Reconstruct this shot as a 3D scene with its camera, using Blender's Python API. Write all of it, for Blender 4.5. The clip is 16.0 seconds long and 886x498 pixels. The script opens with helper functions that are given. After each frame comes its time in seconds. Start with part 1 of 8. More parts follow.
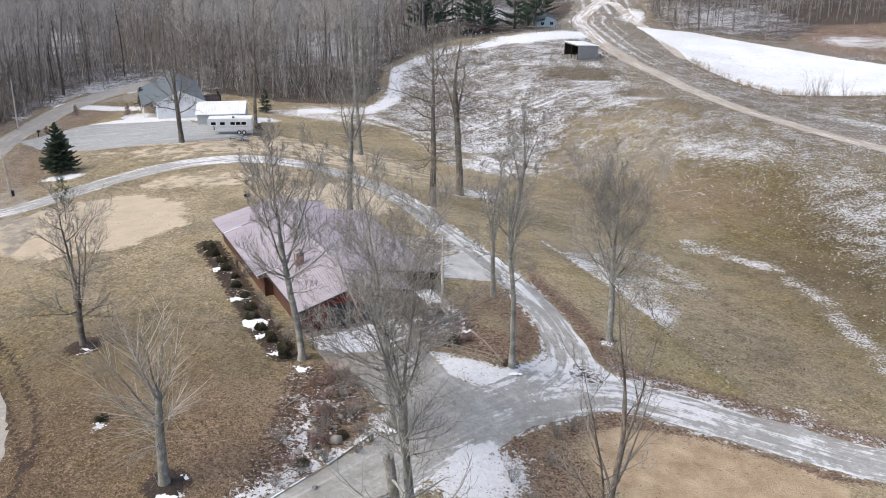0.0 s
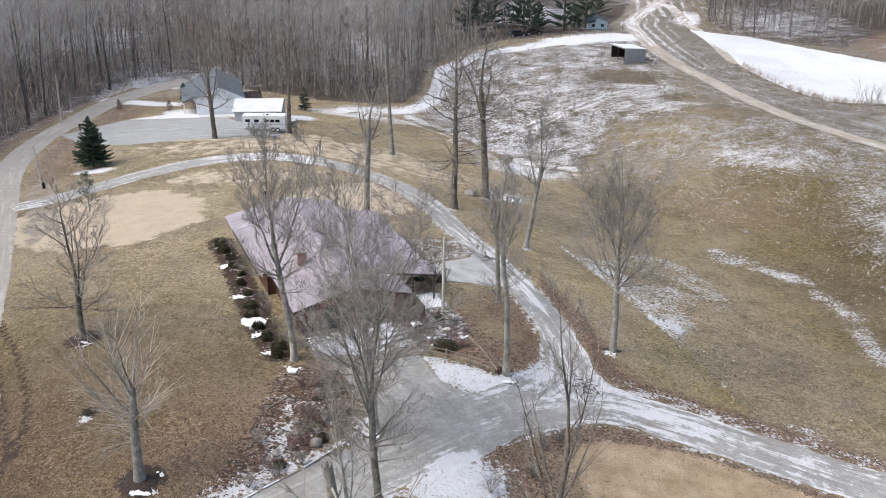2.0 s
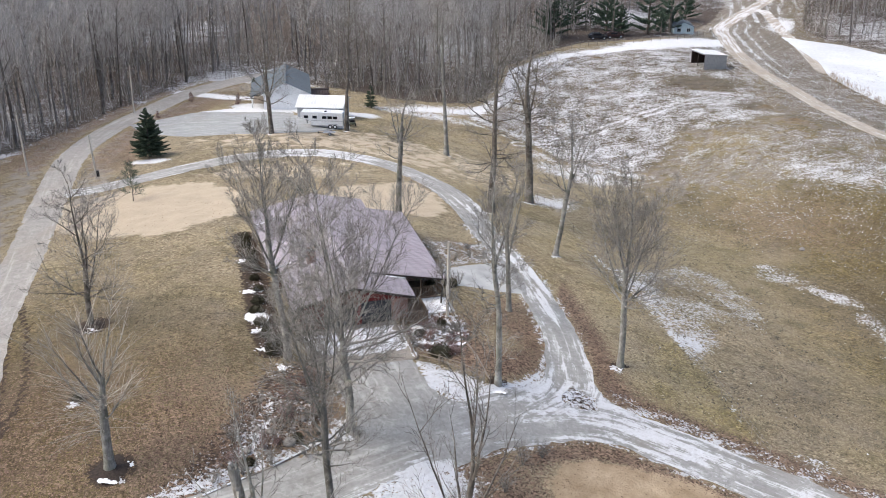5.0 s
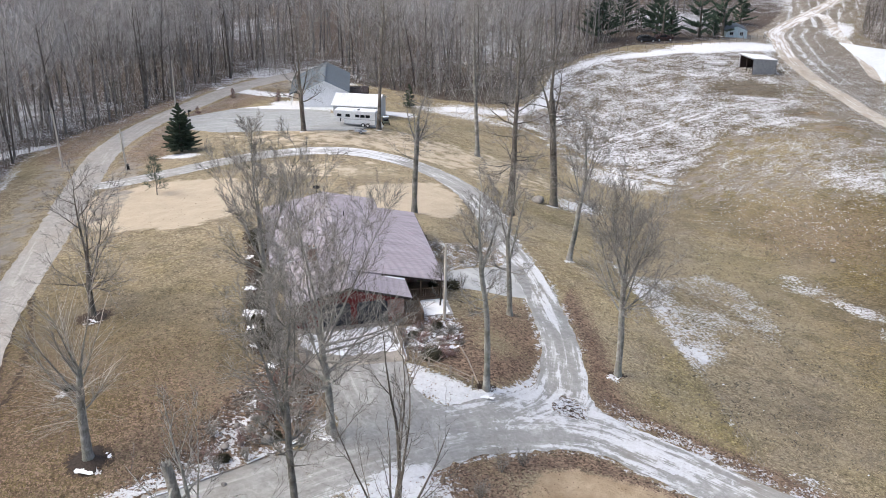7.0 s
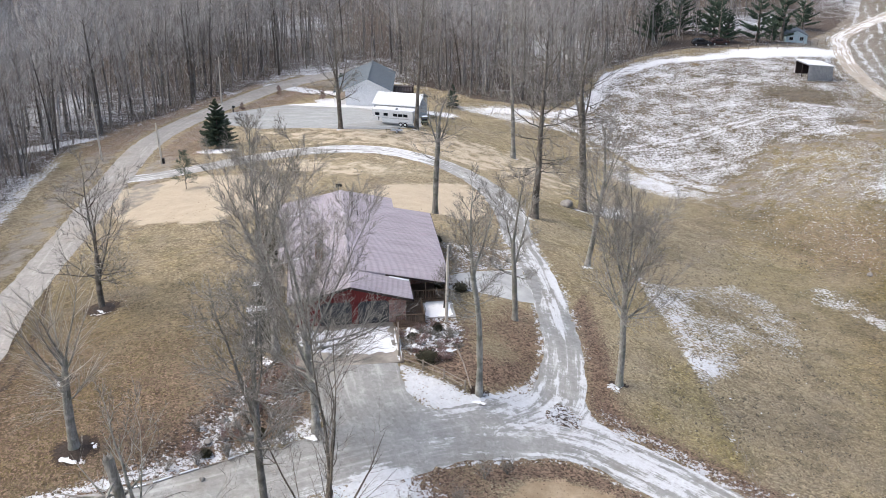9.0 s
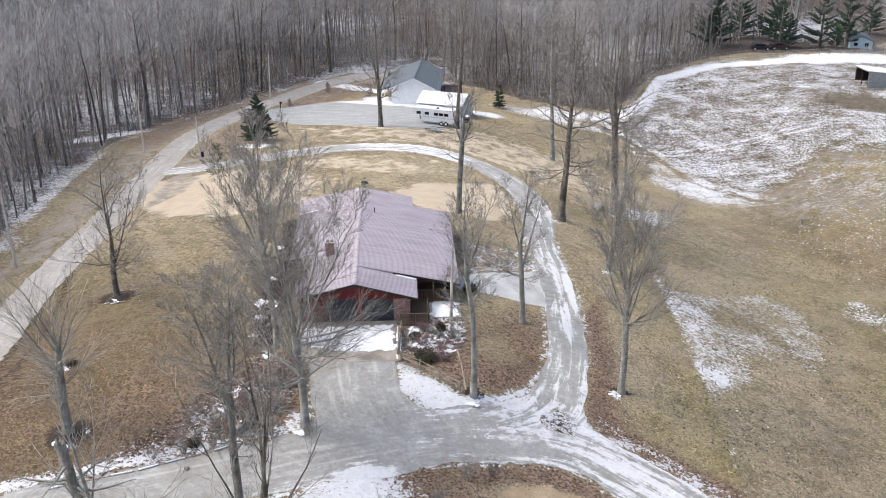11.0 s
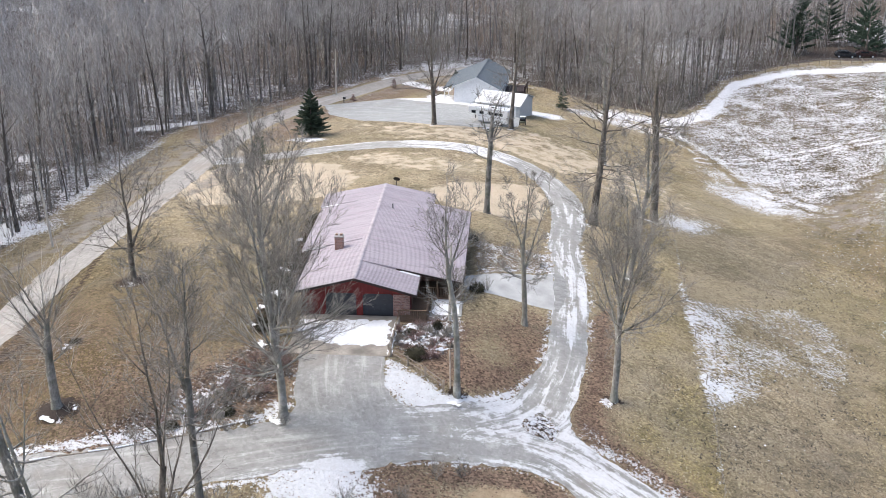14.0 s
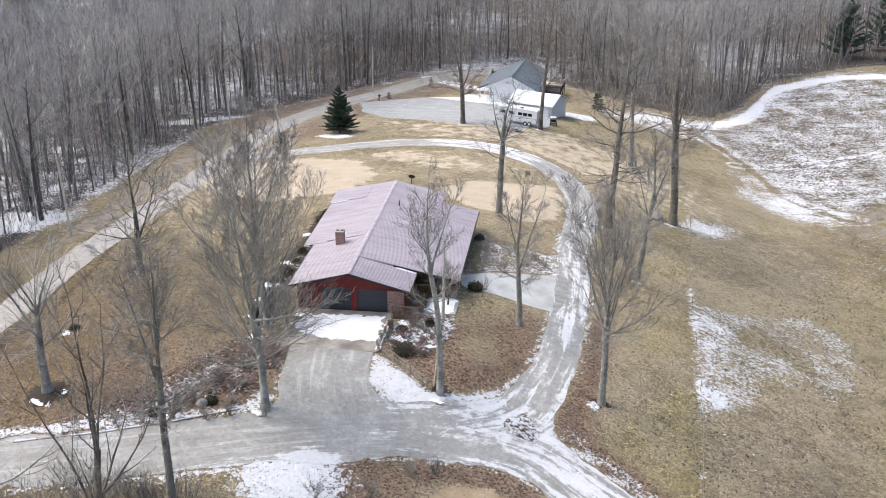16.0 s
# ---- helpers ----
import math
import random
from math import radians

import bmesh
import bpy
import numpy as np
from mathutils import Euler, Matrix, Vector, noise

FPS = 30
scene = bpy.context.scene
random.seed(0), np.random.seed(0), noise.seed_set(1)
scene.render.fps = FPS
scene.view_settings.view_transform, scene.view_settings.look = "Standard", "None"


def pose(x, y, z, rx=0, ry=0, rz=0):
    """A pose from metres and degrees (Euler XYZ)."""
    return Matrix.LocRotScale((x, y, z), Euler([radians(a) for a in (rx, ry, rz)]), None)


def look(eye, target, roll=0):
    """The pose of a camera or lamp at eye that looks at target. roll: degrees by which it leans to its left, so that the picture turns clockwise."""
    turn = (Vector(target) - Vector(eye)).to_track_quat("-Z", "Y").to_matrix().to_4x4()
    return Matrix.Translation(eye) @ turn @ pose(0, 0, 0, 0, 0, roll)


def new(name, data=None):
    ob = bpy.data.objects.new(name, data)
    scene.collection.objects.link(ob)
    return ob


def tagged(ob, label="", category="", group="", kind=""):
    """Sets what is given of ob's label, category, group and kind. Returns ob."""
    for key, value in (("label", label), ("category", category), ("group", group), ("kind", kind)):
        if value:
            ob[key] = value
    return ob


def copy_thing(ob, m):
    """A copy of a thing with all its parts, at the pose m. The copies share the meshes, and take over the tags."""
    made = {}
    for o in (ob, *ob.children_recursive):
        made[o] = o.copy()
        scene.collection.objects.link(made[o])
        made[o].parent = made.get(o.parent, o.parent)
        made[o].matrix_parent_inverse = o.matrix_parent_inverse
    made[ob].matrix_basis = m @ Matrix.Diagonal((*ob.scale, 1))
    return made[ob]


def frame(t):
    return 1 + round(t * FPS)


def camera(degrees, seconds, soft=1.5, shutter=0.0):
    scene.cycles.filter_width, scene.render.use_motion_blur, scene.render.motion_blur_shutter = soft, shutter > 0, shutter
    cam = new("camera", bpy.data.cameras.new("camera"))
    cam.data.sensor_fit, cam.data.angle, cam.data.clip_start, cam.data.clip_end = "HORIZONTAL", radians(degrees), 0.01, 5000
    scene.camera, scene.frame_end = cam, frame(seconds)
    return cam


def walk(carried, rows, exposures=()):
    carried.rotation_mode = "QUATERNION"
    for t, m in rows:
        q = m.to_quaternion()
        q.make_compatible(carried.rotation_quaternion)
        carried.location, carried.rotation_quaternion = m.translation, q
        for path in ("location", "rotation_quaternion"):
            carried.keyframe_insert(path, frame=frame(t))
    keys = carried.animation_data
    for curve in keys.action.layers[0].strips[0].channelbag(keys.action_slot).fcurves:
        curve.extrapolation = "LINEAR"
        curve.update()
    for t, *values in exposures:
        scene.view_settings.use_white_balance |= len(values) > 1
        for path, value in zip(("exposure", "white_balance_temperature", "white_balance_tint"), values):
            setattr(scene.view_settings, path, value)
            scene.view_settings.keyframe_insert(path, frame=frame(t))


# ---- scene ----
cam = camera(46.0, 16.0, soft=0.75)
PATH = [
    (0, 0.45, -0.72, 43.56, 1.20, -22.94),
    (0.5, 1.97, -0.36, 43.52, 2.25, -22.94),
    (1, 3.47, 0.01, 43.49, 3.29, -22.94),
    (1.5, 4.95, 0.41, 43.45, 4.27, -22.94),
    (2, 6.44, 0.79, 43.42, 5.18, -22.94),
    (2.5, 7.93, 1.23, 43.38, 6.16, -22.94),
    (3, 9.45, 1.69, 43.35, 7.25, -22.94),
    (3.5, 10.98, 2.16, 43.31, 8.36, -22.94),
    (4, 12.51, 2.64, 43.28, 9.45, -22.94),
    (6.5, 20.06, 5.23, 43.10, 14.79, -22.94),
    (7, 21.49, 5.85, 43.07, 15.69, -22.94),
    (7.5, 22.90, 6.51, 43.03, 16.64, -22.94),
    (8, 24.23, 7.10, 42.99, 17.66, -22.94),
    (8.5, 25.72, 7.76, 42.96, 18.83, -22.94),
    (9, 27.10, 8.51, 42.92, 19.95, -22.94),
    (11.5, 34.06, 11.73, 42.75, 25.34, -22.94),
    (12, 35.46, 12.43, 42.71, 26.25, -22.94),
    (12.5, 36.88, 13.13, 42.68, 27.30, -22.94),
    (13, 38.22, 13.88, 42.64, 28.44, -22.94),
    (13.5, 39.62, 14.66, 42.61, 29.59, -22.94),
    (14, 40.95, 15.50, 42.57, 30.69, -22.94),
    (14.5, 42.27, 16.29, 42.54, 31.63, -22.94),
    (15, 43.56, 17.08, 42.50, 32.51, -22.94),
    (15.5, 44.91, 17.85, 42.46, 33.47, -22.94),
    (16, 46.26, 18.69, 42.43, 34.49, -22.94),
]
walk(cam, [(t, pose(x, y, z, 90 + pitch, 0, yaw)) for t, x, y, z, yaw, pitch in PATH],
     exposures=[(0, 0.80, 6200, 8), (7, 0.90, 6200, 8), (16, 1.12, 6200, 8)])

# ---------------------------------------------------------------- light
SUN_FROM = Vector((-0.68, -0.22, 0.92)).normalized()      # thin high cloud: a broad, soft sun
world = bpy.data.worlds.new("winter_sky")
scene.world = world
world.use_nodes = True
wn = world.node_tree
sky = wn.nodes.new("ShaderNodeTexSky")
sky.sky_type, sky.sun_disc = "NISHITA", False
sky.sun_elevation = math.asin(SUN_FROM.z)
sky.sun_rotation = math.atan2(SUN_FROM.x, SUN_FROM.y)
sky.air_density, sky.dust_density, sky.ozone_density = 1.0, 6.0, 1.0
wn.links.new(sky.outputs[0], wn.nodes["Background"].inputs[0])
wn.nodes["Background"].inputs[1].default_value = 0.15
sun = new("sun", bpy.data.lights.new("sun", "SUN"))
sun.data.energy, sun.data.angle, sun.data.color = 0.5, radians(30), (1.0, 0.97, 0.93)
sun.matrix_world = look(SUN_FROM * 300, (0, 0, 0))

# ---------------------------------------------------------------- material kit


class Kit:
    """A material's node tree, with short calls for the nodes it is made of."""

    def __init__(self, name, rough=0.85, metal=0.0):
        self.m = bpy.data.materials.new(name)
        self.m.use_nodes = True
        self.t = self.m.node_tree
        self.out = self.t.nodes["Principled BSDF"]
        self.out.inputs["Roughness"].default_value = rough
        self.out.inputs["Metallic"].default_value = metal
        self.out.inputs["Specular IOR Level"].default_value = 0.3
        self.where = self.t.nodes.new("ShaderNodeNewGeometry").outputs["Position"]

    def put(self, socket, value):
        if isinstance(value, bpy.types.NodeSocket):
            self.t.links.new(value, socket)
        elif isinstance(value, (tuple, list)) and len(value) == 3 and socket.type == "RGBA":
            socket.default_value = (*value, 1)
        else:
            socket.default_value = value

    def local(self):
        return self.t.nodes.new("ShaderNodeTexCoord").outputs["Object"]

    def attr(self, name):
        n = self.t.nodes.new("ShaderNodeAttribute")
        n.attribute_name = name
        return n.outputs["Fac"]

    def calc(self, op, a, b=0.0, c=0.0, clamp=False):
        n = self.t.nodes.new("ShaderNodeMath")
        n.operation, n.use_clamp = op, clamp
        for s, v in zip(n.inputs, (a, b, c)):
            self.put(s, v)
        return n.outputs[0]

    def scaled(self, vec, x, y, z):
        n = self.t.nodes.new("ShaderNodeVectorMath")
        n.operation = "MULTIPLY"
        self.put(n.inputs[0], vec)
        n.inputs[1].default_value = (x, y, z)
        return n.outputs[0]

    def joined(self, x, y, z=0.0):
        n = self.t.nodes.new("ShaderNodeCombineXYZ")
        for s, v in zip(n.inputs, (x, y, z)):
            self.put(s, v)
        return n.outputs[0]

    def split(self, vec):
        n = self.t.nodes.new("ShaderNodeSeparateXYZ")
        self.put(n.inputs[0], vec)
        return n.outputs

    def turned(self, vec, degrees):
        n = self.t.nodes.new("ShaderNodeVectorRotate")
        n.rotation_type = "Z_AXIS"
        self.put(n.inputs["Vector"], vec)
        n.inputs["Angle"].default_value = radians(degrees)
        return n.outputs[0]

    def grain(self, scale, detail=4.0, rough=0.55, vec=None, low=0.3, high=0.7, warp=0.0):
        n = self.t.nodes.new("ShaderNodeTexNoise")
        self.put(n.inputs["Vector"], self.where if vec is None else vec)
        n.inputs["Scale"].default_value, n.inputs["Detail"].default_value = scale, detail
        n.inputs["Roughness"].default_value, n.inputs["Distortion"].default_value = rough, warp
        return self.span(n.outputs["Fac"], low, high)

    def cells(self, scale, vec=None, random=1.0, out="Distance"):
        n = self.t.nodes.new("ShaderNodeTexVoronoi")
        self.put(n.inputs["Vector"], self.where if vec is None else vec)
        n.inputs["Scale"].default_value, n.inputs["Randomness"].default_value = scale, random
        return n.outputs[out]

    def span(self, v, a, b, c=0.0, d=1.0, smooth=False):
        n = self.t.nodes.new("ShaderNodeMapRange")
        n.interpolation_type = "SMOOTHSTEP" if smooth else "LINEAR"
        for s, x in zip(n.inputs, (v, a, b, c, d)):
            self.put(s, x)
        return n.outputs[0]

    def mix(self, f, a, b, how="MIX"):
        n = self.t.nodes.new("ShaderNodeMix")
        n.data_type, n.blend_type = "RGBA", how
        self.put(n.inputs["Factor"], f)
        self.put(n.inputs["A"], a)
        self.put(n.inputs["B"], b)
        return n.outputs["Result"]

    def each(self, island=False):
        if island:
            return self.t.nodes.new("ShaderNodeNewGeometry").outputs["Random Per Island"]
        return self.t.nodes.new("ShaderNodeObjectInfo").outputs["Random"]

    def done(self, colour, bump=None, strength=0.4, dist=0.02, rough=None):
        self.put(self.out.inputs["Base Color"], colour)
        if rough is not None:
            self.put(self.out.inputs["Roughness"], rough)
        if bump is not None:
            n = self.t.nodes.new("ShaderNodeBump")
            n.inputs["Strength"].default_value, n.inputs["Distance"].default_value = strength, dist
            self.put(n.inputs["Height"], bump)
            self.t.links.new(n.outputs[0], self.out.inputs["Normal"])
        return self.m


SNOW = (0.76, 0.775, 0.80)


def plain(name, colour, rough=0.7, metal=0.0, vary=0.25, scale=3.0, bump=0.15, fine=22.0):
    """A worn single-colour surface: blotches and fine grain."""
    k = Kit(name, rough, metal)
    dark = tuple(c * (1 - vary) for c in colour)
    light = tuple(min(1, c * (1 + vary * 0.6)) for c in colour)
    c = k.mix(k.grain(scale, 5), dark, light)
    f = k.grain(fine, 3)
    c = k.mix(k.calc("MULTIPLY", f, 0.35), c, tuple(c_ * 0.6 for c_ in colour))
    return k.done(c, f, bump, 0.01, k.span(k.grain(scale * 2), 0, 1, max(0.05, rough - 0.12), min(1, rough + 0.1)))


def ground_material():
    k = Kit("winter_turf", 0.95)
    k.out.inputs["Specular IOR Level"].default_value = 0.1
    broad, mid, fine = k.grain(0.035, 4), k.grain(0.28, 5, 0.6), k.grain(2.6, 5, 0.65)
    tuft = k.grain(6.0, 3, 0.75, low=0.33, high=0.67)
    swept = k.grain(0.9, 4, 0.6, vec=k.scaled(k.turned(k.where, 20), 0.35, 1.5, 1))
    c = k.mix(mid, (0.285, 0.238, 0.17), (0.47, 0.40, 0.295))
    c = k.mix(k.calc("MULTIPLY", swept, 0.5), c, (0.235, 0.195, 0.135))
    c = k.mix(k.span(k.grain(0.75, 4, 0.7), 0.55, 0.95, 0, 0.6), c, (0.44, 0.38, 0.285))
    olive = k.calc("MULTIPLY", k.span(k.calc("ADD", k.attr("olive"), k.calc("MULTIPLY", k.grain(0.13, 5, 0.65), 0.6)), 0.45, 1.15), 0.9)
    c = k.mix(olive, c, k.mix(fine, (0.215, 0.178, 0.078), (0.41, 0.342, 0.168)))
    c = k.mix(k.span(broad, 0.45, 1.0, 0, 0.38), c, (0.19, 0.15, 0.105))
    c = k.mix(k.span(k.grain(0.06, 5, 0.65, warp=0.5), 0.5, 0.95, 0, 0.5), c, (0.39, 0.335, 0.235))
    c = k.mix(1.0, c, k.mix(k.grain(0.11, 5, 0.7), (0.66, 0.67, 0.66), (1.18, 1.16, 1.13)), "MULTIPLY")
    clod = k.grain(1.4, 8, 0.82, low=0.28, high=0.72)
    c = k.mix(1.0, c, k.mix(clod, (0.48, 0.47, 0.44), (1.44, 1.44, 1.42)), "MULTIPLY")
    shaken = k.t.nodes.new("ShaderNodeTexNoise")
    k.put(shaken.inputs["Vector"], k.where)
    shaken.inputs["Scale"].default_value, shaken.inputs["Detail"].default_value = 1.3, 3
    bent = k.t.nodes.new("ShaderNodeVectorMath")
    bent.operation = "ADD"
    k.put(bent.inputs[0], k.where)
    k.put(bent.inputs[1], k.scaled(shaken.outputs["Color"], 1.1, 1.1, 0))
    tick = k.split(k.cells(6.2, vec=bent.outputs[0], out="Color"))
    c = k.mix(1.0, c, k.mix(tick[0], (0.62, 0.61, 0.60), (1.42, 1.42, 1.40)), "MULTIPLY")
    blade = k.split(k.cells(11.0, vec=bent.outputs[0], out="Color"))
    c = k.mix(1.0, c, k.mix(blade[0], (0.70, 0.69, 0.68), (1.34, 1.34, 1.33)), "MULTIPLY")
    c = k.mix(k.span(k.grain(0.16, 5, 0.6, warp=0.6), 0.5, 0.9, 0, 0.45), c, k.mix(blade[1], (0.27, 0.235, 0.185), (0.46, 0.405, 0.32)))
    worn = k.span(k.grain(0.085, 6, 0.7, warp=0.8), 0.42, 0.72)
    c = k.mix(k.calc("MULTIPLY", worn, 0.55), c, k.mix(tick[2], (0.30, 0.25, 0.16), (0.57, 0.48, 0.32)))
    c = k.mix(k.span(k.grain(0.05, 6, 0.7, warp=0.8), 0.55, 0.85, 0, 0.38), c, k.mix(tick[2], (0.10, 0.09, 0.045), (0.24, 0.215, 0.105)))
    # sparse dark specks: the tussocks' small shadows painted into the turf
    c = k.mix(k.span(tick[1], 0.89, 0.95, 0, 0.6), c, (0.09, 0.072, 0.048))
    c = k.mix(k.calc("MULTIPLY", tuft, 0.40), c, (0.085, 0.068, 0.046))
    c = k.mix(k.span(k.grain(3.7, 4, 0.7), 0.62, 0.95, 0, 0.5), c, (0.42, 0.355, 0.26))
    c = k.mix(k.calc("MULTIPLY", k.span(k.split(k.cells(7.5, out="Color"))[0], 0.93, 0.99, 0, 0.8), k.span(k.grain(0.12, 4, 0.7), 0.35, 0.85)), c, (0.56, 0.49, 0.36))
    # straw mulch, sand, fallen leaves, bare soil
    soft = k.calc("MULTIPLY", k.calc("SUBTRACT", k.grain(0.5, 5, 0.65), 0.5), 0.7)
    straw = k.span(k.calc("ADD", k.attr("straw"), k.calc("MULTIPLY", soft, 0.8)), 0.36, 0.64, smooth=True)
    hay = k.mix(k.grain(0.5, 6, 0.6), (0.52, 0.44, 0.335), (0.63, 0.54, 0.415))
    hay = k.mix(k.calc("MULTIPLY", k.grain(5, 4, 0.75), 0.28), hay, (0.30, 0.24, 0.16))
    c = k.mix(k.calc("MULTIPLY", straw, 0.92), c, hay)
    sand = k.span(k.calc("ADD", k.attr("sand"), soft), 0.38, 0.62, smooth=True)
    c = k.mix(k.calc("MULTIPLY", sand, 0.9), c, k.mix(k.grain(0.5, 6, 0.65), (0.33, 0.24, 0.15), (0.56, 0.44, 0.305)))
    rut = k.grain(0.8, 4, 0.6, vec=k.scaled(k.turned(k.where, 22), 1.0, 0.07, 1))
    mud = k.span(k.calc("ADD", k.attr("mud"), k.calc("MULTIPLY", soft, 0.8)), 0.35, 0.65, smooth=True)
    c = k.mix(mud, c, k.mix(k.calc("MULTIPLY", k.calc("ADD", rut, clod), 0.5), (0.185, 0.16, 0.13), (0.44, 0.40, 0.345)))
    # turf colour multiplied down where the mask is high
    c = k.mix(1.0, c, k.mix(k.attr("darkened"), (1.0, 1.0, 1.0), (0.45, 0.43, 0.40)), "MULTIPLY")
    speck = k.cells(6.4, out="Color")
    bits = k.split(speck)
    litter = k.mix(bits[0], (0.062, 0.043, 0.033), (0.345, 0.245, 0.178))
    litter = k.mix(k.span(mid, 0.4, 0.9, 0, 0.55), litter, (0.11, 0.074, 0.058))
    leaf = k.span(k.calc("ADD", k.attr("leaf"), k.calc("ADD", k.calc("MULTIPLY", k.calc("SUBTRACT", blade[2], 0.5), 0.75), k.calc("MULTIPLY", k.calc("SUBTRACT", fine, 0.5), 0.35))), 0.32, 0.72)
    c = k.mix(leaf, c, litter)
    wood = k.mix(bits[1], (0.045, 0.037, 0.032), (0.15, 0.125, 0.106))
    c = k.mix(k.span(k.calc("ADD", k.attr("woods"), soft), 0.35, 0.65), c, k.mix(k.calc("MULTIPLY", mid, 0.4), wood, (0.14, 0.11, 0.086)))
    dirt = k.mix(k.grain(4.5, 5, 0.75), (0.028, 0.022, 0.018), (0.115, 0.086, 0.066))
    c = k.mix(k.span(k.calc("ADD", k.attr("soil"), k.calc("MULTIPLY", k.calc("SUBTRACT", fine, 0.5), 0.7)), 0.4, 0.6, smooth=True), c, dirt)
    # snow left lying between the tufts, combed by the wind
    comb = k.grain(2.7, 5, 0.78, low=0.29, high=0.71)
    comb = k.calc("ADD", k.calc("MULTIPLY", comb, 0.62), k.calc("MULTIPLY", k.grain(5.0, 3, 0.7, low=0.27, high=0.73), 0.38))
    comb = k.span(comb, 0.16, 0.84)
    lane = k.grain(0.55, 3, 0.6, vec=k.scaled(k.turned(k.where, -24), 0.22, 1.5, 1))
    lie = k.calc("ADD", k.calc("MULTIPLY", comb, 0.66), k.calc("ADD", k.calc("MULTIPLY", lane, 0.12), k.calc("MULTIPLY", k.grain(0.25, 4, 0.6), 0.22)))
    edge = k.calc("SUBTRACT", 1.0, k.attr("snow"))
    snow = k.span(lie, k.calc("SUBTRACT", edge, 0.045), k.calc("ADD", edge, 0.055), smooth=True)
    snow = k.calc("MULTIPLY", snow, k.span(k.attr("snow"), 0.02, 0.12))
    crumb = k.calc("LESS_THAN", k.cells(3.6, vec=bent.outputs[0]), k.calc("MULTIPLY", k.split(k.cells(3.6, vec=bent.outputs[0], out="Color"))[1], k.calc("MULTIPLY", k.attr("grit"), k.span(k.grain(0.3, 4, 0.7), 0.1, 0.9, 0.3, 1.3))))
    snow = k.calc("MAXIMUM", snow, k.calc("MULTIPLY", crumb, 0.85))
    c = k.mix(k.calc("MULTIPLY", snow, 0.9), c, k.mix(fine, (0.60, 0.61, 0.63), SNOW))
    h = k.calc("ADD", k.calc("MULTIPLY", tuft, k.calc("SUBTRACT", 1.0, k.calc("MULTIPLY", snow, 0.7))), k.calc("MULTIPLY", snow, 1.3))
    return k.done(c, k.calc("ADD", h, fine), 0.8, 0.12)


def gravel_material(name, dark, light, snowy, white=0.8, ruts=0.0):
    """Packed stone with wheel tracks; snow streaks drawn out along each way that meets here."""
    k = Kit(name, 0.9)
    streak = None
    for i in "123":
        run = k.joined(k.attr("across" + i), k.calc("MULTIPLY", k.attr("along" + i), 0.07), float(i) * 7)
        one = k.calc("MULTIPLY", k.grain(1.7, 7, 0.66, vec=run, warp=0.3), k.attr("share" + i))
        streak = one if streak is None else k.calc("ADD", streak, one)
    blot, fine, stone = k.grain(0.35, 6, 0.68), k.grain(4, 5, 0.75), k.grain(14, 2)
    c = k.mix(k.calc("MULTIPLY", k.calc("ADD", blot, streak), 0.5), dark, light)
    c = k.mix(k.calc("MULTIPLY", fine, 0.30), c, tuple(v * 0.6 for v in dark))
    c = k.mix(1.0, c, k.mix(k.split(k.cells(3.6, out="Color"))[0], (0.90, 0.90, 0.895), (1.10, 1.10, 1.10)), "MULTIPLY")
    c = k.mix(k.span(k.grain(0.9, 6, 0.75, warp=0.6), 0.6, 0.95, 0, 0.4), c, tuple(min(1, v * 1.35) for v in light))
    c = k.mix(k.span(k.grain(0.16, 4, 0.6), 0.55, 0.95, 0, 0.5), c, (dark[0] * 1.0, dark[1] * 0.92, dark[2] * 0.82))
    c = k.mix(k.span(streak, 0.6, 0.85, 0, 0.25), c, tuple(min(1, v * 1.4) for v in light))
    low = k.grain(0.13, 4, 0.6)
    lie = k.calc("ADD", k.calc("MULTIPLY", streak, 0.46), k.calc("ADD", k.calc("MULTIPLY", low, 0.24), k.calc("MULTIPLY", k.grain(1.3, 7, 0.75, warp=0.4), 0.30)))
    edge = k.calc("SUBTRACT", 1.0, k.calc("MULTIPLY", k.attr("snow"), snowy))
    snow = k.span(lie, k.calc("SUBTRACT", edge, 0.05), k.calc("ADD", edge, 0.08), smooth=True)
    if ruts:                                                 # two worn wheel lines through the snow
        off = k.calc("ABSOLUTE", k.calc("SUBTRACT", k.calc("ABSOLUTE", k.attr("across1")), k.calc("ADD", 0.52, k.calc("MULTIPLY", k.grain(0.3, 3), 0.5))))
        line = k.calc("MULTIPLY", k.span(off, 0.20, 0.05), k.calc("MULTIPLY", k.attr("share1"), k.span(k.grain(0.5, 4, 0.7), 0.3, 0.6, 0.3, 1)))
        snow = k.calc("MULTIPLY", snow, k.calc("SUBTRACT", 1.0, k.calc("MULTIPLY", line, ruts)))
    c = k.mix(k.calc("MULTIPLY", snow, white), c, k.mix(fine, (0.56, 0.56, 0.57), SNOW))
    return k.done(c, k.calc("ADD", stone, k.calc("ADD", fine, k.calc("MULTIPLY", snow, 1.5))), 0.5, 0.05)


def snow_material():
    k = Kit("lying_snow", 0.75)
    k.out.inputs["Subsurface Weight"].default_value = 0.0
    c = k.mix(k.grain(0.6, 5, 0.6), (0.66, 0.675, 0.70), (0.80, 0.81, 0.83))
    c = k.mix(k.span(k.grain(4.5, 4, 0.7), 0.72, 0.95, 0, 0.35), c, (0.45, 0.42, 0.38))
    return k.done(c, k.calc("ADD", k.grain(1.5, 5), k.calc("MULTIPLY", k.grain(9, 3), 0.3)), 0.35, 0.06)


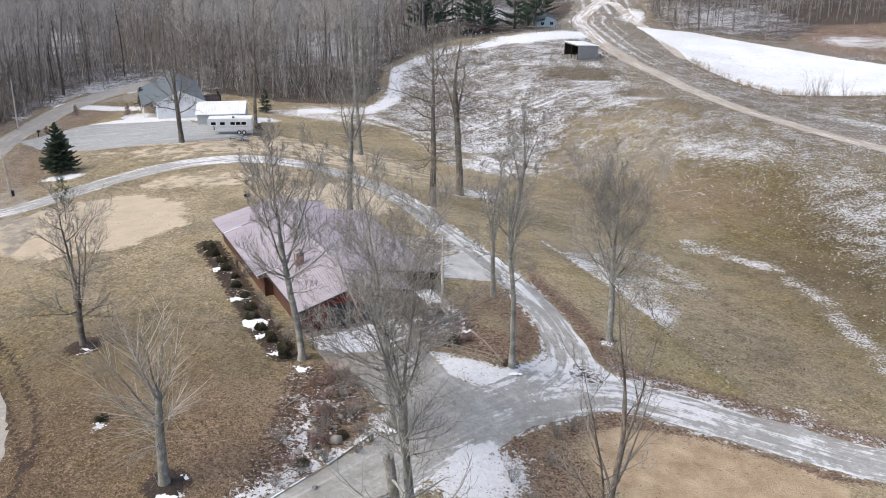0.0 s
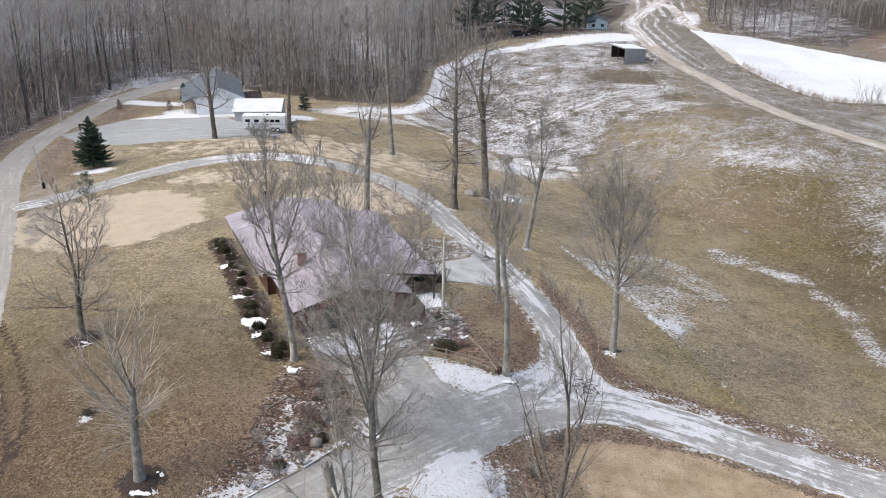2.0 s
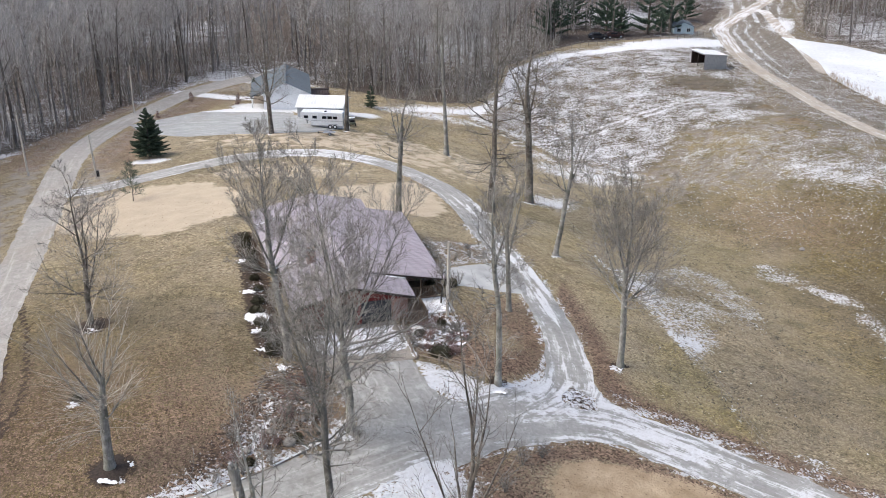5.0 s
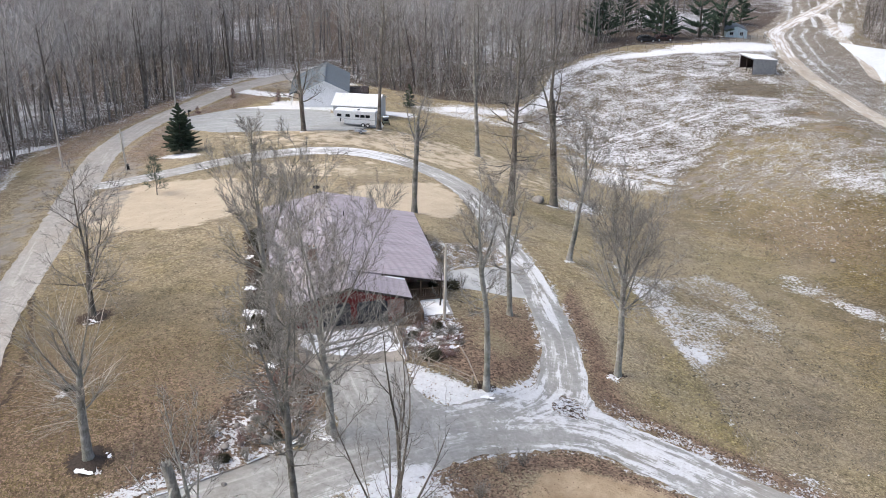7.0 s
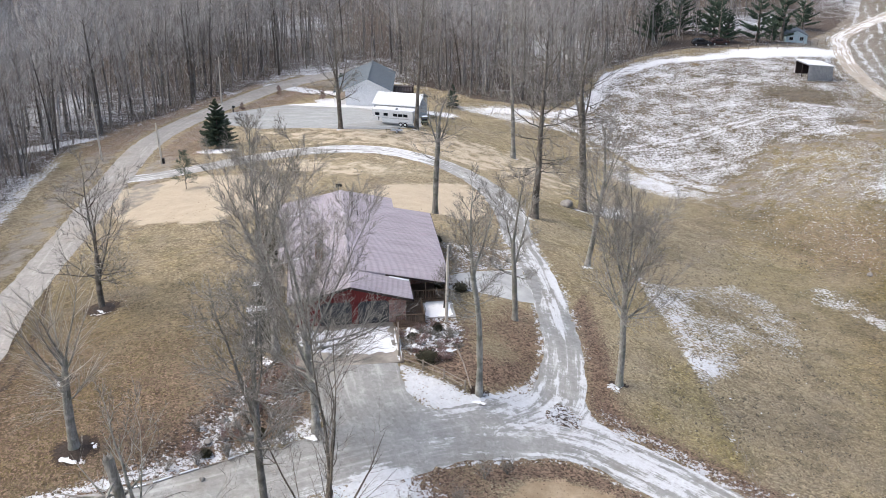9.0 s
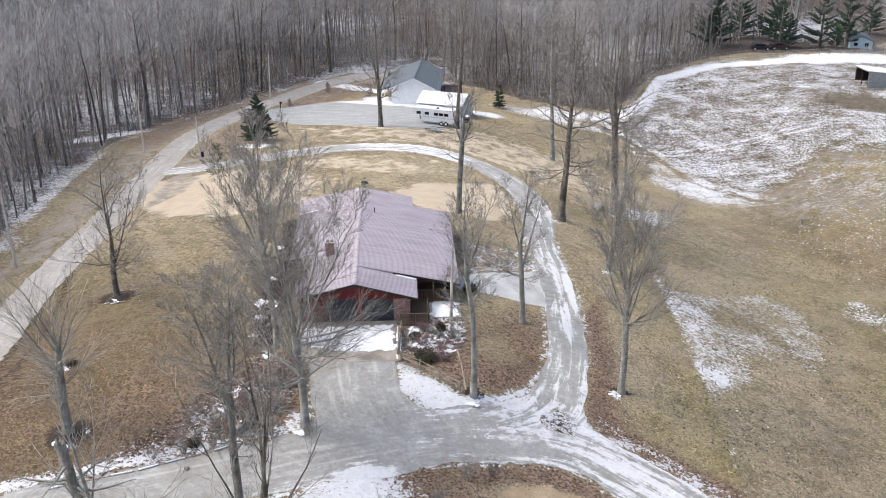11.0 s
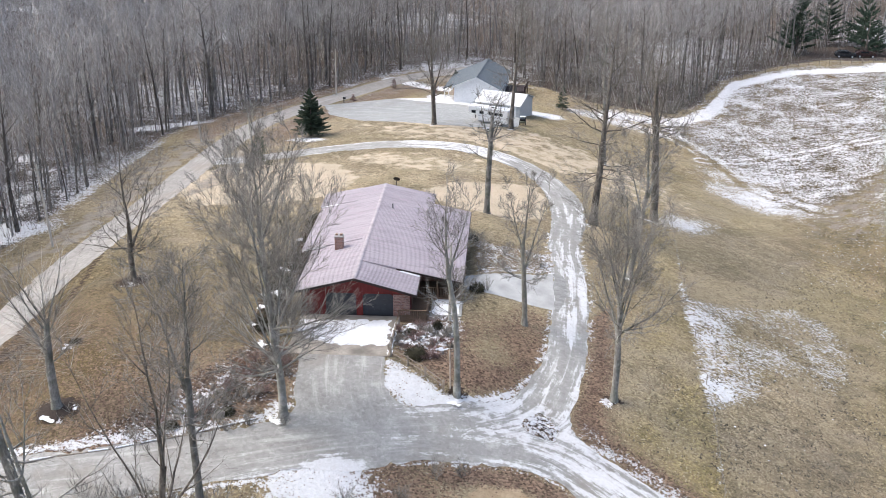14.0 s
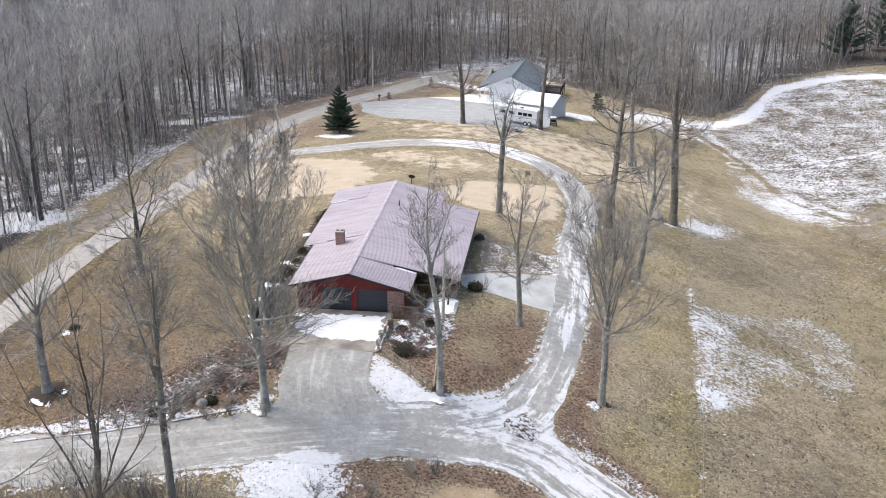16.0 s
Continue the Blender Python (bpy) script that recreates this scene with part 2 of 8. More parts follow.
def shingle_material(name, a, b, worn):
    """Asphalt shingles: courses across the slope, broken into tabs. Local x runs along the ridge, y down the slope."""
    k = Kit(name, 0.88)
    p = k.split(k.local())
    row = k.calc("DIVIDE", p[1], 0.145)
    line = k.calc("FRACT", row)
    course = k.calc("FLOOR", row)
    tab = k.calc("ADD", k.calc("DIVIDE", p[0], 0.30), k.calc("MULTIPLY", course, 0.5))
    n = k.t.nodes.new("ShaderNodeTexWhiteNoise")
    n.noise_dimensions = "2D"
    k.put(n.inputs["Vector"], k.joined(k.calc("FLOOR", tab), course))
    c = k.mix(n.outputs["Value"], a, b)
    c = k.mix(k.grain(0.35, 5, 0.6), c, worn)
    c = k.mix(k.span(line, 0.0, 0.3, 0.75, 0.0), c, tuple(v * 0.30 for v in a))
    c = k.mix(k.span(k.calc("FRACT", tab), 0.0, 0.06, 0.35, 0.0), c, tuple(v * 0.4 for v in a))
    c = k.mix(k.calc("MULTIPLY", k.grain(0.9, 4, 0.6, vec=k.scaled(k.local(), 0.3, 1.6, 1)), 0.25), c, tuple(v * 0.7 for v in b))
    return k.done(c, k.calc("ADD", line, k.calc("MULTIPLY", k.grain(30, 2), 0.3)), 0.5, 0.02)


def sheet_roof_material(name, a, b, worn):
    """Faded painted roofing sheet: each sheet a shade of its own, chalky bloom and run-off streaks down the slope."""
    k = Kit(name, 0.55)
    p = k.split(k.local())
    n = k.t.nodes.new("ShaderNodeTexWhiteNoise")
    n.noise_dimensions = "1D"
    k.put(n.inputs["W"], k.calc("FLOOR", k.calc("DIVIDE", p[0], 0.84)))
    c = k.mix(n.outputs["Value"], a, b)
    c = k.mix(k.grain(0.3, 6, 0.65), c, worn)
    runs = k.grain(2.2, 5, 0.65, vec=k.scaled(k.local(), 1.6, 0.12, 1))
    c = k.mix(k.span(runs, 0.45, 0.95, 0, 0.5), c, tuple(v * 0.68 for v in a))
    c = k.mix(k.span(k.grain(1.3, 5, 0.7), 0.62, 0.95, 0, 0.45), c, (b[0] * 1.15, b[1] * 0.98, b[2] * 1.04))
    c = k.mix(k.calc("MULTIPLY", k.grain(9, 3, 0.7), 0.22), c, tuple(v * 0.6 for v in a))
    return k.done(c, k.grain(5, 3), 0.15, 0.01, k.span(runs, 0, 1, 0.45, 0.7))


def bark_material(name, dark, light, moss=0.0, island=False):
    k = Kit(name, 0.95)
    k.out.inputs["Specular IOR Level"].default_value = 0.1
    ridge = k.grain(9, 5, 0.65, vec=k.scaled(k.local(), 1, 1, 0.18))
    c = k.mix(ridge, dark, light)
    c = k.mix(k.span(k.grain(1.6, 4), 0.45, 0.95, 0, 0.75), c, tuple(v * 1.25 for v in light))
    if moss:
        c = k.mix(k.span(k.grain(1.1, 4), 0.5, 0.9, 0, moss), c, (0.20, 0.215, 0.16))
    c = k.mix(k.span(k.grain(0.55, 4, 0.65), 0.55, 0.9, 0, 0.7), c, tuple(v * 0.55 for v in dark))
    one = k.each(island)
    c = k.mix(k.span(one, 0.5, 1.0, 0, 0.6), c, tuple(v * 0.6 for v in dark))
    c = k.mix(k.span(one, 0.3, 0.0, 0, 0.5 if island else 0.2), c, tuple(min(0.7, v * 1.5) for v in light))
    return k.done(c, ridge, 0.7, 0.03)


def twig_material(name, a, b, island=False):
    k = Kit(name, 0.95)
    k.out.inputs["Specular IOR Level"].default_value = 0.05
    c = k.mix(k.grain(0.6, 3), a, b)
    one = k.each(island)
    c = k.mix(k.span(one, 0.35, 1.0, 0, 0.85 if island else 0.3), c, tuple(v * 0.30 for v in a))
    c = k.mix(k.span(one, 0.22, 0.0, 0, 0.7 if island else 0.2), c, tuple(min(0.75, v * 1.45) for v in b))
    return k.done(c)


def needle_material(name, a, b):
    k = Kit(name, 0.85)
    c = k.mix(k.grain(2.5, 3), a, b)
    c = k.mix(k.calc("MULTIPLY", k.each(True), 0.6), c, tuple(v * 0.45 for v in a))
    return k.done(c)


def brick_material():
    """Laid brick: local x or y runs along the wall, z up."""
    k = Kit("brick", 0.9)
    p = k.split(k.local())
    n = k.t.nodes.new("ShaderNodeTexBrick")
    k.put(n.inputs["Vector"], k.joined(k.calc("ADD", p[0], p[1]), p[2]))
    n.inputs["Scale"].default_value = 1.0
    n.inputs["Brick Width"].default_value, n.inputs["Row Height"].default_value = 0.215, 0.075
    n.inputs["Mortar Size"].default_value, n.inputs["Bias"].default_value = 0.009, -0.1
    n.inputs["Color1"].default_value, n.inputs["Color2"].default_value = (0.15, 0.058, 0.045, 1), (0.41, 0.215, 0.165, 1)
    n.inputs["Mortar"].default_value = (0.44, 0.40, 0.37, 1)
    c = k.mix(k.calc("MULTIPLY", k.grain(9, 4), 0.25), n.outputs["Color"], (0.16, 0.10, 0.085))
    return k.done(c, n.outputs["Fac"], -0.4, 0.01)


def board_material(name, a, b, pitch=0.0):
    k = Kit(name, 0.75)
    p = k.local()
    c = k.mix(k.grain(3, 5, 0.6, vec=k.scaled(p, 3, 3, 0.35)), a, b)
    c = k.mix(k.span(k.grain(0.8, 4), 0.5, 1, 0, 0.5), c, tuple(v * 0.6 for v in a))
    h = k.grain(20, 3, vec=k.scaled(p, 1, 1, 0.1))
    return k.done(c, h, 0.3, 0.01)


TURF = ground_material()
GRAVEL = gravel_material("packed_gravel", (0.222, 0.217, 0.205), (0.42, 0.414, 0.398), 1.0, 0.76, 0.75)
ROAD = gravel_material("chip_and_seal", (0.285, 0.268, 0.245), (0.39, 0.37, 0.345), 1.0, 0.28)
TRACK = gravel_material("rutted_dirt", (0.27, 0.235, 0.195), (0.50, 0.455, 0.40), 1.0)
LOT = gravel_material("lot_stone", (0.255, 0.262, 0.26), (0.37, 0.38, 0.378), 1.0)
WETSLAB = plain("damp_slab", (0.33, 0.295, 0.25), 0.75, vary=0.5, scale=0.7, fine=6)
CONCRETE = plain("concrete", (0.35, 0.348, 0.34), 0.9, vary=0.3, scale=0.6)
PADSLAB = plain("pale_pad_concrete", (0.43, 0.432, 0.422), 0.9, vary=0.3, scale=0.5)
DAMPSTONE = gravel_material("damp_stone", (0.20, 0.20, 0.195), (0.33, 0.33, 0.322), 1.0)
SNOWMAT = snow_material()
ROOFSHEET = sheet_roof_material("plum_roof_sheet", (0.305, 0.273, 0.299), (0.376, 0.341, 0.37), (0.392, 0.355, 0.386))
# ribs darker than the sheets: their relief shading is put into the colour
ROOFRIB_SHADED = sheet_roof_material("plum_roof_ribs_shaded", (0.282, 0.25, 0.274), (0.35, 0.315, 0.343), (0.364, 0.328, 0.358))
RIDGECAP = plain("ridge_cap", (0.375, 0.340, 0.362), 0.7, scale=1.5)
ICE = plain("snowed_ice", (0.60, 0.62, 0.645), 0.8, vary=0.16, scale=0.12, fine=1.5)
SHINGLE_GREY = shingle_material("slate_grey_shingles", (0.075, 0.09, 0.105), (0.14, 0.16, 0.18), (0.12, 0.145, 0.165))
SIDING_RED = board_material("red_boards", (0.11, 0.016, 0.016), (0.175, 0.029, 0.027))
SIDING_BROWN = board_material("brown_boards", (0.075, 0.035, 0.024), (0.14, 0.07, 0.048))
TRIM_DARK = plain("dark_trim", (0.045, 0.032, 0.03), 0.6)
DOOR_GREY = plain("charcoal_door", (0.042, 0.046, 0.055), 0.5, vary=0.15)
WHITE = plain("white_paint", (0.83, 0.84, 0.85), 0.55, vary=0.12)
WHITE_METAL = plain("white_metal", (0.74, 0.75, 0.76), 0.35, vary=0.1)
# white siding greyed: the shade beneath the eaves is in its colour
SIDING_SHADED = plain("shaded_white_siding", (0.46, 0.475, 0.485), 0.5, vary=0.1)
ROOF_WHITE = plain("weathered_white_sheet", (0.66, 0.67, 0.675), 0.45, vary=0.16, scale=0.8)
GALV = plain("galvanised_sheet", (0.42, 0.43, 0.44), 0.45, 0.6, vary=0.25)
RUBBER = plain("rubber", (0.025, 0.025, 0.027), 0.85)
BLACK = plain("black_metal", (0.02, 0.02, 0.022), 0.5)
GLASS_DARK = plain("dark_glass", (0.012, 0.014, 0.018), 0.08, vary=0.1, bump=0.0)
WEATHERED = board_material("weathered_wood", (0.20, 0.165, 0.13), (0.36, 0.31, 0.26))
POLEWOOD = board_material("bleached_pole", (0.42, 0.385, 0.33), (0.60, 0.56, 0.50))
DECKWOOD = board_material("brown_deck", (0.10, 0.065, 0.042), (0.20, 0.14, 0.095))
BRICK = brick_material()
STONE = plain("field_stone", (0.24, 0.225, 0.205), 0.95, vary=0.35)
MULCH = plain("dark_mulch", (0.045, 0.034, 0.028), 1.0, vary=0.6, scale=6)
BARK_GREY = bark_material("grey_bark", (0.128, 0.12, 0.107), (0.36, 0.347, 0.322), 0.7)
BARK_PALE = bark_material("pale_bark", (0.26, 0.25, 0.225), (0.54, 0.525, 0.48), 0.7)
BARK_OLIVE = bark_material("olive_bark", (0.10, 0.092, 0.078), (0.30, 0.285, 0.25), 0.8)
BARK_BROWN = bark_material("brown_bark", (0.065, 0.055, 0.046), (0.215, 0.19, 0.165), 0.3)
TWIG = twig_material("bare_twigs", (0.195, 0.182, 0.163), (0.345, 0.327, 0.296), True)
TWIG_PALE = twig_material("pale_shoots", (0.29, 0.265, 0.23), (0.45, 0.42, 0.375), True)
TWIG_RED = twig_material("red_twigs", (0.24, 0.155, 0.14), (0.34, 0.24, 0.22), True)
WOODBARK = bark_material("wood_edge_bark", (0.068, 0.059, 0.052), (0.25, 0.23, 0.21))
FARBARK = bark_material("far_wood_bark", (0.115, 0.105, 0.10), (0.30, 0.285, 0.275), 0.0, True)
WOODTWIG = twig_material("wood_edge_twigs", (0.37, 0.35, 0.335), (0.53, 0.51, 0.49), True)
FARTWIG = twig_material("far_wood_branches", (0.38, 0.36, 0.35), (0.53, 0.51, 0.50), True)
NEEDLE = needle_material("spruce_needles", (0.032, 0.048, 0.03), (0.075, 0.10, 0.062))
PINE = needle_material("pine_needles", (0.04, 0.063, 0.043), (0.09, 0.125, 0.085))
BOX = needle_material("evergreen_shrub_leaves", (0.035, 0.033, 0.018), (0.085, 0.075, 0.04))
LEAVES = twig_material("dead_leaves", (0.160, 0.100, 0.068), (0.336, 0.248, 0.172), True)
TUFTS = twig_material("dead_grass_tufts", (0.13, 0.115, 0.09), (0.23, 0.20, 0.155), True)
DRYGRASS = twig_material("dry_reeds", (0.26, 0.19, 0.115), (0.40, 0.31, 0.21), True)

# ---------------------------------------------------------------- build kit


def linked(name, verts, faces, material, parent=None, smooth=False):
    me = bpy.data.meshes.new(name)
    me.from_pydata([tuple(v) for v in verts], [], faces)
    me.materials.append(material)
    if smooth:
        me.shade_smooth()
    me.update()
    ob = new(name, me)
    ob.parent = parent
    return ob


def part(name, bm, material, parent=None, label="", smooth=False):
    me = bpy.data.meshes.new(name)
    bmesh.ops.recalc_face_normals(bm, faces=bm.faces)
    bm.to_mesh(me)
    bm.free()
    me.materials.append(material)
    if smooth:
        me.shade_smooth()
    ob = new(name, me)
    ob.parent = parent
    return tagged(ob, label)


def thing(name, m, label, category, group="", kind=""):
    ob = new(name)
    ob.empty_display_size = 0.3
    ob.matrix_basis = m
    return tagged(ob, label, category, group, kind)


def slab(x0, x1, y0, y1, z0, z1, bevel=0.0, bm=None):
    bm = bm or bmesh.new()
    m = Matrix.Translation(((x0 + x1) / 2, (y0 + y1) / 2, (z0 + z1) / 2)) @ Matrix.Diagonal((abs(x1 - x0), abs(y1 - y0), abs(z1 - z0), 1))
    vs = bmesh.ops.create_cube(bm, size=1, matrix=m)["verts"]
    if bevel:
        es = list({e for v in vs for e in v.link_edges})
        bmesh.ops.bevel(bm, geom=es, offset=bevel, segments=2, affect="EDGES", profile=0.5)
    return bm


def rod(a, b, r, r2=None, sides=8, bm=None):
    bm = bm or bmesh.new()
    a, b = Vector(a), Vector(b)
    m = Matrix.Translation((a + b) / 2) @ (b - a).to_track_quat("Z", "Y").to_matrix().to_4x4()
    bmesh.ops.create_cone(bm, cap_ends=True, segments=sides, radius1=r, radius2=r if r2 is None else r2, depth=(b - a).length, matrix=m)
    return bm


def prism(outline, z0, z1, bm=None):
    """An upright prism over a plan outline."""
    bm = bm or bmesh.new()
    low = [bm.verts.new((x, y, z0)) for x, y in outline]
    top = [bm.verts.new((x, y, z1)) for x, y in outline]
    bm.faces.new(top)
    bm.faces.new(low[::-1])
    for i in range(len(low)):
        j = (i + 1) % len(low)
        bm.faces.new((low[i], low[j], top[j], top[i]))
    return bm


# ---------------------------------------------------------------- the lie of the land
HOUSE = (-9.12, 84.25, 27.0)             # front end of the ridge, and the turn of the house
HC, HS = math.cos(radians(HOUSE[2])), math.sin(radians(HOUSE[2]))
HILLS = np.array([
    (-22, 56, 18, 2.54), (38, 182, 20, 4.28), (14, 172, 20, -5.9), (-76, 172, 20, -2.01), (-38, 160, 18, 2.15),
    (30, 130, 18, -2.92), (-12, 92, 35, 8.63), (-55, 150, 45, 2.15), (20, 165, 35, 1.01), (12, 235, 28, 5.14),
    (45, 110, 35, -2.82), (-15, 200, 30, -3.68), (55, 220, 50, -4.24)])


def smooth01(v):
    v = np.clip(v, 0, 1)
    return v * v * (3 - 2 * v)


def to_house(x, y):
    dx, dy = x - HOUSE[0], y - HOUSE[1]
    return dx * HC + dy * HS, -dx * HS + dy * HC


def height(x, y):
    """The height of the ground."""
    x, y = np.asarray(x, float), np.asarray(y, float)
    z = np.full(x.shape, -8.53)
    for cx, cy, s, a in HILLS:
        z = z + a * np.exp(-((x - cx) ** 2 + (y - cy) ** 2) / (2 * s * s))
    far = np.hypot(x, y - 60)
    z = z + 40 * smooth01((far - 420) / 1500)
    v, u = to_house(x, y)                    # levelled for the house and its forecourt
    out = np.hypot(np.maximum(np.abs(v - 0.8) - 7.2, 0), np.maximum(np.abs(u - 9.0) - 15.5, 0))
    return z + (-0.08 - z) * (1 - smooth01(out / 9))


def ground_z(x, y):
    return float(height(np.array([x]), np.array([y]))[0])


def to_line(x, y, pts):
    """Distance from a line of plan points, the side (left is plus) and the way along it."""
    best, side, along, run = np.full(x.shape, 1e9), np.zeros(x.shape), np.zeros(x.shape), 0.0
    for (ax, ay), (bx, by) in zip(pts, pts[1:]):
        lx, ly = bx - ax, by - ay
        n = math.hypot(lx, ly)
        t = np.clip(((x - ax) * lx + (y - ay) * ly) / (n * n), 0, 1)
        d = np.hypot(x - ax - t * lx, y - ay - t * ly)
        near = d < best
        best = np.where(near, d, best)
        side = np.where(near, np.sign(lx * (y - ay) - ly * (x - ax)), side)
        along = np.where(near, run + t * n, along)
        run += n
    return best, side, along


def eased(pts, step=1.5):
    """A smooth line through plan points."""
    p = [Vector(q) for q in pts]
    p = [2 * p[0] - p[1], *p, 2 * p[-1] - p[-2]]
    out = []
    for a, b, c, d in zip(p, p[1:], p[2:], p[3:]):
        n = max(2, int((c - b).length / step))
        for i in range(n):
            t = i / n
            out.append(tuple(0.5 * ((2 * b) + (c - a) * t + (2 * a - 5 * b + 4 * c - d) * t * t + (3 * b - a - 3 * c + d) * t ** 3)))
    return out + [tuple(p[-2])]


def in_outline(x, y, pts):
    """Signed distance from a closed plan outline: plus inside."""
    d, _, _ = to_line(x, y, [*pts, pts[0]])
    inside = np.zeros(x.shape, bool)
    for (ax, ay), (bx, by) in zip(pts, [*pts[1:], pts[0]]):
        if ay != by:
            inside ^= ((ay > y) != (by > y)) & (x < (bx - ax) * (y - ay) / (by - ay) + ax)
    return np.where(inside, d, -d)


def oval(x, y, cx, cy, rx, ry, turn=0.0):
    c, s = math.cos(radians(turn)), math.sin(radians(turn))
    a, b = (x - cx) * c + (y - cy) * s, -(x - cx) * s + (y - cy) * c
    return np.exp(-((a / rx) ** 2 + (b / ry) ** 2) ** 1.5)


NEAR_DRIVE = eased([(-64, 14), (-40, 34), (-16.4, 53.2), (-10.8, 57.8), (-6.5, 62.2), (-1.5, 67.8), (4, 73), (9, 76.6), (14, 78.2), (20, 77.2), (29, 75), (36, 73.2), (60, 68), (110, 58)])
GARAGE_DRIVE = eased([(-7.4, 80.2), (-5.2, 76.6), (-2.6, 73.0), (0.5, 70.8)])
LOOP = eased([(7.5, 76), (10.3, 81), (10.0, 86), (8.7, 91.2), (5.9, 98.3), (2.2, 106.4), (-2.3, 115), (-6.3, 125), (-12, 135), (-19, 141.6), (-25.7, 144.3), (-32.5, 144.3), (-40.2, 140.9), (-46.7, 135.6), (-52.3, 129.3), (-57, 124.2), (-62.5, 121)])
PUBLIC_ROAD = eased([(-60, 12), (-46, 36), (-38.6, 52), (-36.2, 61), (-37.2, 67.5), (-42.6, 77.5), (-47.2, 88), (-53, 101.6), (-61.4, 119.6), (-71.4, 142.8), (-76.6, 164.4), (-76.4, 181), (-74, 193), (-69, 203), (-62, 213)], 3)
FARM_TRACK = eased([(70, 420), (50, 340), (32.5, 289), (31.8, 268), (33.4, 250), (37.5, 234.5), (43.8, 220.5), (49, 205), (54, 191.5), (60, 183.5), (72.6, 172), (100, 152), (150, 120)], 3)
FIELD_SPUR = eased([(44, 310), (46.5, 285), (49.5, 264), (51.6, 243)], 3)


def smin(a, b, k):
    h = np.clip(0.5 + 0.5 * (b - a) / k, 0, 1)
    return b + (a - b) * h - k * h * (1 - h)


def drive_out(x, y):
    """Outside the gravel: plus; its edge: nought."""
    a = to_line(x, y, NEAR_DRIVE)[0] - 2.75
    b = to_line(x, y, GARAGE_DRIVE)[0] - 3.6
    c = to_line(x, y, LOOP)[0] - 2.25 + 0.5 * smooth01((y - 83) / 8) * smooth01((132 - y) / 20)
    d = smin(smin(a, b, 2.6), c, 3.2)
    tri = -in_outline(x, y, [(10.6, 82.4), (12.9, 81.0), (13.2, 79.3), (10.5, 79.1), (9.8, 80.2)])      # the islet where three ways meet
    return np.maximum(d, -tri)


def road_out(x, y):
    return to_line(x, y, PUBLIC_ROAD)[0] - 2.35


def track_out(x, y):
    a = to_line(x, y, FARM_TRACK)[0] - 2.0
    return smin(a, to_line(x, y, FIELD_SPUR)[0] - 1.5, 2.0)


LOT_EDGE = [(-75, 167), (-71, 173), (-67, 178.5), (-60, 182.5), (-50, 182), (-47, 176), (-38, 176), (-33.5, 165), (-37.5, 157.5), (-44, 155), (-58, 154.5), (-68, 159.5)]
PAD_EDGE = [(-5.9, 96.2), (-4.4, 98.4), (0.5, 106.0), (4.3, 98.3), (1.6, 97.0), (-0.5, 96.1), (-3.3, 94.8)]
DAMP_EDGE = [(0.5, 106.1), (1.6, 106.6), (4.2, 101.2), (4.5, 98.2), (3.4, 100.0)]
POND_EDGE = [(45.6, 277), (60, 272.5), (79, 257), (94, 243), (107, 231), (104, 215), (90, 214), (74, 213.5), (66, 213), (60, 221), (55.5, 231), (52.5, 239), (52, 252), (48, 266)]


def sheet(name, out, box, step, lift, material, line, snow, label, category, rough=0.28):
    """A surface lying on the ground wherever out(x, y) is below nought, its rim drawn onto the edge."""
    x0, x1, y0, y1 = box
    nx, ny = int((x1 - x0) / step) + 1, int((y1 - y0) / step) + 1
    gx, gy = np.meshgrid(np.linspace(x0, x1, nx), np.linspace(y0, y1, ny), indexing="ij")
    ragged = np.array([noise.noise((a * 0.55, b * 0.55, 3.1)) + 0.5 * noise.noise((a * 1.6, b * 1.6, 8)) for a, b in zip(gx.ravel(), gy.ravel())]).reshape(gx.shape) * rough
    f = out(gx, gy) + ragged
    keep = f < 0
    cell = (keep[:-1, :-1].astype(int) + keep[1:, :-1] + keep[:-1, 1:] + keep[1:, 1:]) >= 2
    ex, ey = np.gradient(f, gx[1, 0] - gx[0, 0], gy[0, 1] - gy[0, 0])
    g = np.maximum(np.hypot(ex, ey), 0.75)
    rim = np.clip(f, -step * 0.45, step * 1.2)
    move = np.where((f > 0) | (f > -step * 0.45), rim, 0)
    ax, ay = gx - ex / g * move, gy - ey / g * move
    az = height(ax, ay) + lift - 0.03 * smooth01(1 + f / 0.8)
    used = np.zeros(gx.shape, bool)
    used[:-1, :-1] |= cell; used[1:, :-1] |= cell; used[:-1, 1:] |= cell; used[1:, 1:] |= cell
    index = np.cumsum(used).reshape(used.shape) - 1
    faces = [(index[i, j], index[i + 1, j], index[i + 1, j + 1], index[i, j + 1]) for i, j in zip(*np.nonzero(cell))]
    px, py = ax[used], ay[used]
    ob = linked(name, np.stack([px, py, az[used]], 1), faces, material)
    ways = [to_line(px, py, one) for one in line]
    pull = [np.exp(-(d / 1.9) ** 2) + 1e-9 for d, _, _ in ways]
    near = np.argmin([d for d, _, _ in ways], 0)
    c = np.choose(near, [d * s for d, s, _ in ways])
    stores = [("snow", snow(px, py, f[used], c))]
    for i in range(3):
        d, s, a = ways[i] if i < len(ways) else (0 * px, 0 * px, 0 * px)
        stores += [("across%d" % (i + 1), d * s), ("along%d" % (i + 1), a), ("share%d" % (i + 1), pull[i] / sum(pull) if i < len(ways) else 0 * px)]
    for key, values in stores:
        ob.data.attributes.new(key, "FLOAT", "POINT").data.foreach_set("value", np.ascontiguousarray(values, np.float32))
    return tagged(ob, label, category, kind="structure")


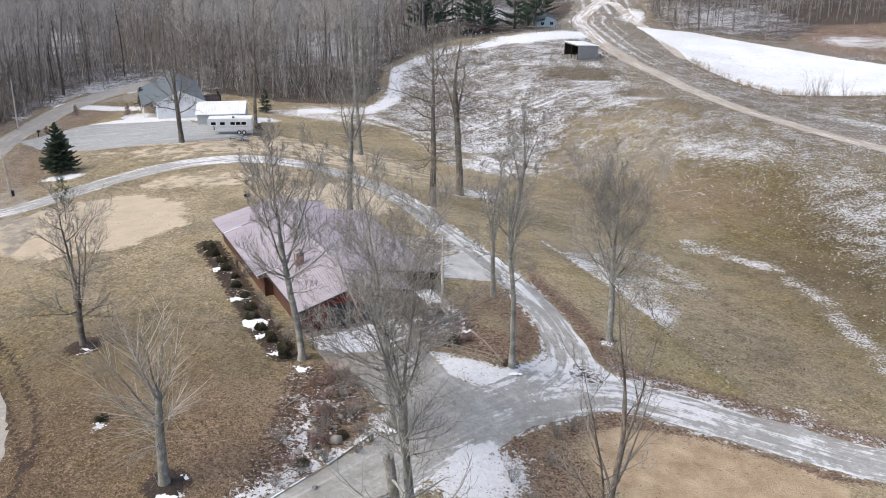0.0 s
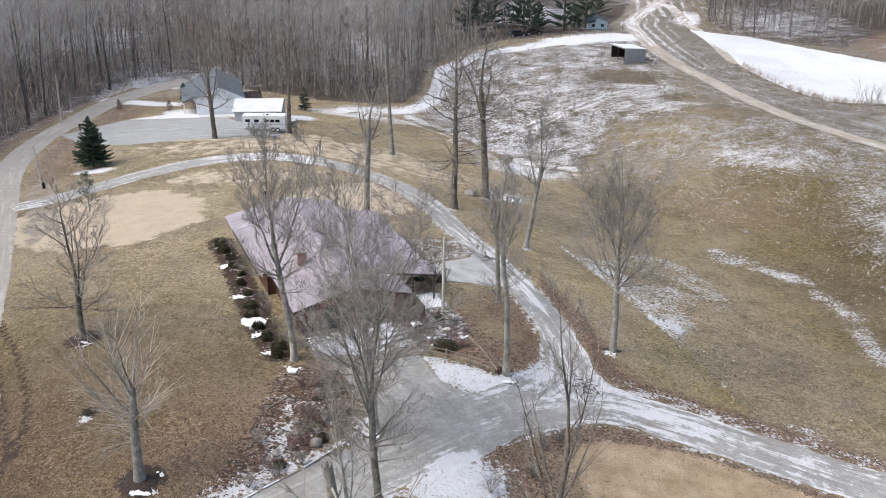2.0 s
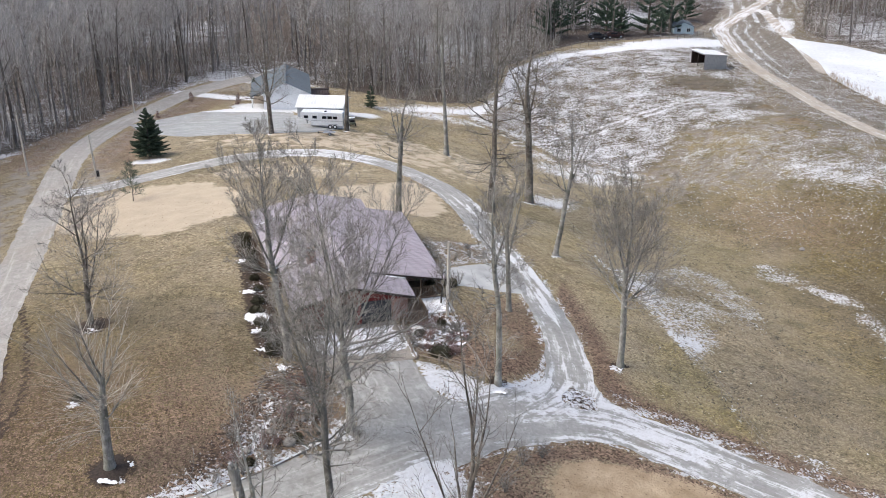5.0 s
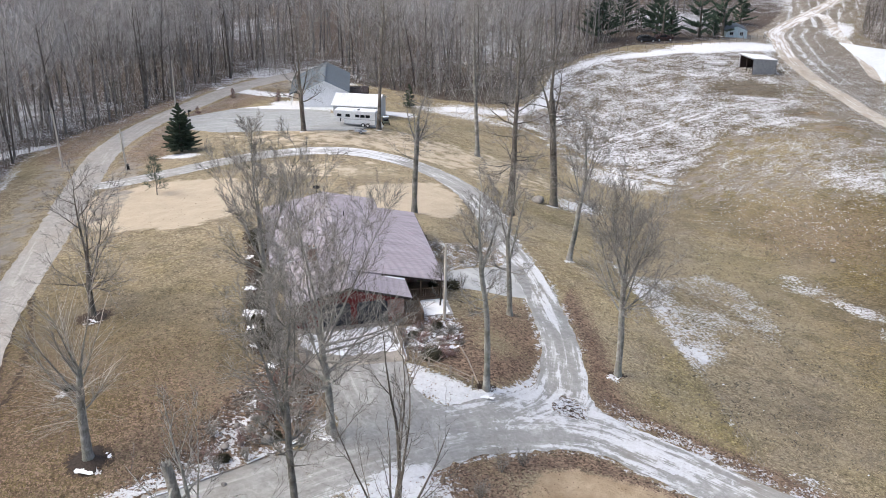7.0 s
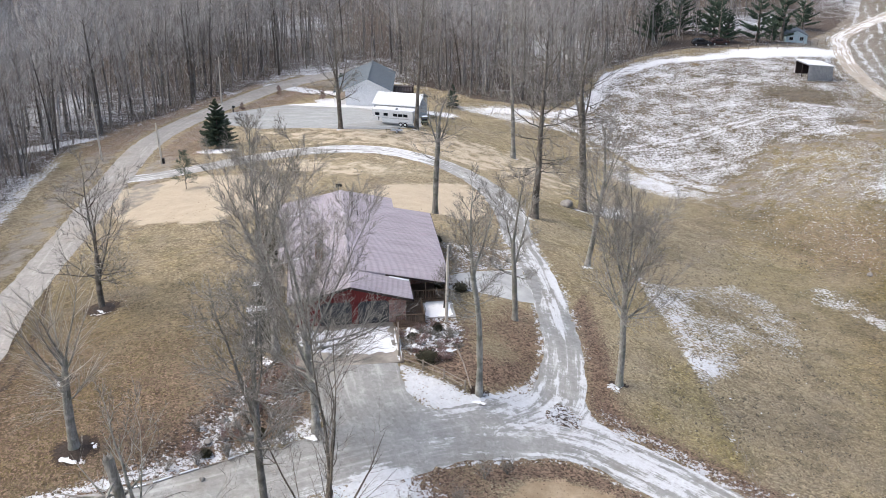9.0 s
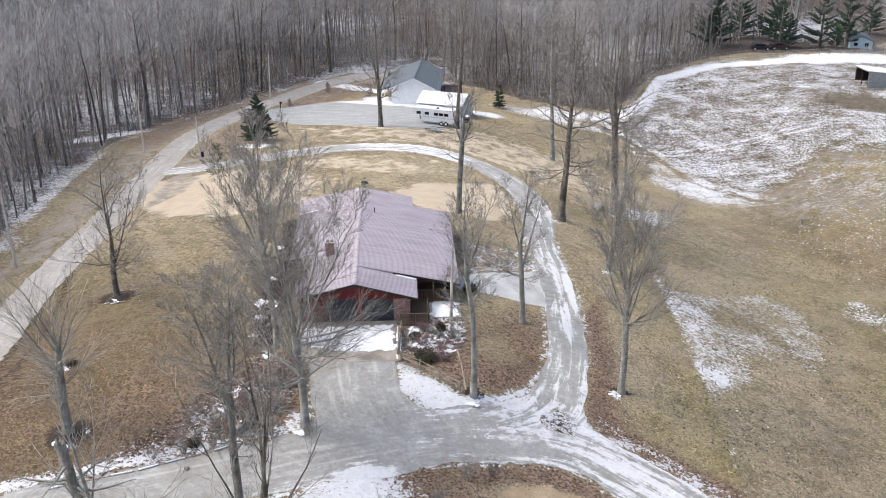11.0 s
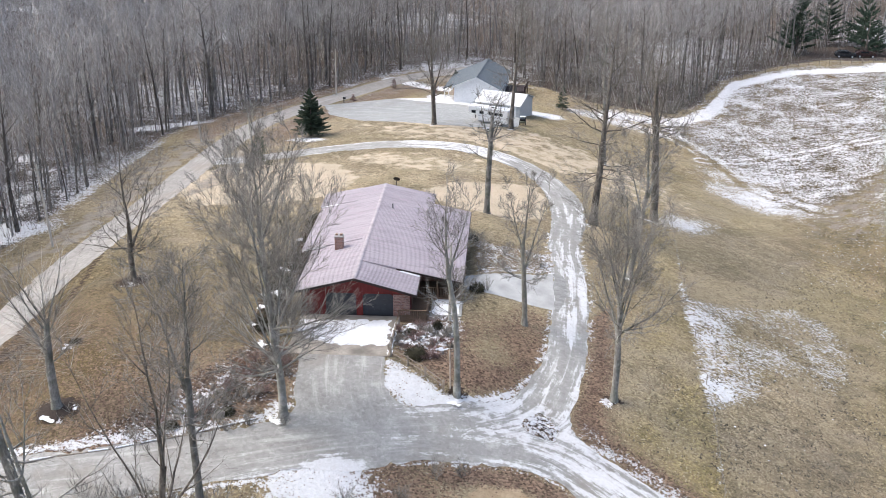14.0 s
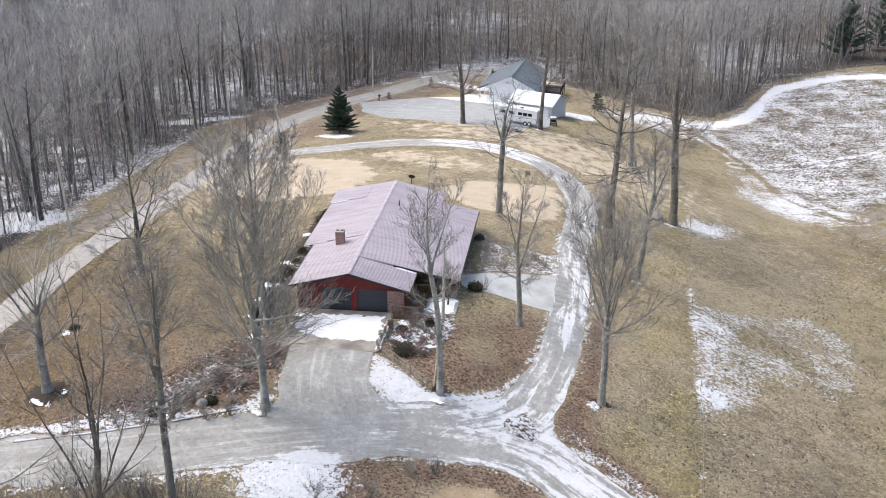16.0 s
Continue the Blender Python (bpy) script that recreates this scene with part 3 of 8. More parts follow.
# ---------------------------------------------------------------- woods: where trees stand
WOOD_WEST = [(40, -50), (60, -53), (78, -56), (87, -60), (100, -66), (114, -73), (134, -81.5), (153, -84), (176, -83), (190, -80), (203, -76)]
WOOD_BACK = [(-70, 203), (-60, 205), (-47, 204), (-34, 201), (-20, 203), (-17.5, 212), (-17.5, 226), (-10, 238), (-2, 246), (10, 252), (22, 268), (29, 292), (34, 320)]


def in_woods(x, y):
    """How far inside the woods: plus inside."""
    west = np.interp(y, [p[0] for p in WOOD_WEST], [p[1] for p in WOOD_WEST]) - x
    west = np.where(y > 203, -1e3, west)
    back = in_outline(x, y, [*WOOD_BACK, (40, 520), (-520, 520), (-520, 203)])
    right = in_outline(x, y, [(52, 290), (56, 277.5), (64, 272), (73, 266.5), (82, 263.5), (86, 270), (94, 279), (106, 281), (130, 288), (170, 284), (260, 250), (420, 300), (420, 520), (62, 520), (58, 340)])
    return np.maximum(np.maximum(west, back), right)


# ---------------------------------------------------------------- ground
def spaced(dense0, dense1, step, far, grow=1.22):
    mid = list(np.arange(dense0, dense1 + step / 2, step))
    lo, hi, d = mid[0], mid[-1], step
    low, high = [], []
    while hi < far:
        d *= grow
        lo, hi = lo - d, hi + d
        low.append(lo)
        high.append(hi)
    return np.array(low[::-1] + mid + high)


CREST = [(29, 262), (20, 250), (8, 241), (-6, 234), (-14.5, 224), (-14, 206), (-18.5, 198.5), (-30, 195)]
FENCE_LINE = [(0.5, 143), (4.1, 133.9), (10.7, 117.5), (21.2, 94.2), (25.4, 83.7), (27.2, 79.6)]
PATCH_EDGE = [(11.6, 115.5), (15.5, 118.5), (20.4, 126.8), (24.5, 127), (28.6, 122), (29.8, 113), (29.6, 107), (26.4, 104), (24.2, 98.6), (21.4, 93.4), (13.0, 112)]


def lay_ground():
    xs, ys = spaced(-84, 72, 0.62, 3500), spaced(40, 262, 0.62, 3500)
    gx, gy = np.meshgrid(xs, ys, indexing="ij")
    x, y = gx.ravel(), gy.ravel()
    z = height(x, y)
    near = np.array([noise.noise((a * 0.25, b * 0.25, 0)) for a, b in zip(x, y)])
    v, u = to_house(x, y)
    z = z + 0.10 * near * (np.hypot(v - 0.8, u - 9) > 24)
    drive, road, track = drive_out(x, y), road_out(x, y), track_out(x, y)
    under = np.minimum(np.minimum(drive, road), np.minimum(track, -in_outline(x, y, LOT_EDGE)))
    z = np.where(under < 1.5, height(x, y) + (z - height(x, y)) * smooth01(under / 1.5), z)
    woods = in_woods(x, y)
    # straw over new seed, bare sand, leaves, soil
    straw = np.maximum.reduce([0.95 * smooth01(0.5 + in_outline(x, y, p) / 5) for p in (
        [(-60, 113), (-57, 119), (-51, 124.5), (-42, 127), (-35, 121.5), (-31.8, 112), (-37, 104.5), (-45, 103), (-52, 106)],
        [(-24, 119), (-24, 127), (-20, 131), (-15.4, 134.5), (-10.8, 129.5), (-8, 121), (-10, 117), (-16, 116)])])
    straw = np.maximum(straw, 0.55 * oval(x, y, -33, 133, 15, 6, 15))
    straw = np.maximum(straw, 0.56 * oval(x, y, -27, 153, 36, 17) * (drive > 1.5))
    sand = np.maximum(1.0 * smooth01(0.45 + in_outline(x, y, [(9.8, 69.0), (10.8, 71.8), (13.8, 73.4), (20.0, 73.6), (27.7, 71.6), (31.5, 69), (29, 63), (20, 59), (14, 61), (11.6, 65)]) / 3), 0.6 * oval(x, y, 25, 219, 6, 4))
    sand = np.maximum(sand, 0.62 * oval(x, y, 40.5, 195, 7, 3.6, -30))
    sand = np.maximum(sand, 0.55 * oval(x, y, 36.5, 205, 4.5, 3))
    leaf = 0.95 * smooth01(0.5 + in_outline(x, y, [(-14, 76.5), (-9.5, 77.5), (-6.6, 73.5), (-5.6, 69.6), (-11.5, 59.5), (-18, 53), (-18, 57), (-15.5, 62), (-15, 70)]) / 5)
    leaf = np.maximum(leaf, 1.0 * smooth01(0.5 + in_outline(x, y, [(-2.4, 80.5), (-4.6, 85.4), (-1.2, 88), (1.8, 96), (4.4, 96.5), (7.6, 90), (8.2, 84), (6, 80), (3, 79)]) / 3) * smooth01(0.44 + 0.35 * near + 0.08 * np.abs(to_line(x, y, [(-0.5, 95), (3.5, 86)])[0])))
    leaf = np.maximum(leaf, 0.8 * oval(x, y, 6, 66, 6, 8, 30))
    leaf = np.maximum(leaf, 0.95 * np.exp(-((drive - 1.3) / 1.5) ** 2) * (x > 7.5) * (y > 70) * (y < 112))
    leaf = np.maximum(leaf, 0.50 * oval(x, y, -30, 62, 15, 17, 20))
    leaf = np.maximum(leaf, 0.45 * oval(x, y, 36, 150, 14, 12))
    leaf = np.maximum(leaf, 0.6 * smooth01((4.5 - np.abs(road - 4.5)) / 2) * (x < -55) * smooth01((y - 128) / 10) * smooth01((200 - y) / 10))
    leaf = np.maximum(leaf, 0.9 * smooth01(0.5 + in_outline(x, y, [(-5, 86), (-2.6, 80.6), (1.5, 80), (2.6, 83), (0.4, 88), (-3, 90)]) / 2))
    leaf = np.maximum(leaf, 0.62 * oval(x, y, -17.5, 64, 6.5, 12, 10))
    leaf = np.maximum(leaf, 0.48 * oval(x, y, -24, 58, 14, 9, 10))
    leaf = np.maximum(leaf, 0.36 * oval(x, y, -21, 69, 9, 14, 15))
    leaf = np.maximum(leaf, 0.85 * smooth01((x - 82) / 6) * smooth01((y - 236) / 8) * smooth01((y + x - 338) / 8))
    leaf = np.maximum(leaf, 0.42 * smooth01(0.5 + in_outline(x, y, [(-8.8, 105.5), (-6.0, 109), (-2.0, 111), (0.0, 108.6), (0.4, 106.2), (-4.5, 98.4)]) / 2))
    leaf = leaf * (1 - 0.9 * smooth01((sand - 0.35) / 0.3) * (y < 78))
    soil = 0.42 * smooth01(0.6 + in_outline(x, y, [(-4.8, 85.4), (-2.4, 80.8), (1.2, 80.2), (1.4, 83), (-0.4, 86.4)]) / 1.5)
    bed = in_outline(x, y, [(-14.5, 77), (-10.5, 77.5), (-7.2, 73), (-6.6, 69.6), (-11.5, 61.6), (-17.5, 56), (-15.6, 62), (-14.6, 70)])
    soil = np.maximum(soil, 0.50 * smooth01(0.5 + bed / 2))
    soil = np.maximum(soil, 0.62 * smooth01(0.5 + in_outline(x, y, [(10.6, 82.4), (12.9, 81.0), (13.2, 79.3), (10.5, 79.1), (9.8, 80.2)]) / 1.0))
    for cx, cy, r in ((-20.4, 60.2, 1.9), (-33, 80.4, 1.9), (-27.5, 68.2, 0.9), (14.5, 88.3, 0.8), (4.8, 78.8, 1.0)):
        soil = np.maximum(soil, np.exp(-(np.hypot(x - cx, y - cy) / r) ** 4))
    soil = np.maximum(soil, 0.9 * np.exp(-(to_line(x, y, [(-27.2, 103), (-24, 97), (-20.5, 89.5), (-17.2, 82.5), (-14.8, 78.5)])[0] / 1.6) ** 4))
    for line in ([(-44, 86), (-41.8, 82.9), (-38.3, 78.1), (-33.1, 69.3), (-31.2, 63)], [(-41.5, 80), (-38.7, 75.4), (-35.4, 69.7), (-31.9, 62.8), (-31, 58)]):
        soil = np.maximum(soil, 0.72 * np.exp(-(to_line(x, y, eased(line))[0] / 0.5) ** 2))
    mud = np.maximum(0.9 * smooth01(0.5 + in_outline(x, y, [(29, 300), (30, 262), (34, 243), (40, 224), (47, 203), (55, 186), (70, 170), (100, 148), (108, 160), (84, 182), (66, 200), (57, 214), (52, 232), (50, 255), (46, 280), (52, 320), (34, 330)]) / 5), 0.0)
    mud = np.maximum(mud, 0.75 * smooth01(0.5 + in_outline(x, y, [(88, 262), (104, 252), (150, 232), (190, 250), (170, 284), (120, 292), (98, 284)]) / 6))
    mud = np.maximum(mud, 0.62 * oval(x, y, 30, 212, 14, 2.0, -20))
    mud = np.maximum(mud, 0.55 * smooth01((-np.abs(road - 3.0) + 3.5) / 2) * (x < -50))
    mud = np.maximum(mud, 0.52 * smooth01(0.5 + in_outline(x, y, [(-16, 224), (-14, 204), (-19, 196.5), (-10, 187), (2, 178), (12, 170), (22, 176), (30, 186), (45, 185), (40, 215), (34, 240), (31, 262), (10, 246), (-8, 236)]) / 10))
    mud = np.maximum(mud, 0.56 * smooth01((y - 140) / 30) * smooth01((x - 8) / 10) * (1 - 0.6 * oval(x, y, 26, 192, 13, 9, 10)) * (1 - 0.5 * oval(x, y, 34, 150, 16, 14)))
    mud = np.maximum(mud, 0.7 * smooth01((x - 55) / 10) * smooth01((y - 222) / 12))
    olive = 0.30 + 0.0 * x
    olive = np.maximum(olive, 0.95 * smooth01((x - 12) / 10) * smooth01((y - 76) / 8) * smooth01((215 - y) / 30))
    olive = np.maximum(olive, 0.85 * oval(x, y, -30, 66, 16, 18, 20))
    olive = olive - 0.35 * oval(x, y, 33, 96, 9, 9) - 0.3 * oval(x, y, 46, 120, 10, 14) - 0.55 * oval(x, y, 30, 120, 13, 20, -20) - 0.4 * oval(x, y, 29, 88, 14, 15)
    darkened_right = 0.12 * oval(x, y, 40, 100, 22, 22)
    olive = olive * 1.0 - 0.45 * oval(x, y, -40, 130, 40, 25) - 0.3 * oval(x, y, 18, 140, 9, 22, -15)
    d, s, a = to_line(x, y, FENCE_LINE)
    olive = olive + 0.35 * np.where(s < 0, np.exp(-(d / 7) ** 4), 0) - 0.30 * np.where(s > 0, np.exp(-(d / 12) ** 4), 0) * smooth01((y - 70) / 10)
    # snow that has not gone yet
    snow = 0.07 + 0 * x
    hill = smooth01(0.5 + in_outline(x, y, [(-16, 224), (-14, 204), (-19, 196.5), (-10, 187), (2, 180), (12, 172), (20, 180), (22, 192), (33, 190), (37, 203), (35, 220), (32, 240), (31, 262), (10, 246), (-8, 236)]) / 9)
    snow = np.maximum(snow, (0.49 + 0.08 * near) * hill)
    band = to_line(x, y, CREST)[0]
    snow = np.maximum(snow, (0.86 + 0.3 * near) * np.exp(-(band / 2.7) ** 2))
    snow = np.maximum(snow, (0.54 + 0.18 * near) * np.exp(-(band / 8.0) ** 2))
    snow = np.maximum(snow, 0.9 * np.exp(-(to_line(x, y, [(27, 259), (12, 246)])[0] / 7) ** 2))
    snow = np.maximum(snow, 0.68 * np.exp(-((to_line(x, y, [(-8, 183.5), (3, 192), (12.5, 200), (22, 207.5), (31, 213)])[0] - 0.9) / 0.55) ** 2))
    snow = np.maximum(snow, 0.62 * oval(x, y, 5, 172, 12, 7, -25))
    snow = np.maximum(snow, 0.55 * oval(x, y, 3, 184, 15, 8, 30))
    snow = np.maximum(snow, 0.6 * oval(x, y, 33, 199, 12, 7, -20))
    snow = np.maximum(snow, 0.50 * oval(x, y, 45, 170, 16, 10, -20))
    snow = np.maximum(snow, 0.47 * oval(x, y, 62, 140, 16, 40, 0))
    speckled = smooth01((x - 10) / 14) * smooth01((y - 142) / 30) * smooth01((300 - y) / 60)
    snow = np.maximum(snow, (0.37 - 0.16 * oval(x, y, 26, 196, 12, 6, 10) - 0.14 * oval(x, y, 34, 158, 18, 16)) * speckled)
    rim = to_line(x, y, [(-18.2, 194.6), (-5.9, 186.7), (3.9, 177.1), (15.5, 172.3)])
    snow = np.maximum(snow, (0.54 + 0.2 * near) * np.exp(-((rim[0] - 0.2) / 2.0) ** 2))
    snow = np.where(np.abs(rim[0] * rim[1] + 1.4) < 0.35, snow * 0.7, snow)
    snow = np.maximum(snow, (0.55 + 0.3 * near) * np.exp(-((rim[0] * rim[1] + 2.6) / 0.6) ** 2))
    snow = np.maximum(snow, 0.12 * smooth01((x - 16) / 10) * smooth01((y - 84) / 12))
    d, s, a = to_line(x, y, FARM_TRACK)
    ruts = 0.5 + 0.5 * np.sin(d * s * 2.1 + 1.6 * np.sin(a * 0.06) + 1.2 * near)
    snow = np.maximum(snow, (0.18 + 0.44 * ruts ** 2) * np.exp(-(d / 13) ** 4) * smooth01((y - 218) / 20) * (x > 28))
    snow = np.maximum(snow, 0.75 * oval(x, y, 47, 292, 5, 12, -8))
    snow = np.maximum(snow, 0.5 * oval(x, y, 75, 190, 20, 6, -38))
    d, s, a = to_line(x, y, FENCE_LINE)
    patch = in_outline(x, y, PATCH_EDGE)
    bay = 0.20 * oval(x, y, 27.5, 103.5, 4.5, 5.5) + 0.14 * oval(x, y, 21, 116, 3, 7, -25)
    snow = np.maximum(snow, (0.45 + 0.14 * np.exp(-(d / 3.5) ** 2) - bay) * smooth01(0.55 + patch / 3.2))
    snow = np.maximum(snow, (0.60 + 0.25 * near) * np.exp(-(d / 0.6) ** 2) * smooth01((y - 90) / 4) * smooth01((122 - y) / 5))
    snow = np.maximum(snow, (0.36 + 0.35 * near) * np.exp(-(d / 0.45) ** 2))
    soil_line = 0.40 * np.exp(-((d - 0.5) / 0.25) ** 2) * (y > 78)
    d, s, a = to_line(x, y, [(31.5, 133.5), (36.3, 128.5), (41.4, 122.5), (43.4, 114), (43.4, 106), (43.6, 92)])
    snow = np.maximum(snow, (0.49 + 0.22 * near) * np.exp(-(d / 2.6) ** 2))
    snow = np.maximum(snow, 0.46 * oval(x, y, 33, 131, 5, 4))
    snow = np.maximum(snow, 0.40 * oval(x, y, 31, 80.5, 3.2, 1.6, -20))
    north_bed = in_outline(x, y, [(-8.6, 105.5), (-6.0, 108.5), (-2.0, 110.6), (-0.2, 108.6), (0.4, 106.2), (-4.5, 98.4)])
    snow = np.maximum(snow, (0.44 + 0.10 * near + 0.14 * np.exp(-(to_line(x, y, [(-4.6, 98.8), (0.4, 106.4)])[0] / 1.2) ** 2)) * smooth01(0.55 + north_bed / 1.6))
    snow = np.maximum(snow, 0.57 * oval(x, y, 2.8, 143, 4.8, 8.5, -12))
    snow = np.maximum(snow, 0.88 * oval(x, y, -56.5, 138.2, 3.6, 1.8, 10))
    snow = np.maximum(snow, 0.95 * np.exp(-(to_line(x, y, [(-60, 184), (-52, 185), (-46, 181), (-36, 183)])[0] / 3.0) ** 2))
    snow = np.maximum(snow, 0.62 * oval(x, y, -28, 192, 14, 4, -5))
    snow = np.maximum(snow, 0.9 * np.exp(-(to_line(x, y, [(-77, 192), (-66, 190.5), (-60, 191)])[0] / 2.0) ** 2))
    snow = np.maximum(snow, 0.8 * oval(x, y, 1.8, 64.5, 5.0, 4.6, 35))
    snow = np.maximum(snow, 0.82 * smooth01(0.6 + in_outline(x, y, [(-3.1, 79.6), (-0.6, 79.2), (4, 78), (6.4, 80), (8.4, 84), (7, 79), (3, 75.6), (-0.5, 76)]) / 1.8))
    snow = np.maximum(snow, (0.52 + 0.2 * near) * smooth01(0.6 + in_outline(x, y, [(-3.3, 81), (-4.8, 85), (-2.4, 90.5), (0.2, 88.4), (1.6, 83.4), (0.6, 81)]) / 2))
    snow = np.maximum(snow, 0.78 * oval(x, y, -6.2, 72.8, 0.8, 2.6, 38))
    snow = np.maximum(snow, np.where((x > 9.2) & (y > 81), 0.36, 0.56) * np.exp(-((drive - 0.2) / np.where(y > 90, 0.55, 0.38)) ** 2) * (y < 118))
    near_side = to_line(x, y, NEAR_DRIVE)[1]
    snow = np.maximum(snow, 0.45 * np.exp(-((drive - 1.2) / 1.1) ** 2) * (x > 13.5) * (x < 40) * (near_side > 0) * (y < 84))
    snow = np.maximum(snow, np.where(near_side > 0, 0.60, 0.36) * np.exp(-((drive - 0.7) / 0.9) ** 2) * (y < 70) * (x < -2))
    snow = np.maximum(snow, 0.40 * np.exp(-(to_line(x, y, [(-27.2, 103), (-24, 97), (-20.5, 89.5), (-17.2, 82.5), (-14.8, 78.5)])[0] / 1.3) ** 2))
    snow = np.maximum(snow, 0.37 * smooth01(0.5 + bed / 2))
    snow = np.maximum(snow, 0.56 * np.exp(-(to_line(x, y, [(-12.5, 71.6), (-11.7, 68.8), (-11.4, 67.2), (-11.8, 63.6), (-12.6, 60.2)])[0] / 0.7) ** 2))
    snow = np.maximum(snow, 0.95 * oval(x, y, -18.6, 84.3, 0.9, 1.7, 20))
    for cx, cy in ((-19.6, 59.3), (-27.4, 67.3), (-32.5, 79.4), (14.2, 87.5), (4.8, 77.9), (-3.9, 125.3), (-0.2, 137.2), (6, 113.2), (-33.4, 161.8), (-43.6, 154.6), (-16, 160.4)):
        snow = np.maximum(snow, 0.78 * oval(x, y, cx, cy, 1.0, 0.5, 10 * cx))
    snow = np.where(woods > -2, np.maximum(0.37 + 0.20 * np.sin(x * 0.09 + 1.3) * np.sin(y * 0.07) - 0.0012 * np.maximum(woods, 0), 0.2), snow)
    snow = np.maximum(snow, (0.45 + 0.3 * near) * smooth01((woods - 2) / 4) * smooth01((132 - y) / 20))
    snow = np.maximum(snow, 0.85 * oval(x, y, -86, 138, 9, 2.4, 60))
    snow = np.maximum(snow, 0.78 * oval(x, y, -66, 88, 10, 6, 30))
    snow = np.maximum(snow, 0.6 * oval(x, y, 100, 262, 16, 8, -20))
    snow = np.maximum(snow, 0.50 * (in_outline(x, y, [(10.6, 82.4), (12.9, 81.0), (13.2, 79.3), (10.5, 79.1), (9.8, 80.2)]) > -1.0))
    snow = np.where(y > 150, snow * (1 - np.clip(1.7 * sand, 0, 0.95)), snow)
    grit = 0.34 * smooth01((x - 6) / 20) * smooth01((y - 118) / 40) + 0.04 * smooth01((x - 14) / 8) * smooth01((y - 84) / 20)
    grit = grit * (1 - 0.5 * oval(x, y, 26, 192, 12, 8, 10)) * (1 - np.clip(1.7 * sand, 0, 0.95)) * (woods < 0)
    # broad patches where the turf colour is lowered
    darkened = np.maximum.reduce([0.85 * hill, 0.62 * smooth01((x - 32) / 10) * smooth01((y - 142) / 18), 1.0 * oval(x, y, -38, 58, 32, 26, 20), 0.6 * oval(x, y, -22, 66, 13, 17, 15), 0.95 * oval(x, y, 55, 130, 20, 48), 0.7 * darkened_right, 0.75 * smooth01((x - 44) / 10) * smooth01((y - 172) / 14), 0.38 * smooth01((x - 8) / 10) * smooth01((y - 138) / 20)])
    snow = np.where(straw > 0.58, 0.05, snow)
    soil = np.maximum(soil, soil_line)
    nx, ny = gx.shape
    i, j = np.meshgrid(np.arange(nx - 1), np.arange(ny - 1), indexing="ij")
    a = (i * ny + j).ravel()
    ob_faces = np.stack([a, a + ny, a + ny + 1, a + 1], 1)
    me = bpy.data.meshes.new("ground")
    me.vertices.add(len(x))
    me.vertices.foreach_set("co", np.stack([x, y, z], 1).astype(np.float32).ravel())
    me.loops.add(ob_faces.size)
    me.loops.foreach_set("vertex_index", ob_faces.astype(np.int32).ravel())
    me.polygons.add(len(ob_faces))
    me.polygons.foreach_set("loop_start", np.arange(0, ob_faces.size, 4, dtype=np.int32))
    me.update(calc_edges=True)
    me.shade_smooth()
    me.materials.append(TURF)
    for key, values in (("snow", snow), ("straw", straw), ("sand", sand), ("leaf", leaf), ("woods", smooth01(0.5 + woods / 4)), ("soil", soil), ("olive", olive), ("mud", mud), ("darkened", darkened), ("grit", grit)):
        me.attributes.new(key, "FLOAT", "POINT").data.foreach_set("value", np.ascontiguousarray(values, np.float32))
    return tagged(new("ground", me), "winter-brown lawn and pasture with patches of thawing snow", "ground", kind="structure")


lay_ground()


def drive_snow(x, y, f, across):
    s = 0.31 + 0.11 * oval(x, y, 13, 79, 10, 5) + 0.09 * np.exp(-(across / 0.5) ** 2) + 0.16 * np.exp(-((f + 0.35) / 0.4) ** 2)
    s = np.maximum(s, (0.47 + 0.10 * np.exp(-((across + 0.2) / 0.8) ** 2)) * smooth01((y - 88.5) / 7) * smooth01((120 - y) / 9))
    s = np.maximum(s, 0.60 * oval(x, y, -34, 144, 16, 9))
    s = np.maximum(s, 0.48 * smooth01((x - 10) / 4) * smooth01((40 - x) / 10))
    s = s * (1 - 0.42 * oval(x, y, -3, 73, 5, 8, 35)) * (1 - 0.6 * smooth01((-4 - x) / 6) * (y < 70))
    return np.maximum(s, 0.72 * oval(x, y, 1.5, 66.5, 3.5, 2.0, 40))


sheet("driveway", drive_out, (-70, 92, 10, 150), 0.6, 0.05, GRAVEL, [LOOP, NEAR_DRIVE, GARAGE_DRIVE], drive_snow, "grey packed gravel driveway looping round the house with snow streaks", "driveway")
sheet("road", road_out, (-84, -20, 8, 272), 0.8, 0.06, ROAD, [PUBLIC_ROAD], lambda x, y, f, c: 0.16 + 0.06 * np.exp(-((np.abs(c) - 1.0) / 0.5) ** 2), "pale chip-sealed country road along the woods", "road")
sheet("farm_track", track_out, (26, 130, 140, 400), 0.9, 0.06, TRACK, [FARM_TRACK], lambda x, y, f, c: 0.30 + 0.12 * np.exp(-(c / 0.5) ** 2) + 0.16 * smooth01((y - 240) / 20), "rutted brown dirt farm track with snow between the ruts", "track")
sheet("gravel_lot", lambda x, y: -in_outline(x, y, LOT_EDGE), (-78, -30, 152, 186), 0.8, 0.06, LOT, [[(-75, 170), (-36, 172)]], lambda x, y, f, c: 0.12 + 0.55 * smooth01((y - 176) / 4), "blue-grey crushed stone yard beside the white outbuilding", "yard")
sheet("concrete_pad", lambda x, y: -in_outline(x, y, PAD_EDGE), (-8, 8, 93, 108), 0.3, 0.07, PADSLAB, [[(-5, 98), (4, 101)]], lambda x, y, f, c: 0 * x, "pale concrete parking pad beside the house", "pavement", 0.06)
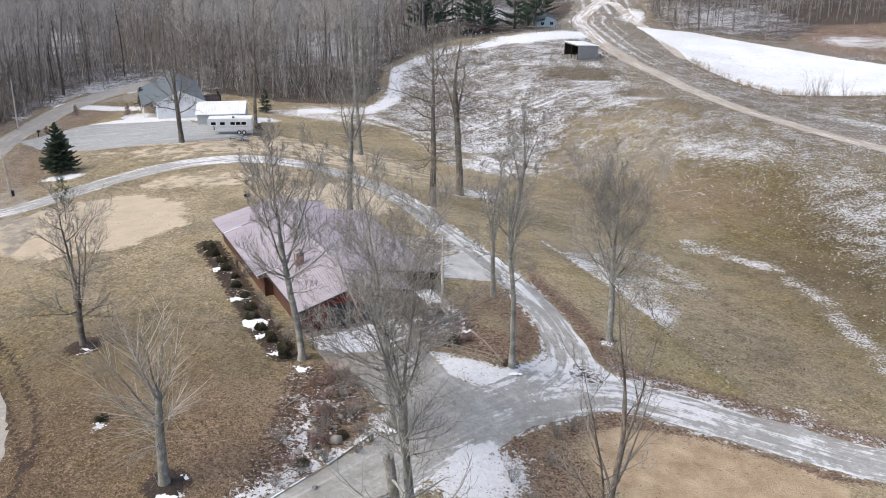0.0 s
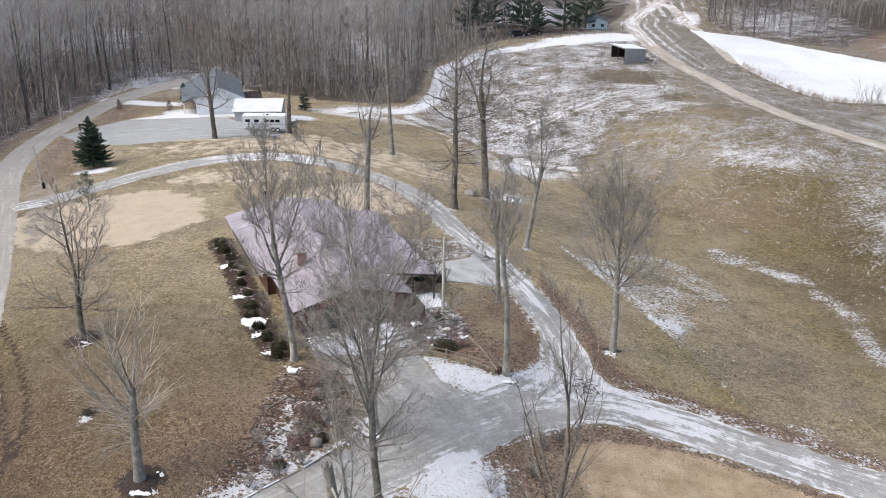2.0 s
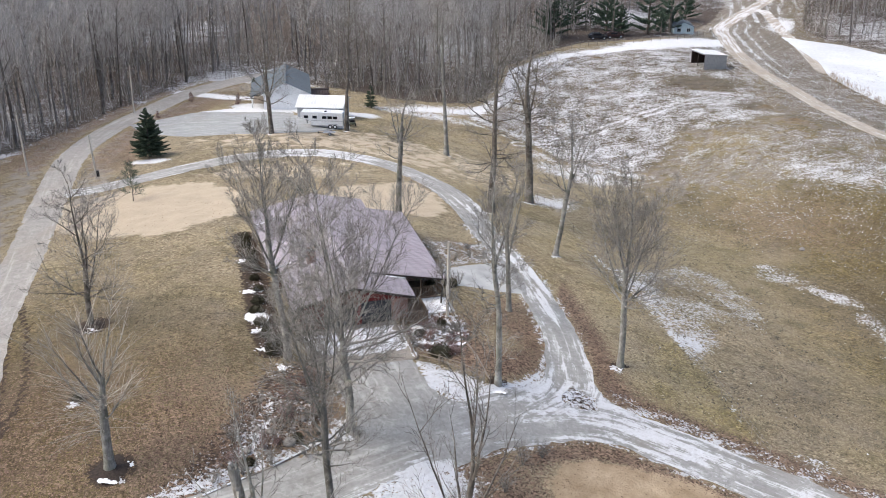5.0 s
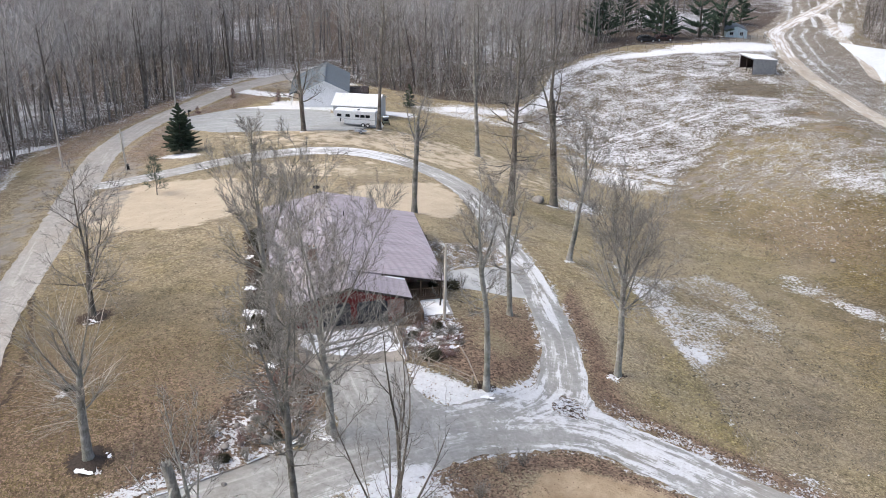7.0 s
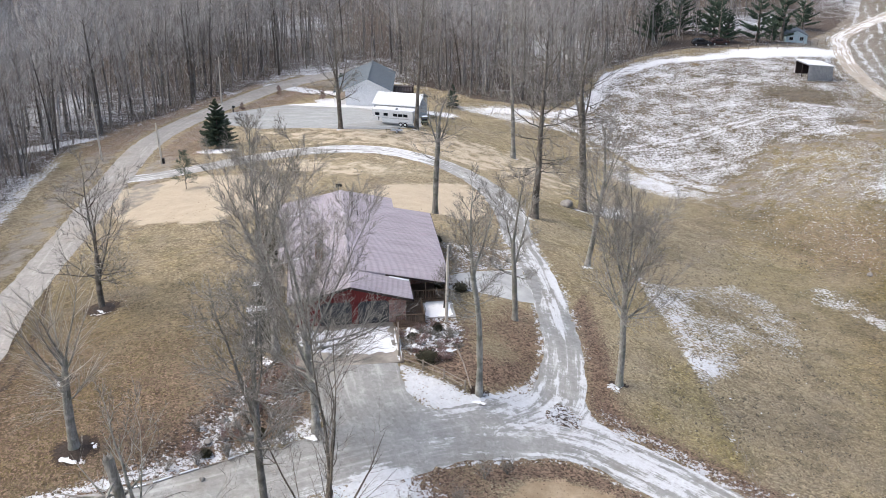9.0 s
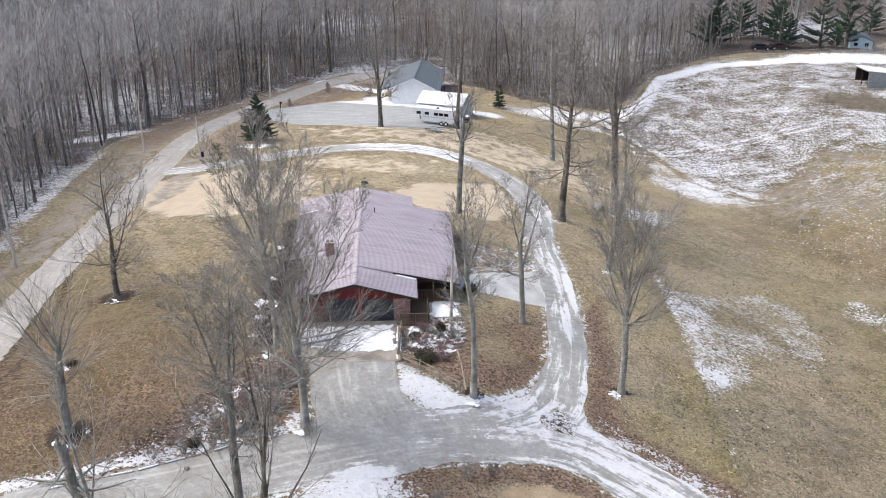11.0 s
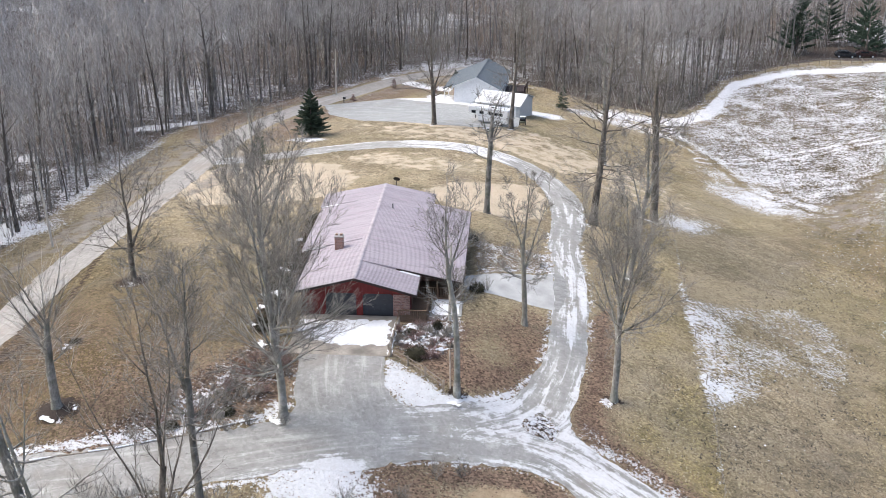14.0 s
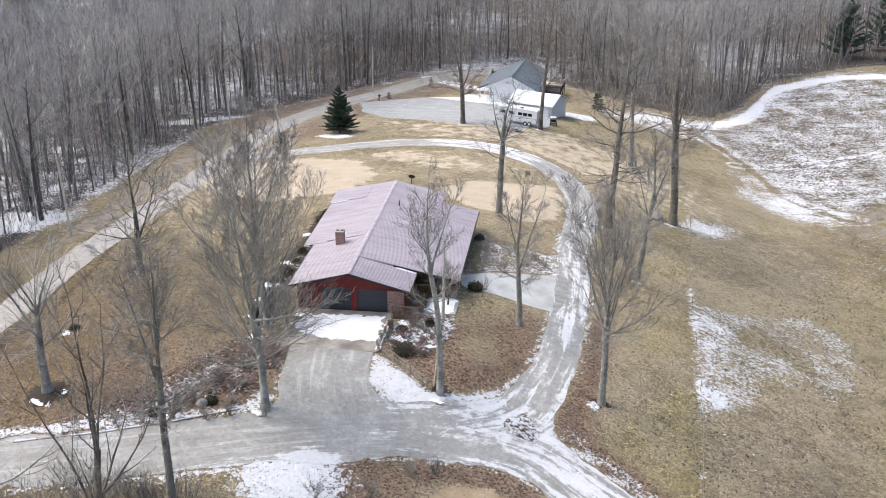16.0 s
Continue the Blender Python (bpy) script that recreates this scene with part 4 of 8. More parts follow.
sheet("damp_strip", lambda x, y: -in_outline(x, y, DAMP_EDGE), (-1, 6, 97, 108), 0.25, 0.085, DAMPSTONE, [[(-5, 98), (4, 101)]], lambda x, y, f, c: 0.1 + 0 * x, "dark damp stone between the concrete pad and the drive", "pavement", 0.25)
sheet("frozen_pond", lambda x, y: -in_outline(x, y, POND_EDGE), (42, 122, 202, 280), 1.0, 0.10, ICE, [[(50, 270), (100, 220)]], lambda x, y, f, c: 0 * x, "snow-covered frozen pond with brushy banks", "water")

# ---------------------------------------------------------------- roofs and walls in a house's own plan: x right, y back, z up


def roof_plane(parent, outline, ridge, slope, side, material, lift=0.0, name="roof_slope", thick=0.16, label=""):
    """A slab of roof over plan points (x, y), falling away from the ridge at x = 0 to the side +1 or -1."""
    fall = math.atan(slope)
    c, s = math.cos(fall), math.sin(fall)
    ax, ay, az = Vector((0, -side, 0)), Vector((side * c, 0, -s)), Vector((side * s, 0, c))
    m = Matrix.Translation((0, 0, ridge + lift)) @ Matrix((ax, ay, az)).transposed().to_4x4()
    flat = [(-side * y, abs(x) / c) for x, y in outline]
    ob = part(name, prism(flat, -thick, 0), material, parent, label)
    ob.matrix_basis = m
    return ob


def ribbed(ob, outline, slope, side, material, pitch=0.229):
    """Raised ribs down a roof plane, lying on its upper face."""
    c = math.cos(math.atan(slope))
    bm = bmesh.new()
    ys = [y for _, y in outline]
    n = int((max(ys) - min(ys)) / pitch)
    for i in range(n + 1):
        y = min(ys) + 0.08 + i * pitch
        # the run of the rib at this y: cuts with the outline
        hits = []
        for (ax, ay), (bx, by) in zip(outline, [*outline[1:], outline[0]]):
            if (ay > y) != (by > y):
                hits.append(abs(ax + (bx - ax) * (y - ay) / (by - ay)))
        if len(hits) < 2:
            continue
        lo, hi = min(hits) / c, max(hits) / c
        u = -side * y
        vs = [bm.verts.new((u + du, v, z)) for v in (lo, hi) for du, z in ((-0.038, 0.0), (-0.018, 0.024), (0.018, 0.024), (0.038, 0.0))]
        for k in range(3):
            bm.faces.new((vs[k], vs[k + 1], vs[k + 5], vs[k + 4]))
        bm.faces.new(vs[4:])
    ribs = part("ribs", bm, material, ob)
    tagged(ribs, kind="stuff")
    return ob


def wall(parent, name, outline, axis, at, thick, material, label=""):
    """An upright wall: an outline in (along, up), at x = at (axis 'x') or y = at (axis 'y')."""
    bm = prism(outline, 0, thick)
    for v in bm.verts:
        a, b, t = v.co
        v.co = (at + t, a, b) if axis == "x" else (a, at + t, b)
    return part(name, bm, material, parent, label)


def railing(parent, a, b, z, high=0.95, gap=0.16, material=None, name="railing"):
    """Posts, rails and spindles from a to b in plan."""
    material = material or DECKWOOD
    a, b = Vector((*a, z)), Vector((*b, z))
    n = max(2, int((b - a).length / gap))
    rail = part(name, rod(a + Vector((0, 0, high)), b + Vector((0, 0, high)), 0.055, sides=6), material, parent)
    part("lower_rail", rod(a + Vector((0, 0, 0.12)), b + Vector((0, 0, 0.12)), 0.035, sides=6), material, rail)
    for i in range(n + 1):
        p = a.lerp(b, i / n)
        fat = 0.05 if i in (0, n) else 0.02
        part("newel_post" if i in (0, n) else "spindle", slab(p.x - fat, p.x + fat, p.y - fat, p.y + fat, z, z + high), material, rail)
    return rail


def window(parent, axis, at, a0, a1, z0, z1, out, name="window"):
    """A framed pane standing proud of a wall face at x or y = at; out is the way it faces."""
    def box(p0, p1, q0, q1, d):
        lo, hi = sorted((at, at + out * d))
        return slab(lo, hi, p0, p1, q0, q1) if axis == "x" else slab(p0, p1, lo, hi, q0, q1)
    bm = box(a0 - 0.08, a1 + 0.08, z0 - 0.08, z0, 0.05)
    for bars in ((a0 - 0.08, a1 + 0.08, z1, z1 + 0.08), (a0 - 0.08, a0, z0, z1), (a1, a1 + 0.08, z0, z1), ((a0 + a1) / 2 - 0.025, (a0 + a1) / 2 + 0.025, z0, z1)):
        lo, hi = sorted((at, at + out * 0.05))
        slab(lo, hi, *bars, bm=bm) if axis == "x" else slab(bars[0], bars[1], lo, hi, bars[2], bars[3], bm=bm)
    w = part(name, bm, WHITE, parent)
    part("pane", box(a0, a1, z0, z1, 0.02), GLASS_DARK, w)
    return w


# ---------------------------------------------------------------- the red ranch house
def ranch_house():
    h = thing("house", pose(HOUSE[0], HOUSE[1], 0, 0, 0, HOUSE[2]), "long low red-brown ranch house with a faded plum ribbed metal roof", "house")
    top, back = 3.9, 25.5
    g_r, g_l, m_r, m_l = 0.268, 0.262, 0.212, 0.238            # falls: garage and main, right and left
    # roof
    plan = [(0, 0), (5.6, 0), (5.6, 4.9), (0, 4.9)]
    ribbed(roof_plane(h, plan, top, g_r, 1, ROOFSHEET), plan, g_r, 1, ROOFRIB_SHADED)
    plan = [(0, 4.05), (9.6, 4.05), (9.6, 22.5), (5.6, 22.5), (5.6, back), (0, back)]
    ribbed(roof_plane(h, plan, top, m_r, 1, ROOFSHEET, 0.02), plan, m_r, 1, ROOFRIB_SHADED)
    plan = [(0, 0), (-5.6, 0), (-5.6, 10.2), (0, 10.2)]
    ribbed(roof_plane(h, plan, top, g_l, -1, ROOFSHEET), plan, g_l, -1, ROOFRIB_SHADED)
    plan = [(0, 9.6), (-6.6, 9.6), (-6.6, back), (0, back)]
    ribbed(roof_plane(h, plan, top, m_l, -1, ROOFSHEET, 0.02), plan, m_l, -1, ROOFRIB_SHADED)
    plan = [(-2.6, 21.4), (-6.75, 21.4), (-6.75, back + 0.1), (-2.6, back + 0.1)]
    ribbed(roof_plane(h, plan, top, 0.205, -1, ROOFSHEET, -0.03), plan, 0.205, -1, ROOFRIB_SHADED)
    cap = bmesh.new()
    for a, b in ((0, 4.0), (4.0, 9.6), (9.6, back)):
        for side in (-1, 1):
            vs = [cap.verts.new((0, y, top + 0.065)) for y in (a, b)] + [cap.verts.new((side * 0.19, y, top + 0.02)) for y in (b, a)]
            cap.faces.new(vs if side < 0 else vs[::-1])
    part("ridge_cap", cap, RIDGECAP, h, "pale worn ridge cap")
    # fascia boards and white step flashing
    def edge(p, q, drop=0.22, mat=TRIM_DARK, name="fascia"):
        p, q = Vector(p), Vector(q)
        d = (q - p).normalized().cross(Vector((0, 0, 1))).normalized() * 0.03
        bm = bmesh.new()
        ring = [bm.verts.new(v + o) for v in (p, q) for o in (d, -d, -d - Vector((0, 0, drop)), d - Vector((0, 0, drop)))]
        for i in range(4):
            j = (i + 1) % 4
            bm.faces.new((ring[i], ring[j], ring[4 + j], ring[4 + i]))
        bm.faces.new(ring[:4]); bm.faces.new(ring[4:][::-1])
        return part(name, bm, mat, h)
    rz = lambda v, s, o=0.0: top + o - abs(v) * s - 0.01
    edge((0, -0.03, top), (5.6, -0.03, rz(5.6, g_r)))
    edge((0, -0.03, top), (-5.6, -0.03, rz(5.6, g_l)))
    edge((5.63, 0, rz(5.6, g_r)), (5.63, 4.05, rz(5.6, g_r)))
    edge((-5.63, 0, rz(5.6, g_l)), (-5.63, 9.6, rz(5.6, g_l)))
    edge((9.63, 4.05, rz(9.6, m_r)), (9.63, 22.5, rz(9.6, m_r)))
    edge((-6.63, 9.6, rz(6.6, m_l)), (-6.63, back, rz(6.6, m_l)))
    edge((3.4, 4.02, rz(3.4, m_r, 0.0)), (9.6, 4.02, rz(9.6, m_r)), 0.16)
    edge((3.9, 4.0, rz(3.9, g_r) + 0.12), (5.6, 4.0, rz(5.6, g_r) + 0.13), 0.11, WHITE, "flashing")
    edge((-4.2, 9.56, rz(4.2, g_l) + 0.12), (-6.6, 9.56, rz(6.6, m_l) + 0.0), 0.12, WHITE, "flashing")
    edge((0, back + 0.03, top), (5.6, back + 0.03, rz(5.6, m_r)))
    edge((0, back + 0.03, top), (-6.6, back + 0.03, rz(6.6, m_l)))
    snowline = part("snow_strip", slab(-6.6, -4.6, 21.25, 21.42, 0, 0.05), SNOWMAT, h, "thin line of snow caught on the roof")
    for v in snowline.data.vertices:
        v.co.z += top - abs(v.co.x) * 0.225
    step = part("snow_strip", slab(3.7, 5.55, 3.78, 3.98, 0, 0.05, 0.015), SNOWMAT, h, "thin line of snow caught on the roof")
    for v in step.data.vertices:
        v.co.z += top + 0.03 - abs(v.co.x) * g_r
    # walls of the garage end
    under = lambda v, s: top - abs(v) * s - 0.17
    y0 = 0.55
    wall(h, "gable_wall", [(-4.95, under(4.95, g_l)), (-4.95, 2.16), (4.95, 2.16), (4.95, under(4.95, g_r)), (0, top - 0.17)], "y", y0, 0.16, SIDING_RED, "dark red boarded gable")
    wall(h, "front_wall", [(-4.95, -0.1), (-2.72, -0.1), (-2.72, 2.16), (-4.95, 2.16)], "y", y0, 0.16, SIDING_RED)
    wall(h, "door_pier", [(0.08, -0.1), (0.66, -0.1), (0.66, 2.16), (0.08, 2.16)], "y", y0 - 0.02, 0.2, SIDING_RED, "red pier between the garage doors")
    wall(h, "brick_panel", [(3.44, -0.1), (4.95, -0.1), (4.95, 2.16), (3.44, 2.16)], "y", y0 - 0.05, 0.22, BRICK, "mottled red brick panel")
    for a, b in ((-2.72, 0.08), (0.66, 3.44)):
        door = part("garage_door", slab(a, b, y0 + 0.10, y0 + 0.15, 0.0, 2.16), DOOR_GREY, h, "charcoal sectional garage door")
        for i in range(4):
            part("door_section", slab(a + 0.03, b - 0.03, y0 + 0.075, y0 + 0.10, 0.02 + i * 0.53, 0.52 + i * 0.53, 0.012), DOOR_GREY, door)
        for x, way in ((a, 1), (b, -1)):
            part("corner_brace", prism([(x, 0), (x + way * 0.26, 0), (x, 0.26)], 0, 0.05), SIDING_RED, door).matrix_basis = Matrix.Translation((0, y0 + 0.07, 2.16)) @ Matrix.Rotation(radians(-90), 4, "X")
        part("sill", slab(a, b, y0 - 0.05, y0 + 0.1, -0.02, 0.035), RUBBER, door)
    wall(h, "garage_side_wall", [(0.71, -0.1), (9.7, -0.1), (9.7, under(4.95, g_l)), (0.71, under(4.95, g_l))], "x", -4.95, 0.16, SIDING_BROWN)
    wall(h, "garage_right_wall", [(0.71, -0.1), (8.0, -0.1), (8.0, under(4.95, g_r)), (0.71, under(4.95, g_r))], "x", 4.79, 0.16, SIDING_RED)
    part("house_door", slab(4.95, 5.0, 2.0, 2.92, 0.25, 2.28, 0.01), DECKWOOD, h, "brown wooden side door")
    # main body
    wall(h, "side_wall", [(9.7, -0.4), (25.1, -0.4), (25.1, under(5.7, m_l)), (9.7, under(5.7, m_l))], "x", -5.75, 0.16, SIDING_BROWN)
    wall(h, "step_wall", [(-5.75, -0.3), (-4.95, -0.3), (-4.95, under(4.95, m_l)), (-5.75, under(5.75, m_l))], "y", 9.7, 0.16, SIDING_BROWN)
    wall(h, "porch_back_wall", [(4.95, -0.2), (7.4, -0.2), (7.4, under(7.4, m_r)), (4.95, under(4.95, m_r))], "y", 8.0, 0.16, BRICK, "brick wall at the back of the porch")
    wall(h, "side_wall", [(8.16, -0.6), (22.1, -0.6), (22.1, under(7.4, m_r)), (8.16, under(7.4, m_r))], "x", 7.24, 0.16, SIDING_BROWN)
    wall(h, "rear_wall", [(-5.75, -0.6), (5.3, -0.6), (5.3, under(5.3, m_r)), (0, top - 0.17), (-5.75, under(5.75, m_l))], "y", 25.1, 0.16, SIDING_BROWN)
    wall(h, "rear_wall", [(5.3, -0.6), (7.4, -0.6), (7.4, under(7.4, m_r)), (5.3, under(5.3, m_r))], "y", 22.1, 0.16, SIDING_BROWN)
    for a in (12.0, 16.5, 21.0):
        window(h, "x", -5.75, a, a + 1.5, 0.9, 2.0, -1)
    for a in (10.5, 15.0, 19.0):
        window(h, "x", 7.4, a, a + 1.4, 0.8, 1.85, 1)
    window(h, "y", 8.0, 5.6, 6.9, 0.9, 1.95, -1)
    # covered porch, posts and the small front deck
    deck = part("porch_floor", slab(4.97, 9.35, 4.3, 7.98, 0.0, 0.16), DECKWOOD, h, "brown boarded porch floor")
    for i in range(24):
        part("deck_board", slab(4.98 + i * 0.182, 4.98 + i * 0.182 + 0.165, 4.28, 7.97, 0.162, 0.185), DECKWOOD, deck)
    for y in (4.4, 7.8):
        part("porch_post", slab(9.2, 9.34, y, y + 0.14, -1.2, rz(9.27, m_r) - 0.17, 0.01), WEATHERED, h, "pale wooden porch post")
    part("porch_post", slab(7.1, 7.22, 4.36, 4.48, -0.4, rz(7.1, m_r) - 0.17, 0.01), DECKWOOD, h)
    railing(h, (5.2, 4.4), (9.2, 4.4), 0.18)
    railing(h, (9.27, 4.5), (9.27, 7.8), 0.18)
    part("deck_skirt", slab(5.0, 9.3, 4.32, 4.36, -0.9, 0.0), DECKWOOD, h)
    small = part("front_deck", slab(4.0, 6.6, -0.5, 4.2, 0.0, 0.12), DECKWOOD, h, "small brown timber deck")
    for i in range(14):
        part("deck_board", slab(4.0 + i * 0.186, 4.0 + i * 0.186 + 0.168, -0.52, 4.2, 0.122, 0.145), DECKWOOD, small)
    part("deck_skirt", slab(4.0, 6.6, -0.56, -0.52, -0.55, 0.1), DECKWOOD, h)
    railing(h, (4.05, -0.45), (6.55, -0.45), 0.145)
    railing(h, (6.55, -0.45), (6.55, 2.6), 0.145)
    # chimney and vent pipe
    z = top - 2.6 * g_l
    chim = part("chimney", slab(-3.0, -2.2, 8.05, 8.75, z - 0.5, z + 1.25), BRICK, h, "red-brown brick chimney")
    part("chimney_cap", slab(-3.06, -2.14, 7.99, 8.81, z + 1.25, z + 1.36, 0.02), CONCRETE, chim)
    for x in (-2.82, -2.38):
        part("flue", slab(x - 0.13, x + 0.13, 8.26, 8.54, z + 1.36, z + 1.5, 0.02), plain("clay_flue", (0.30, 0.2, 0.15)), chim)
    part("chimney_flashing", slab(-3.05, -2.15, 8.0, 8.8, z - 0.22, z - 0.10), GALV, chim)
    part("vent_pipe", rod((1.5, 18.5, top - 0.55), (1.5, 18.5, top + 0.25), 0.05), BLACK, h)
    return h


ranch_house()

# forecourt slab with its melting snow, and the snowed-in terrace by the porch
hm = pose(HOUSE[0], HOUSE[1], 0, 0, 0, HOUSE[2])
apron = part("forecourt", slab(-4.95, 3.75, -7.0, 0.5, -0.3, -0.022), WETSLAB)
apron.matrix_basis = hm
tagged(apron, "concrete forecourt with damp stains before the garage doors", "pavement", kind="structure")


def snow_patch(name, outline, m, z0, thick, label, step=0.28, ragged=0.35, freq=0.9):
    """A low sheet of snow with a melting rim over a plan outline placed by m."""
    xs, ys = [p[0] for p in outline], [p[1] for p in outline]
    gx, gy = np.meshgrid(np.arange(min(xs) - 0.6, max(xs) + 0.6, step), np.arange(min(ys) - 0.6, max(ys) + 0.6, step), indexing="ij")
    f = in_outline(gx, gy, outline)
    f = f + ragged * np.array([noise.noise((a * freq, b * freq, z0 + 5)) + 0.6 * noise.noise((a * freq * 3, b * freq * 3, 1)) for a, b in zip(gx.ravel(), gy.ravel())]).reshape(gx.shape)
    keep = f > 0
    cell = (keep[:-1, :-1].astype(int) + keep[1:, :-1] + keep[:-1, 1:] + keep[1:, 1:]) >= 2
    used = np.zeros(gx.shape, bool)
    used[:-1, :-1] |= cell; used[1:, :-1] |= cell; used[:-1, 1:] |= cell; used[1:, 1:] |= cell
    index = np.cumsum(used).reshape(used.shape) - 1
    z = z0 + thick * smooth01(f / 0.7) - 0.02 * (f <= 0)
    ob = linked(name, np.stack([gx[used], gy[used], z[used]], 1), [(index[i, j], index[i + 1, j], index[i + 1, j + 1], index[i, j + 1]) for i, j in zip(*np.nonzero(cell))], SNOWMAT, smooth=True)
    ob.matrix_basis = m
    return tagged(ob, label, "snow", kind="stuff")


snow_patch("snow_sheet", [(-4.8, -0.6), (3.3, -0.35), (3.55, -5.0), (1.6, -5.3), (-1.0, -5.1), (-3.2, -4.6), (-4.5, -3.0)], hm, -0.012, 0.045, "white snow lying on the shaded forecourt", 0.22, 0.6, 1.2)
kerb = part("kerb_timber", slab(3.78, 3.95, -7.1, -0.62, -0.3, 0.12, 0.02), WEATHERED)
kerb.matrix_basis = hm
tagged(kerb, "weathered timber kerb beside the forecourt", "timber", "garden timbers")
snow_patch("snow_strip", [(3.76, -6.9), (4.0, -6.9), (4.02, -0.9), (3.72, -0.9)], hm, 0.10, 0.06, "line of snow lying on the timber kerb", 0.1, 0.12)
terrace = part("terrace", slab(6.75, 9.6, 0.9, 4.1, -0.6, -0.02, 0.02), CONCRETE)
terrace.matrix_basis = hm
tagged(terrace, "small concrete terrace beside the porch steps", "pavement", kind="structure")
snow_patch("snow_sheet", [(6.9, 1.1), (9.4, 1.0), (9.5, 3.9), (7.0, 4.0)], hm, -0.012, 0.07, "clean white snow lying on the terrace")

# ---------------------------------------------------------------- the white house and outbuilding by the woods
def white_house():
    x, y = -50.9, 182.4
    g = ground_z(-54, 189)
    h = thing("house", pose(x, y, g, 0, 0, 20), "white single-storey house with slate-grey shingle roof by the woods", "house")
    top, back, sl = 5.6, 15.5, 0.50
    roof_plane(h, [(0, -0.4), (4.6, -0.4), (4.6, back), (0, back)], top, sl, 1, SHINGLE_GREY, thick=0.2)
    roof_plane(h, [(0, -0.4), (-4.6, -0.4), (-4.6, 2.0), (-6.7, 2.0), (-6.7, back), (0, back)], top, 0.44, -1, SHINGLE_GREY, thick=0.2)
    part("ridge_cap", slab(-0.16, 0.16, -0.4, back, top - 0.02, top + 0.05, 0.02), SHINGLE_GREY, h)
    wall(h, "gable_wall", [(-4.2, -0.5), (4.2, -0.5), (4.2, top - 4.2 * sl - 0.2), (0, top - 0.2), (-4.2, top - 4.2 * 0.44 - 0.2)], "y", 0, 0.2, WHITE, "white clapboard gable end")
    wall(h, "side_wall", [(0.2, -0.8), (back - 0.4, -0.8), (back - 0.4, 3.2), (0.2, 3.2)], "x", 4.0, 0.2, WHITE)
    wall(h, "side_wall", [(0.2, -0.8), (back - 0.4, -0.8), (back - 0.4, 3.4), (0.2, 3.4)], "x", -4.2, 0.2, WHITE)
    wall(h, "rear_wall", [(-4.2, -0.8), (4.2, -0.8), (4.2, 3.2), (0, top - 0.2), (-4.2, 3.4)], "y", back - 0.6, 0.2, WHITE)
    for y0 in (2.3, 6.5, 10.5, 14.8):
        part("porch_post", slab(-6.5, -6.35, y0, y0 + 0.15, -0.6, top - 6.4 * 0.44 - 0.2), WHITE, h)
    part("porch_floor", slab(-6.6, -4.2, 2.1, back - 0.3, -0.8, 0.15), WEATHERED, h)
    for p, q in (((0, top), (4.6, top - 4.6 * sl)), ((0, top), (-4.6, top - 4.6 * 0.44))):
        bm = bmesh.new()
        vs = [bm.verts.new((a, yy, b - d)) for yy in (-0.42, -0.36) for (a, b), d in ((p, 0), (q, 0), (q, 0.26), (p, 0.26))]
        for i in range(4):
            bm.faces.new((vs[i], vs[(i + 1) % 4], vs[4 + (i + 1) % 4], vs[4 + i]))
        bm.faces.new(vs[:4]); bm.faces.new(vs[4:][::-1])
        part("barge_board", bm, WHITE, h)
    for a in (3.0, 7.0, 11.0):
        window(h, "x", 4.2, a, a + 1.2, 1.0, 2.3, 1)
    window(h, "x", -4.2, 4.0, 5.4, 1.0, 2.3, -1)
    # raised dark deck behind
    deck = part("deck", slab(4.3, 8.2, 8.0, 13.5, 0.9, 1.05), TRIM_DARK, h, "dark raised timber deck with railings")
    for px, py in ((8.1, 8.1), (8.1, 13.4), (4.5, 8.1), (8.1, 10.8)):
        part("deck_post", slab(px - 0.07, px + 0.07, py - 0.07, py + 0.07, -1.2, 0.9), TRIM_DARK, deck)
    railing(h, (8.15, 8.05), (8.15, 13.45), 1.05, 1.0, 0.3, TRIM_DARK)
    railing(h, (4.5, 8.05), (8.1, 8.05), 1.05, 1.0, 0.3, TRIM_DARK)


white_house()


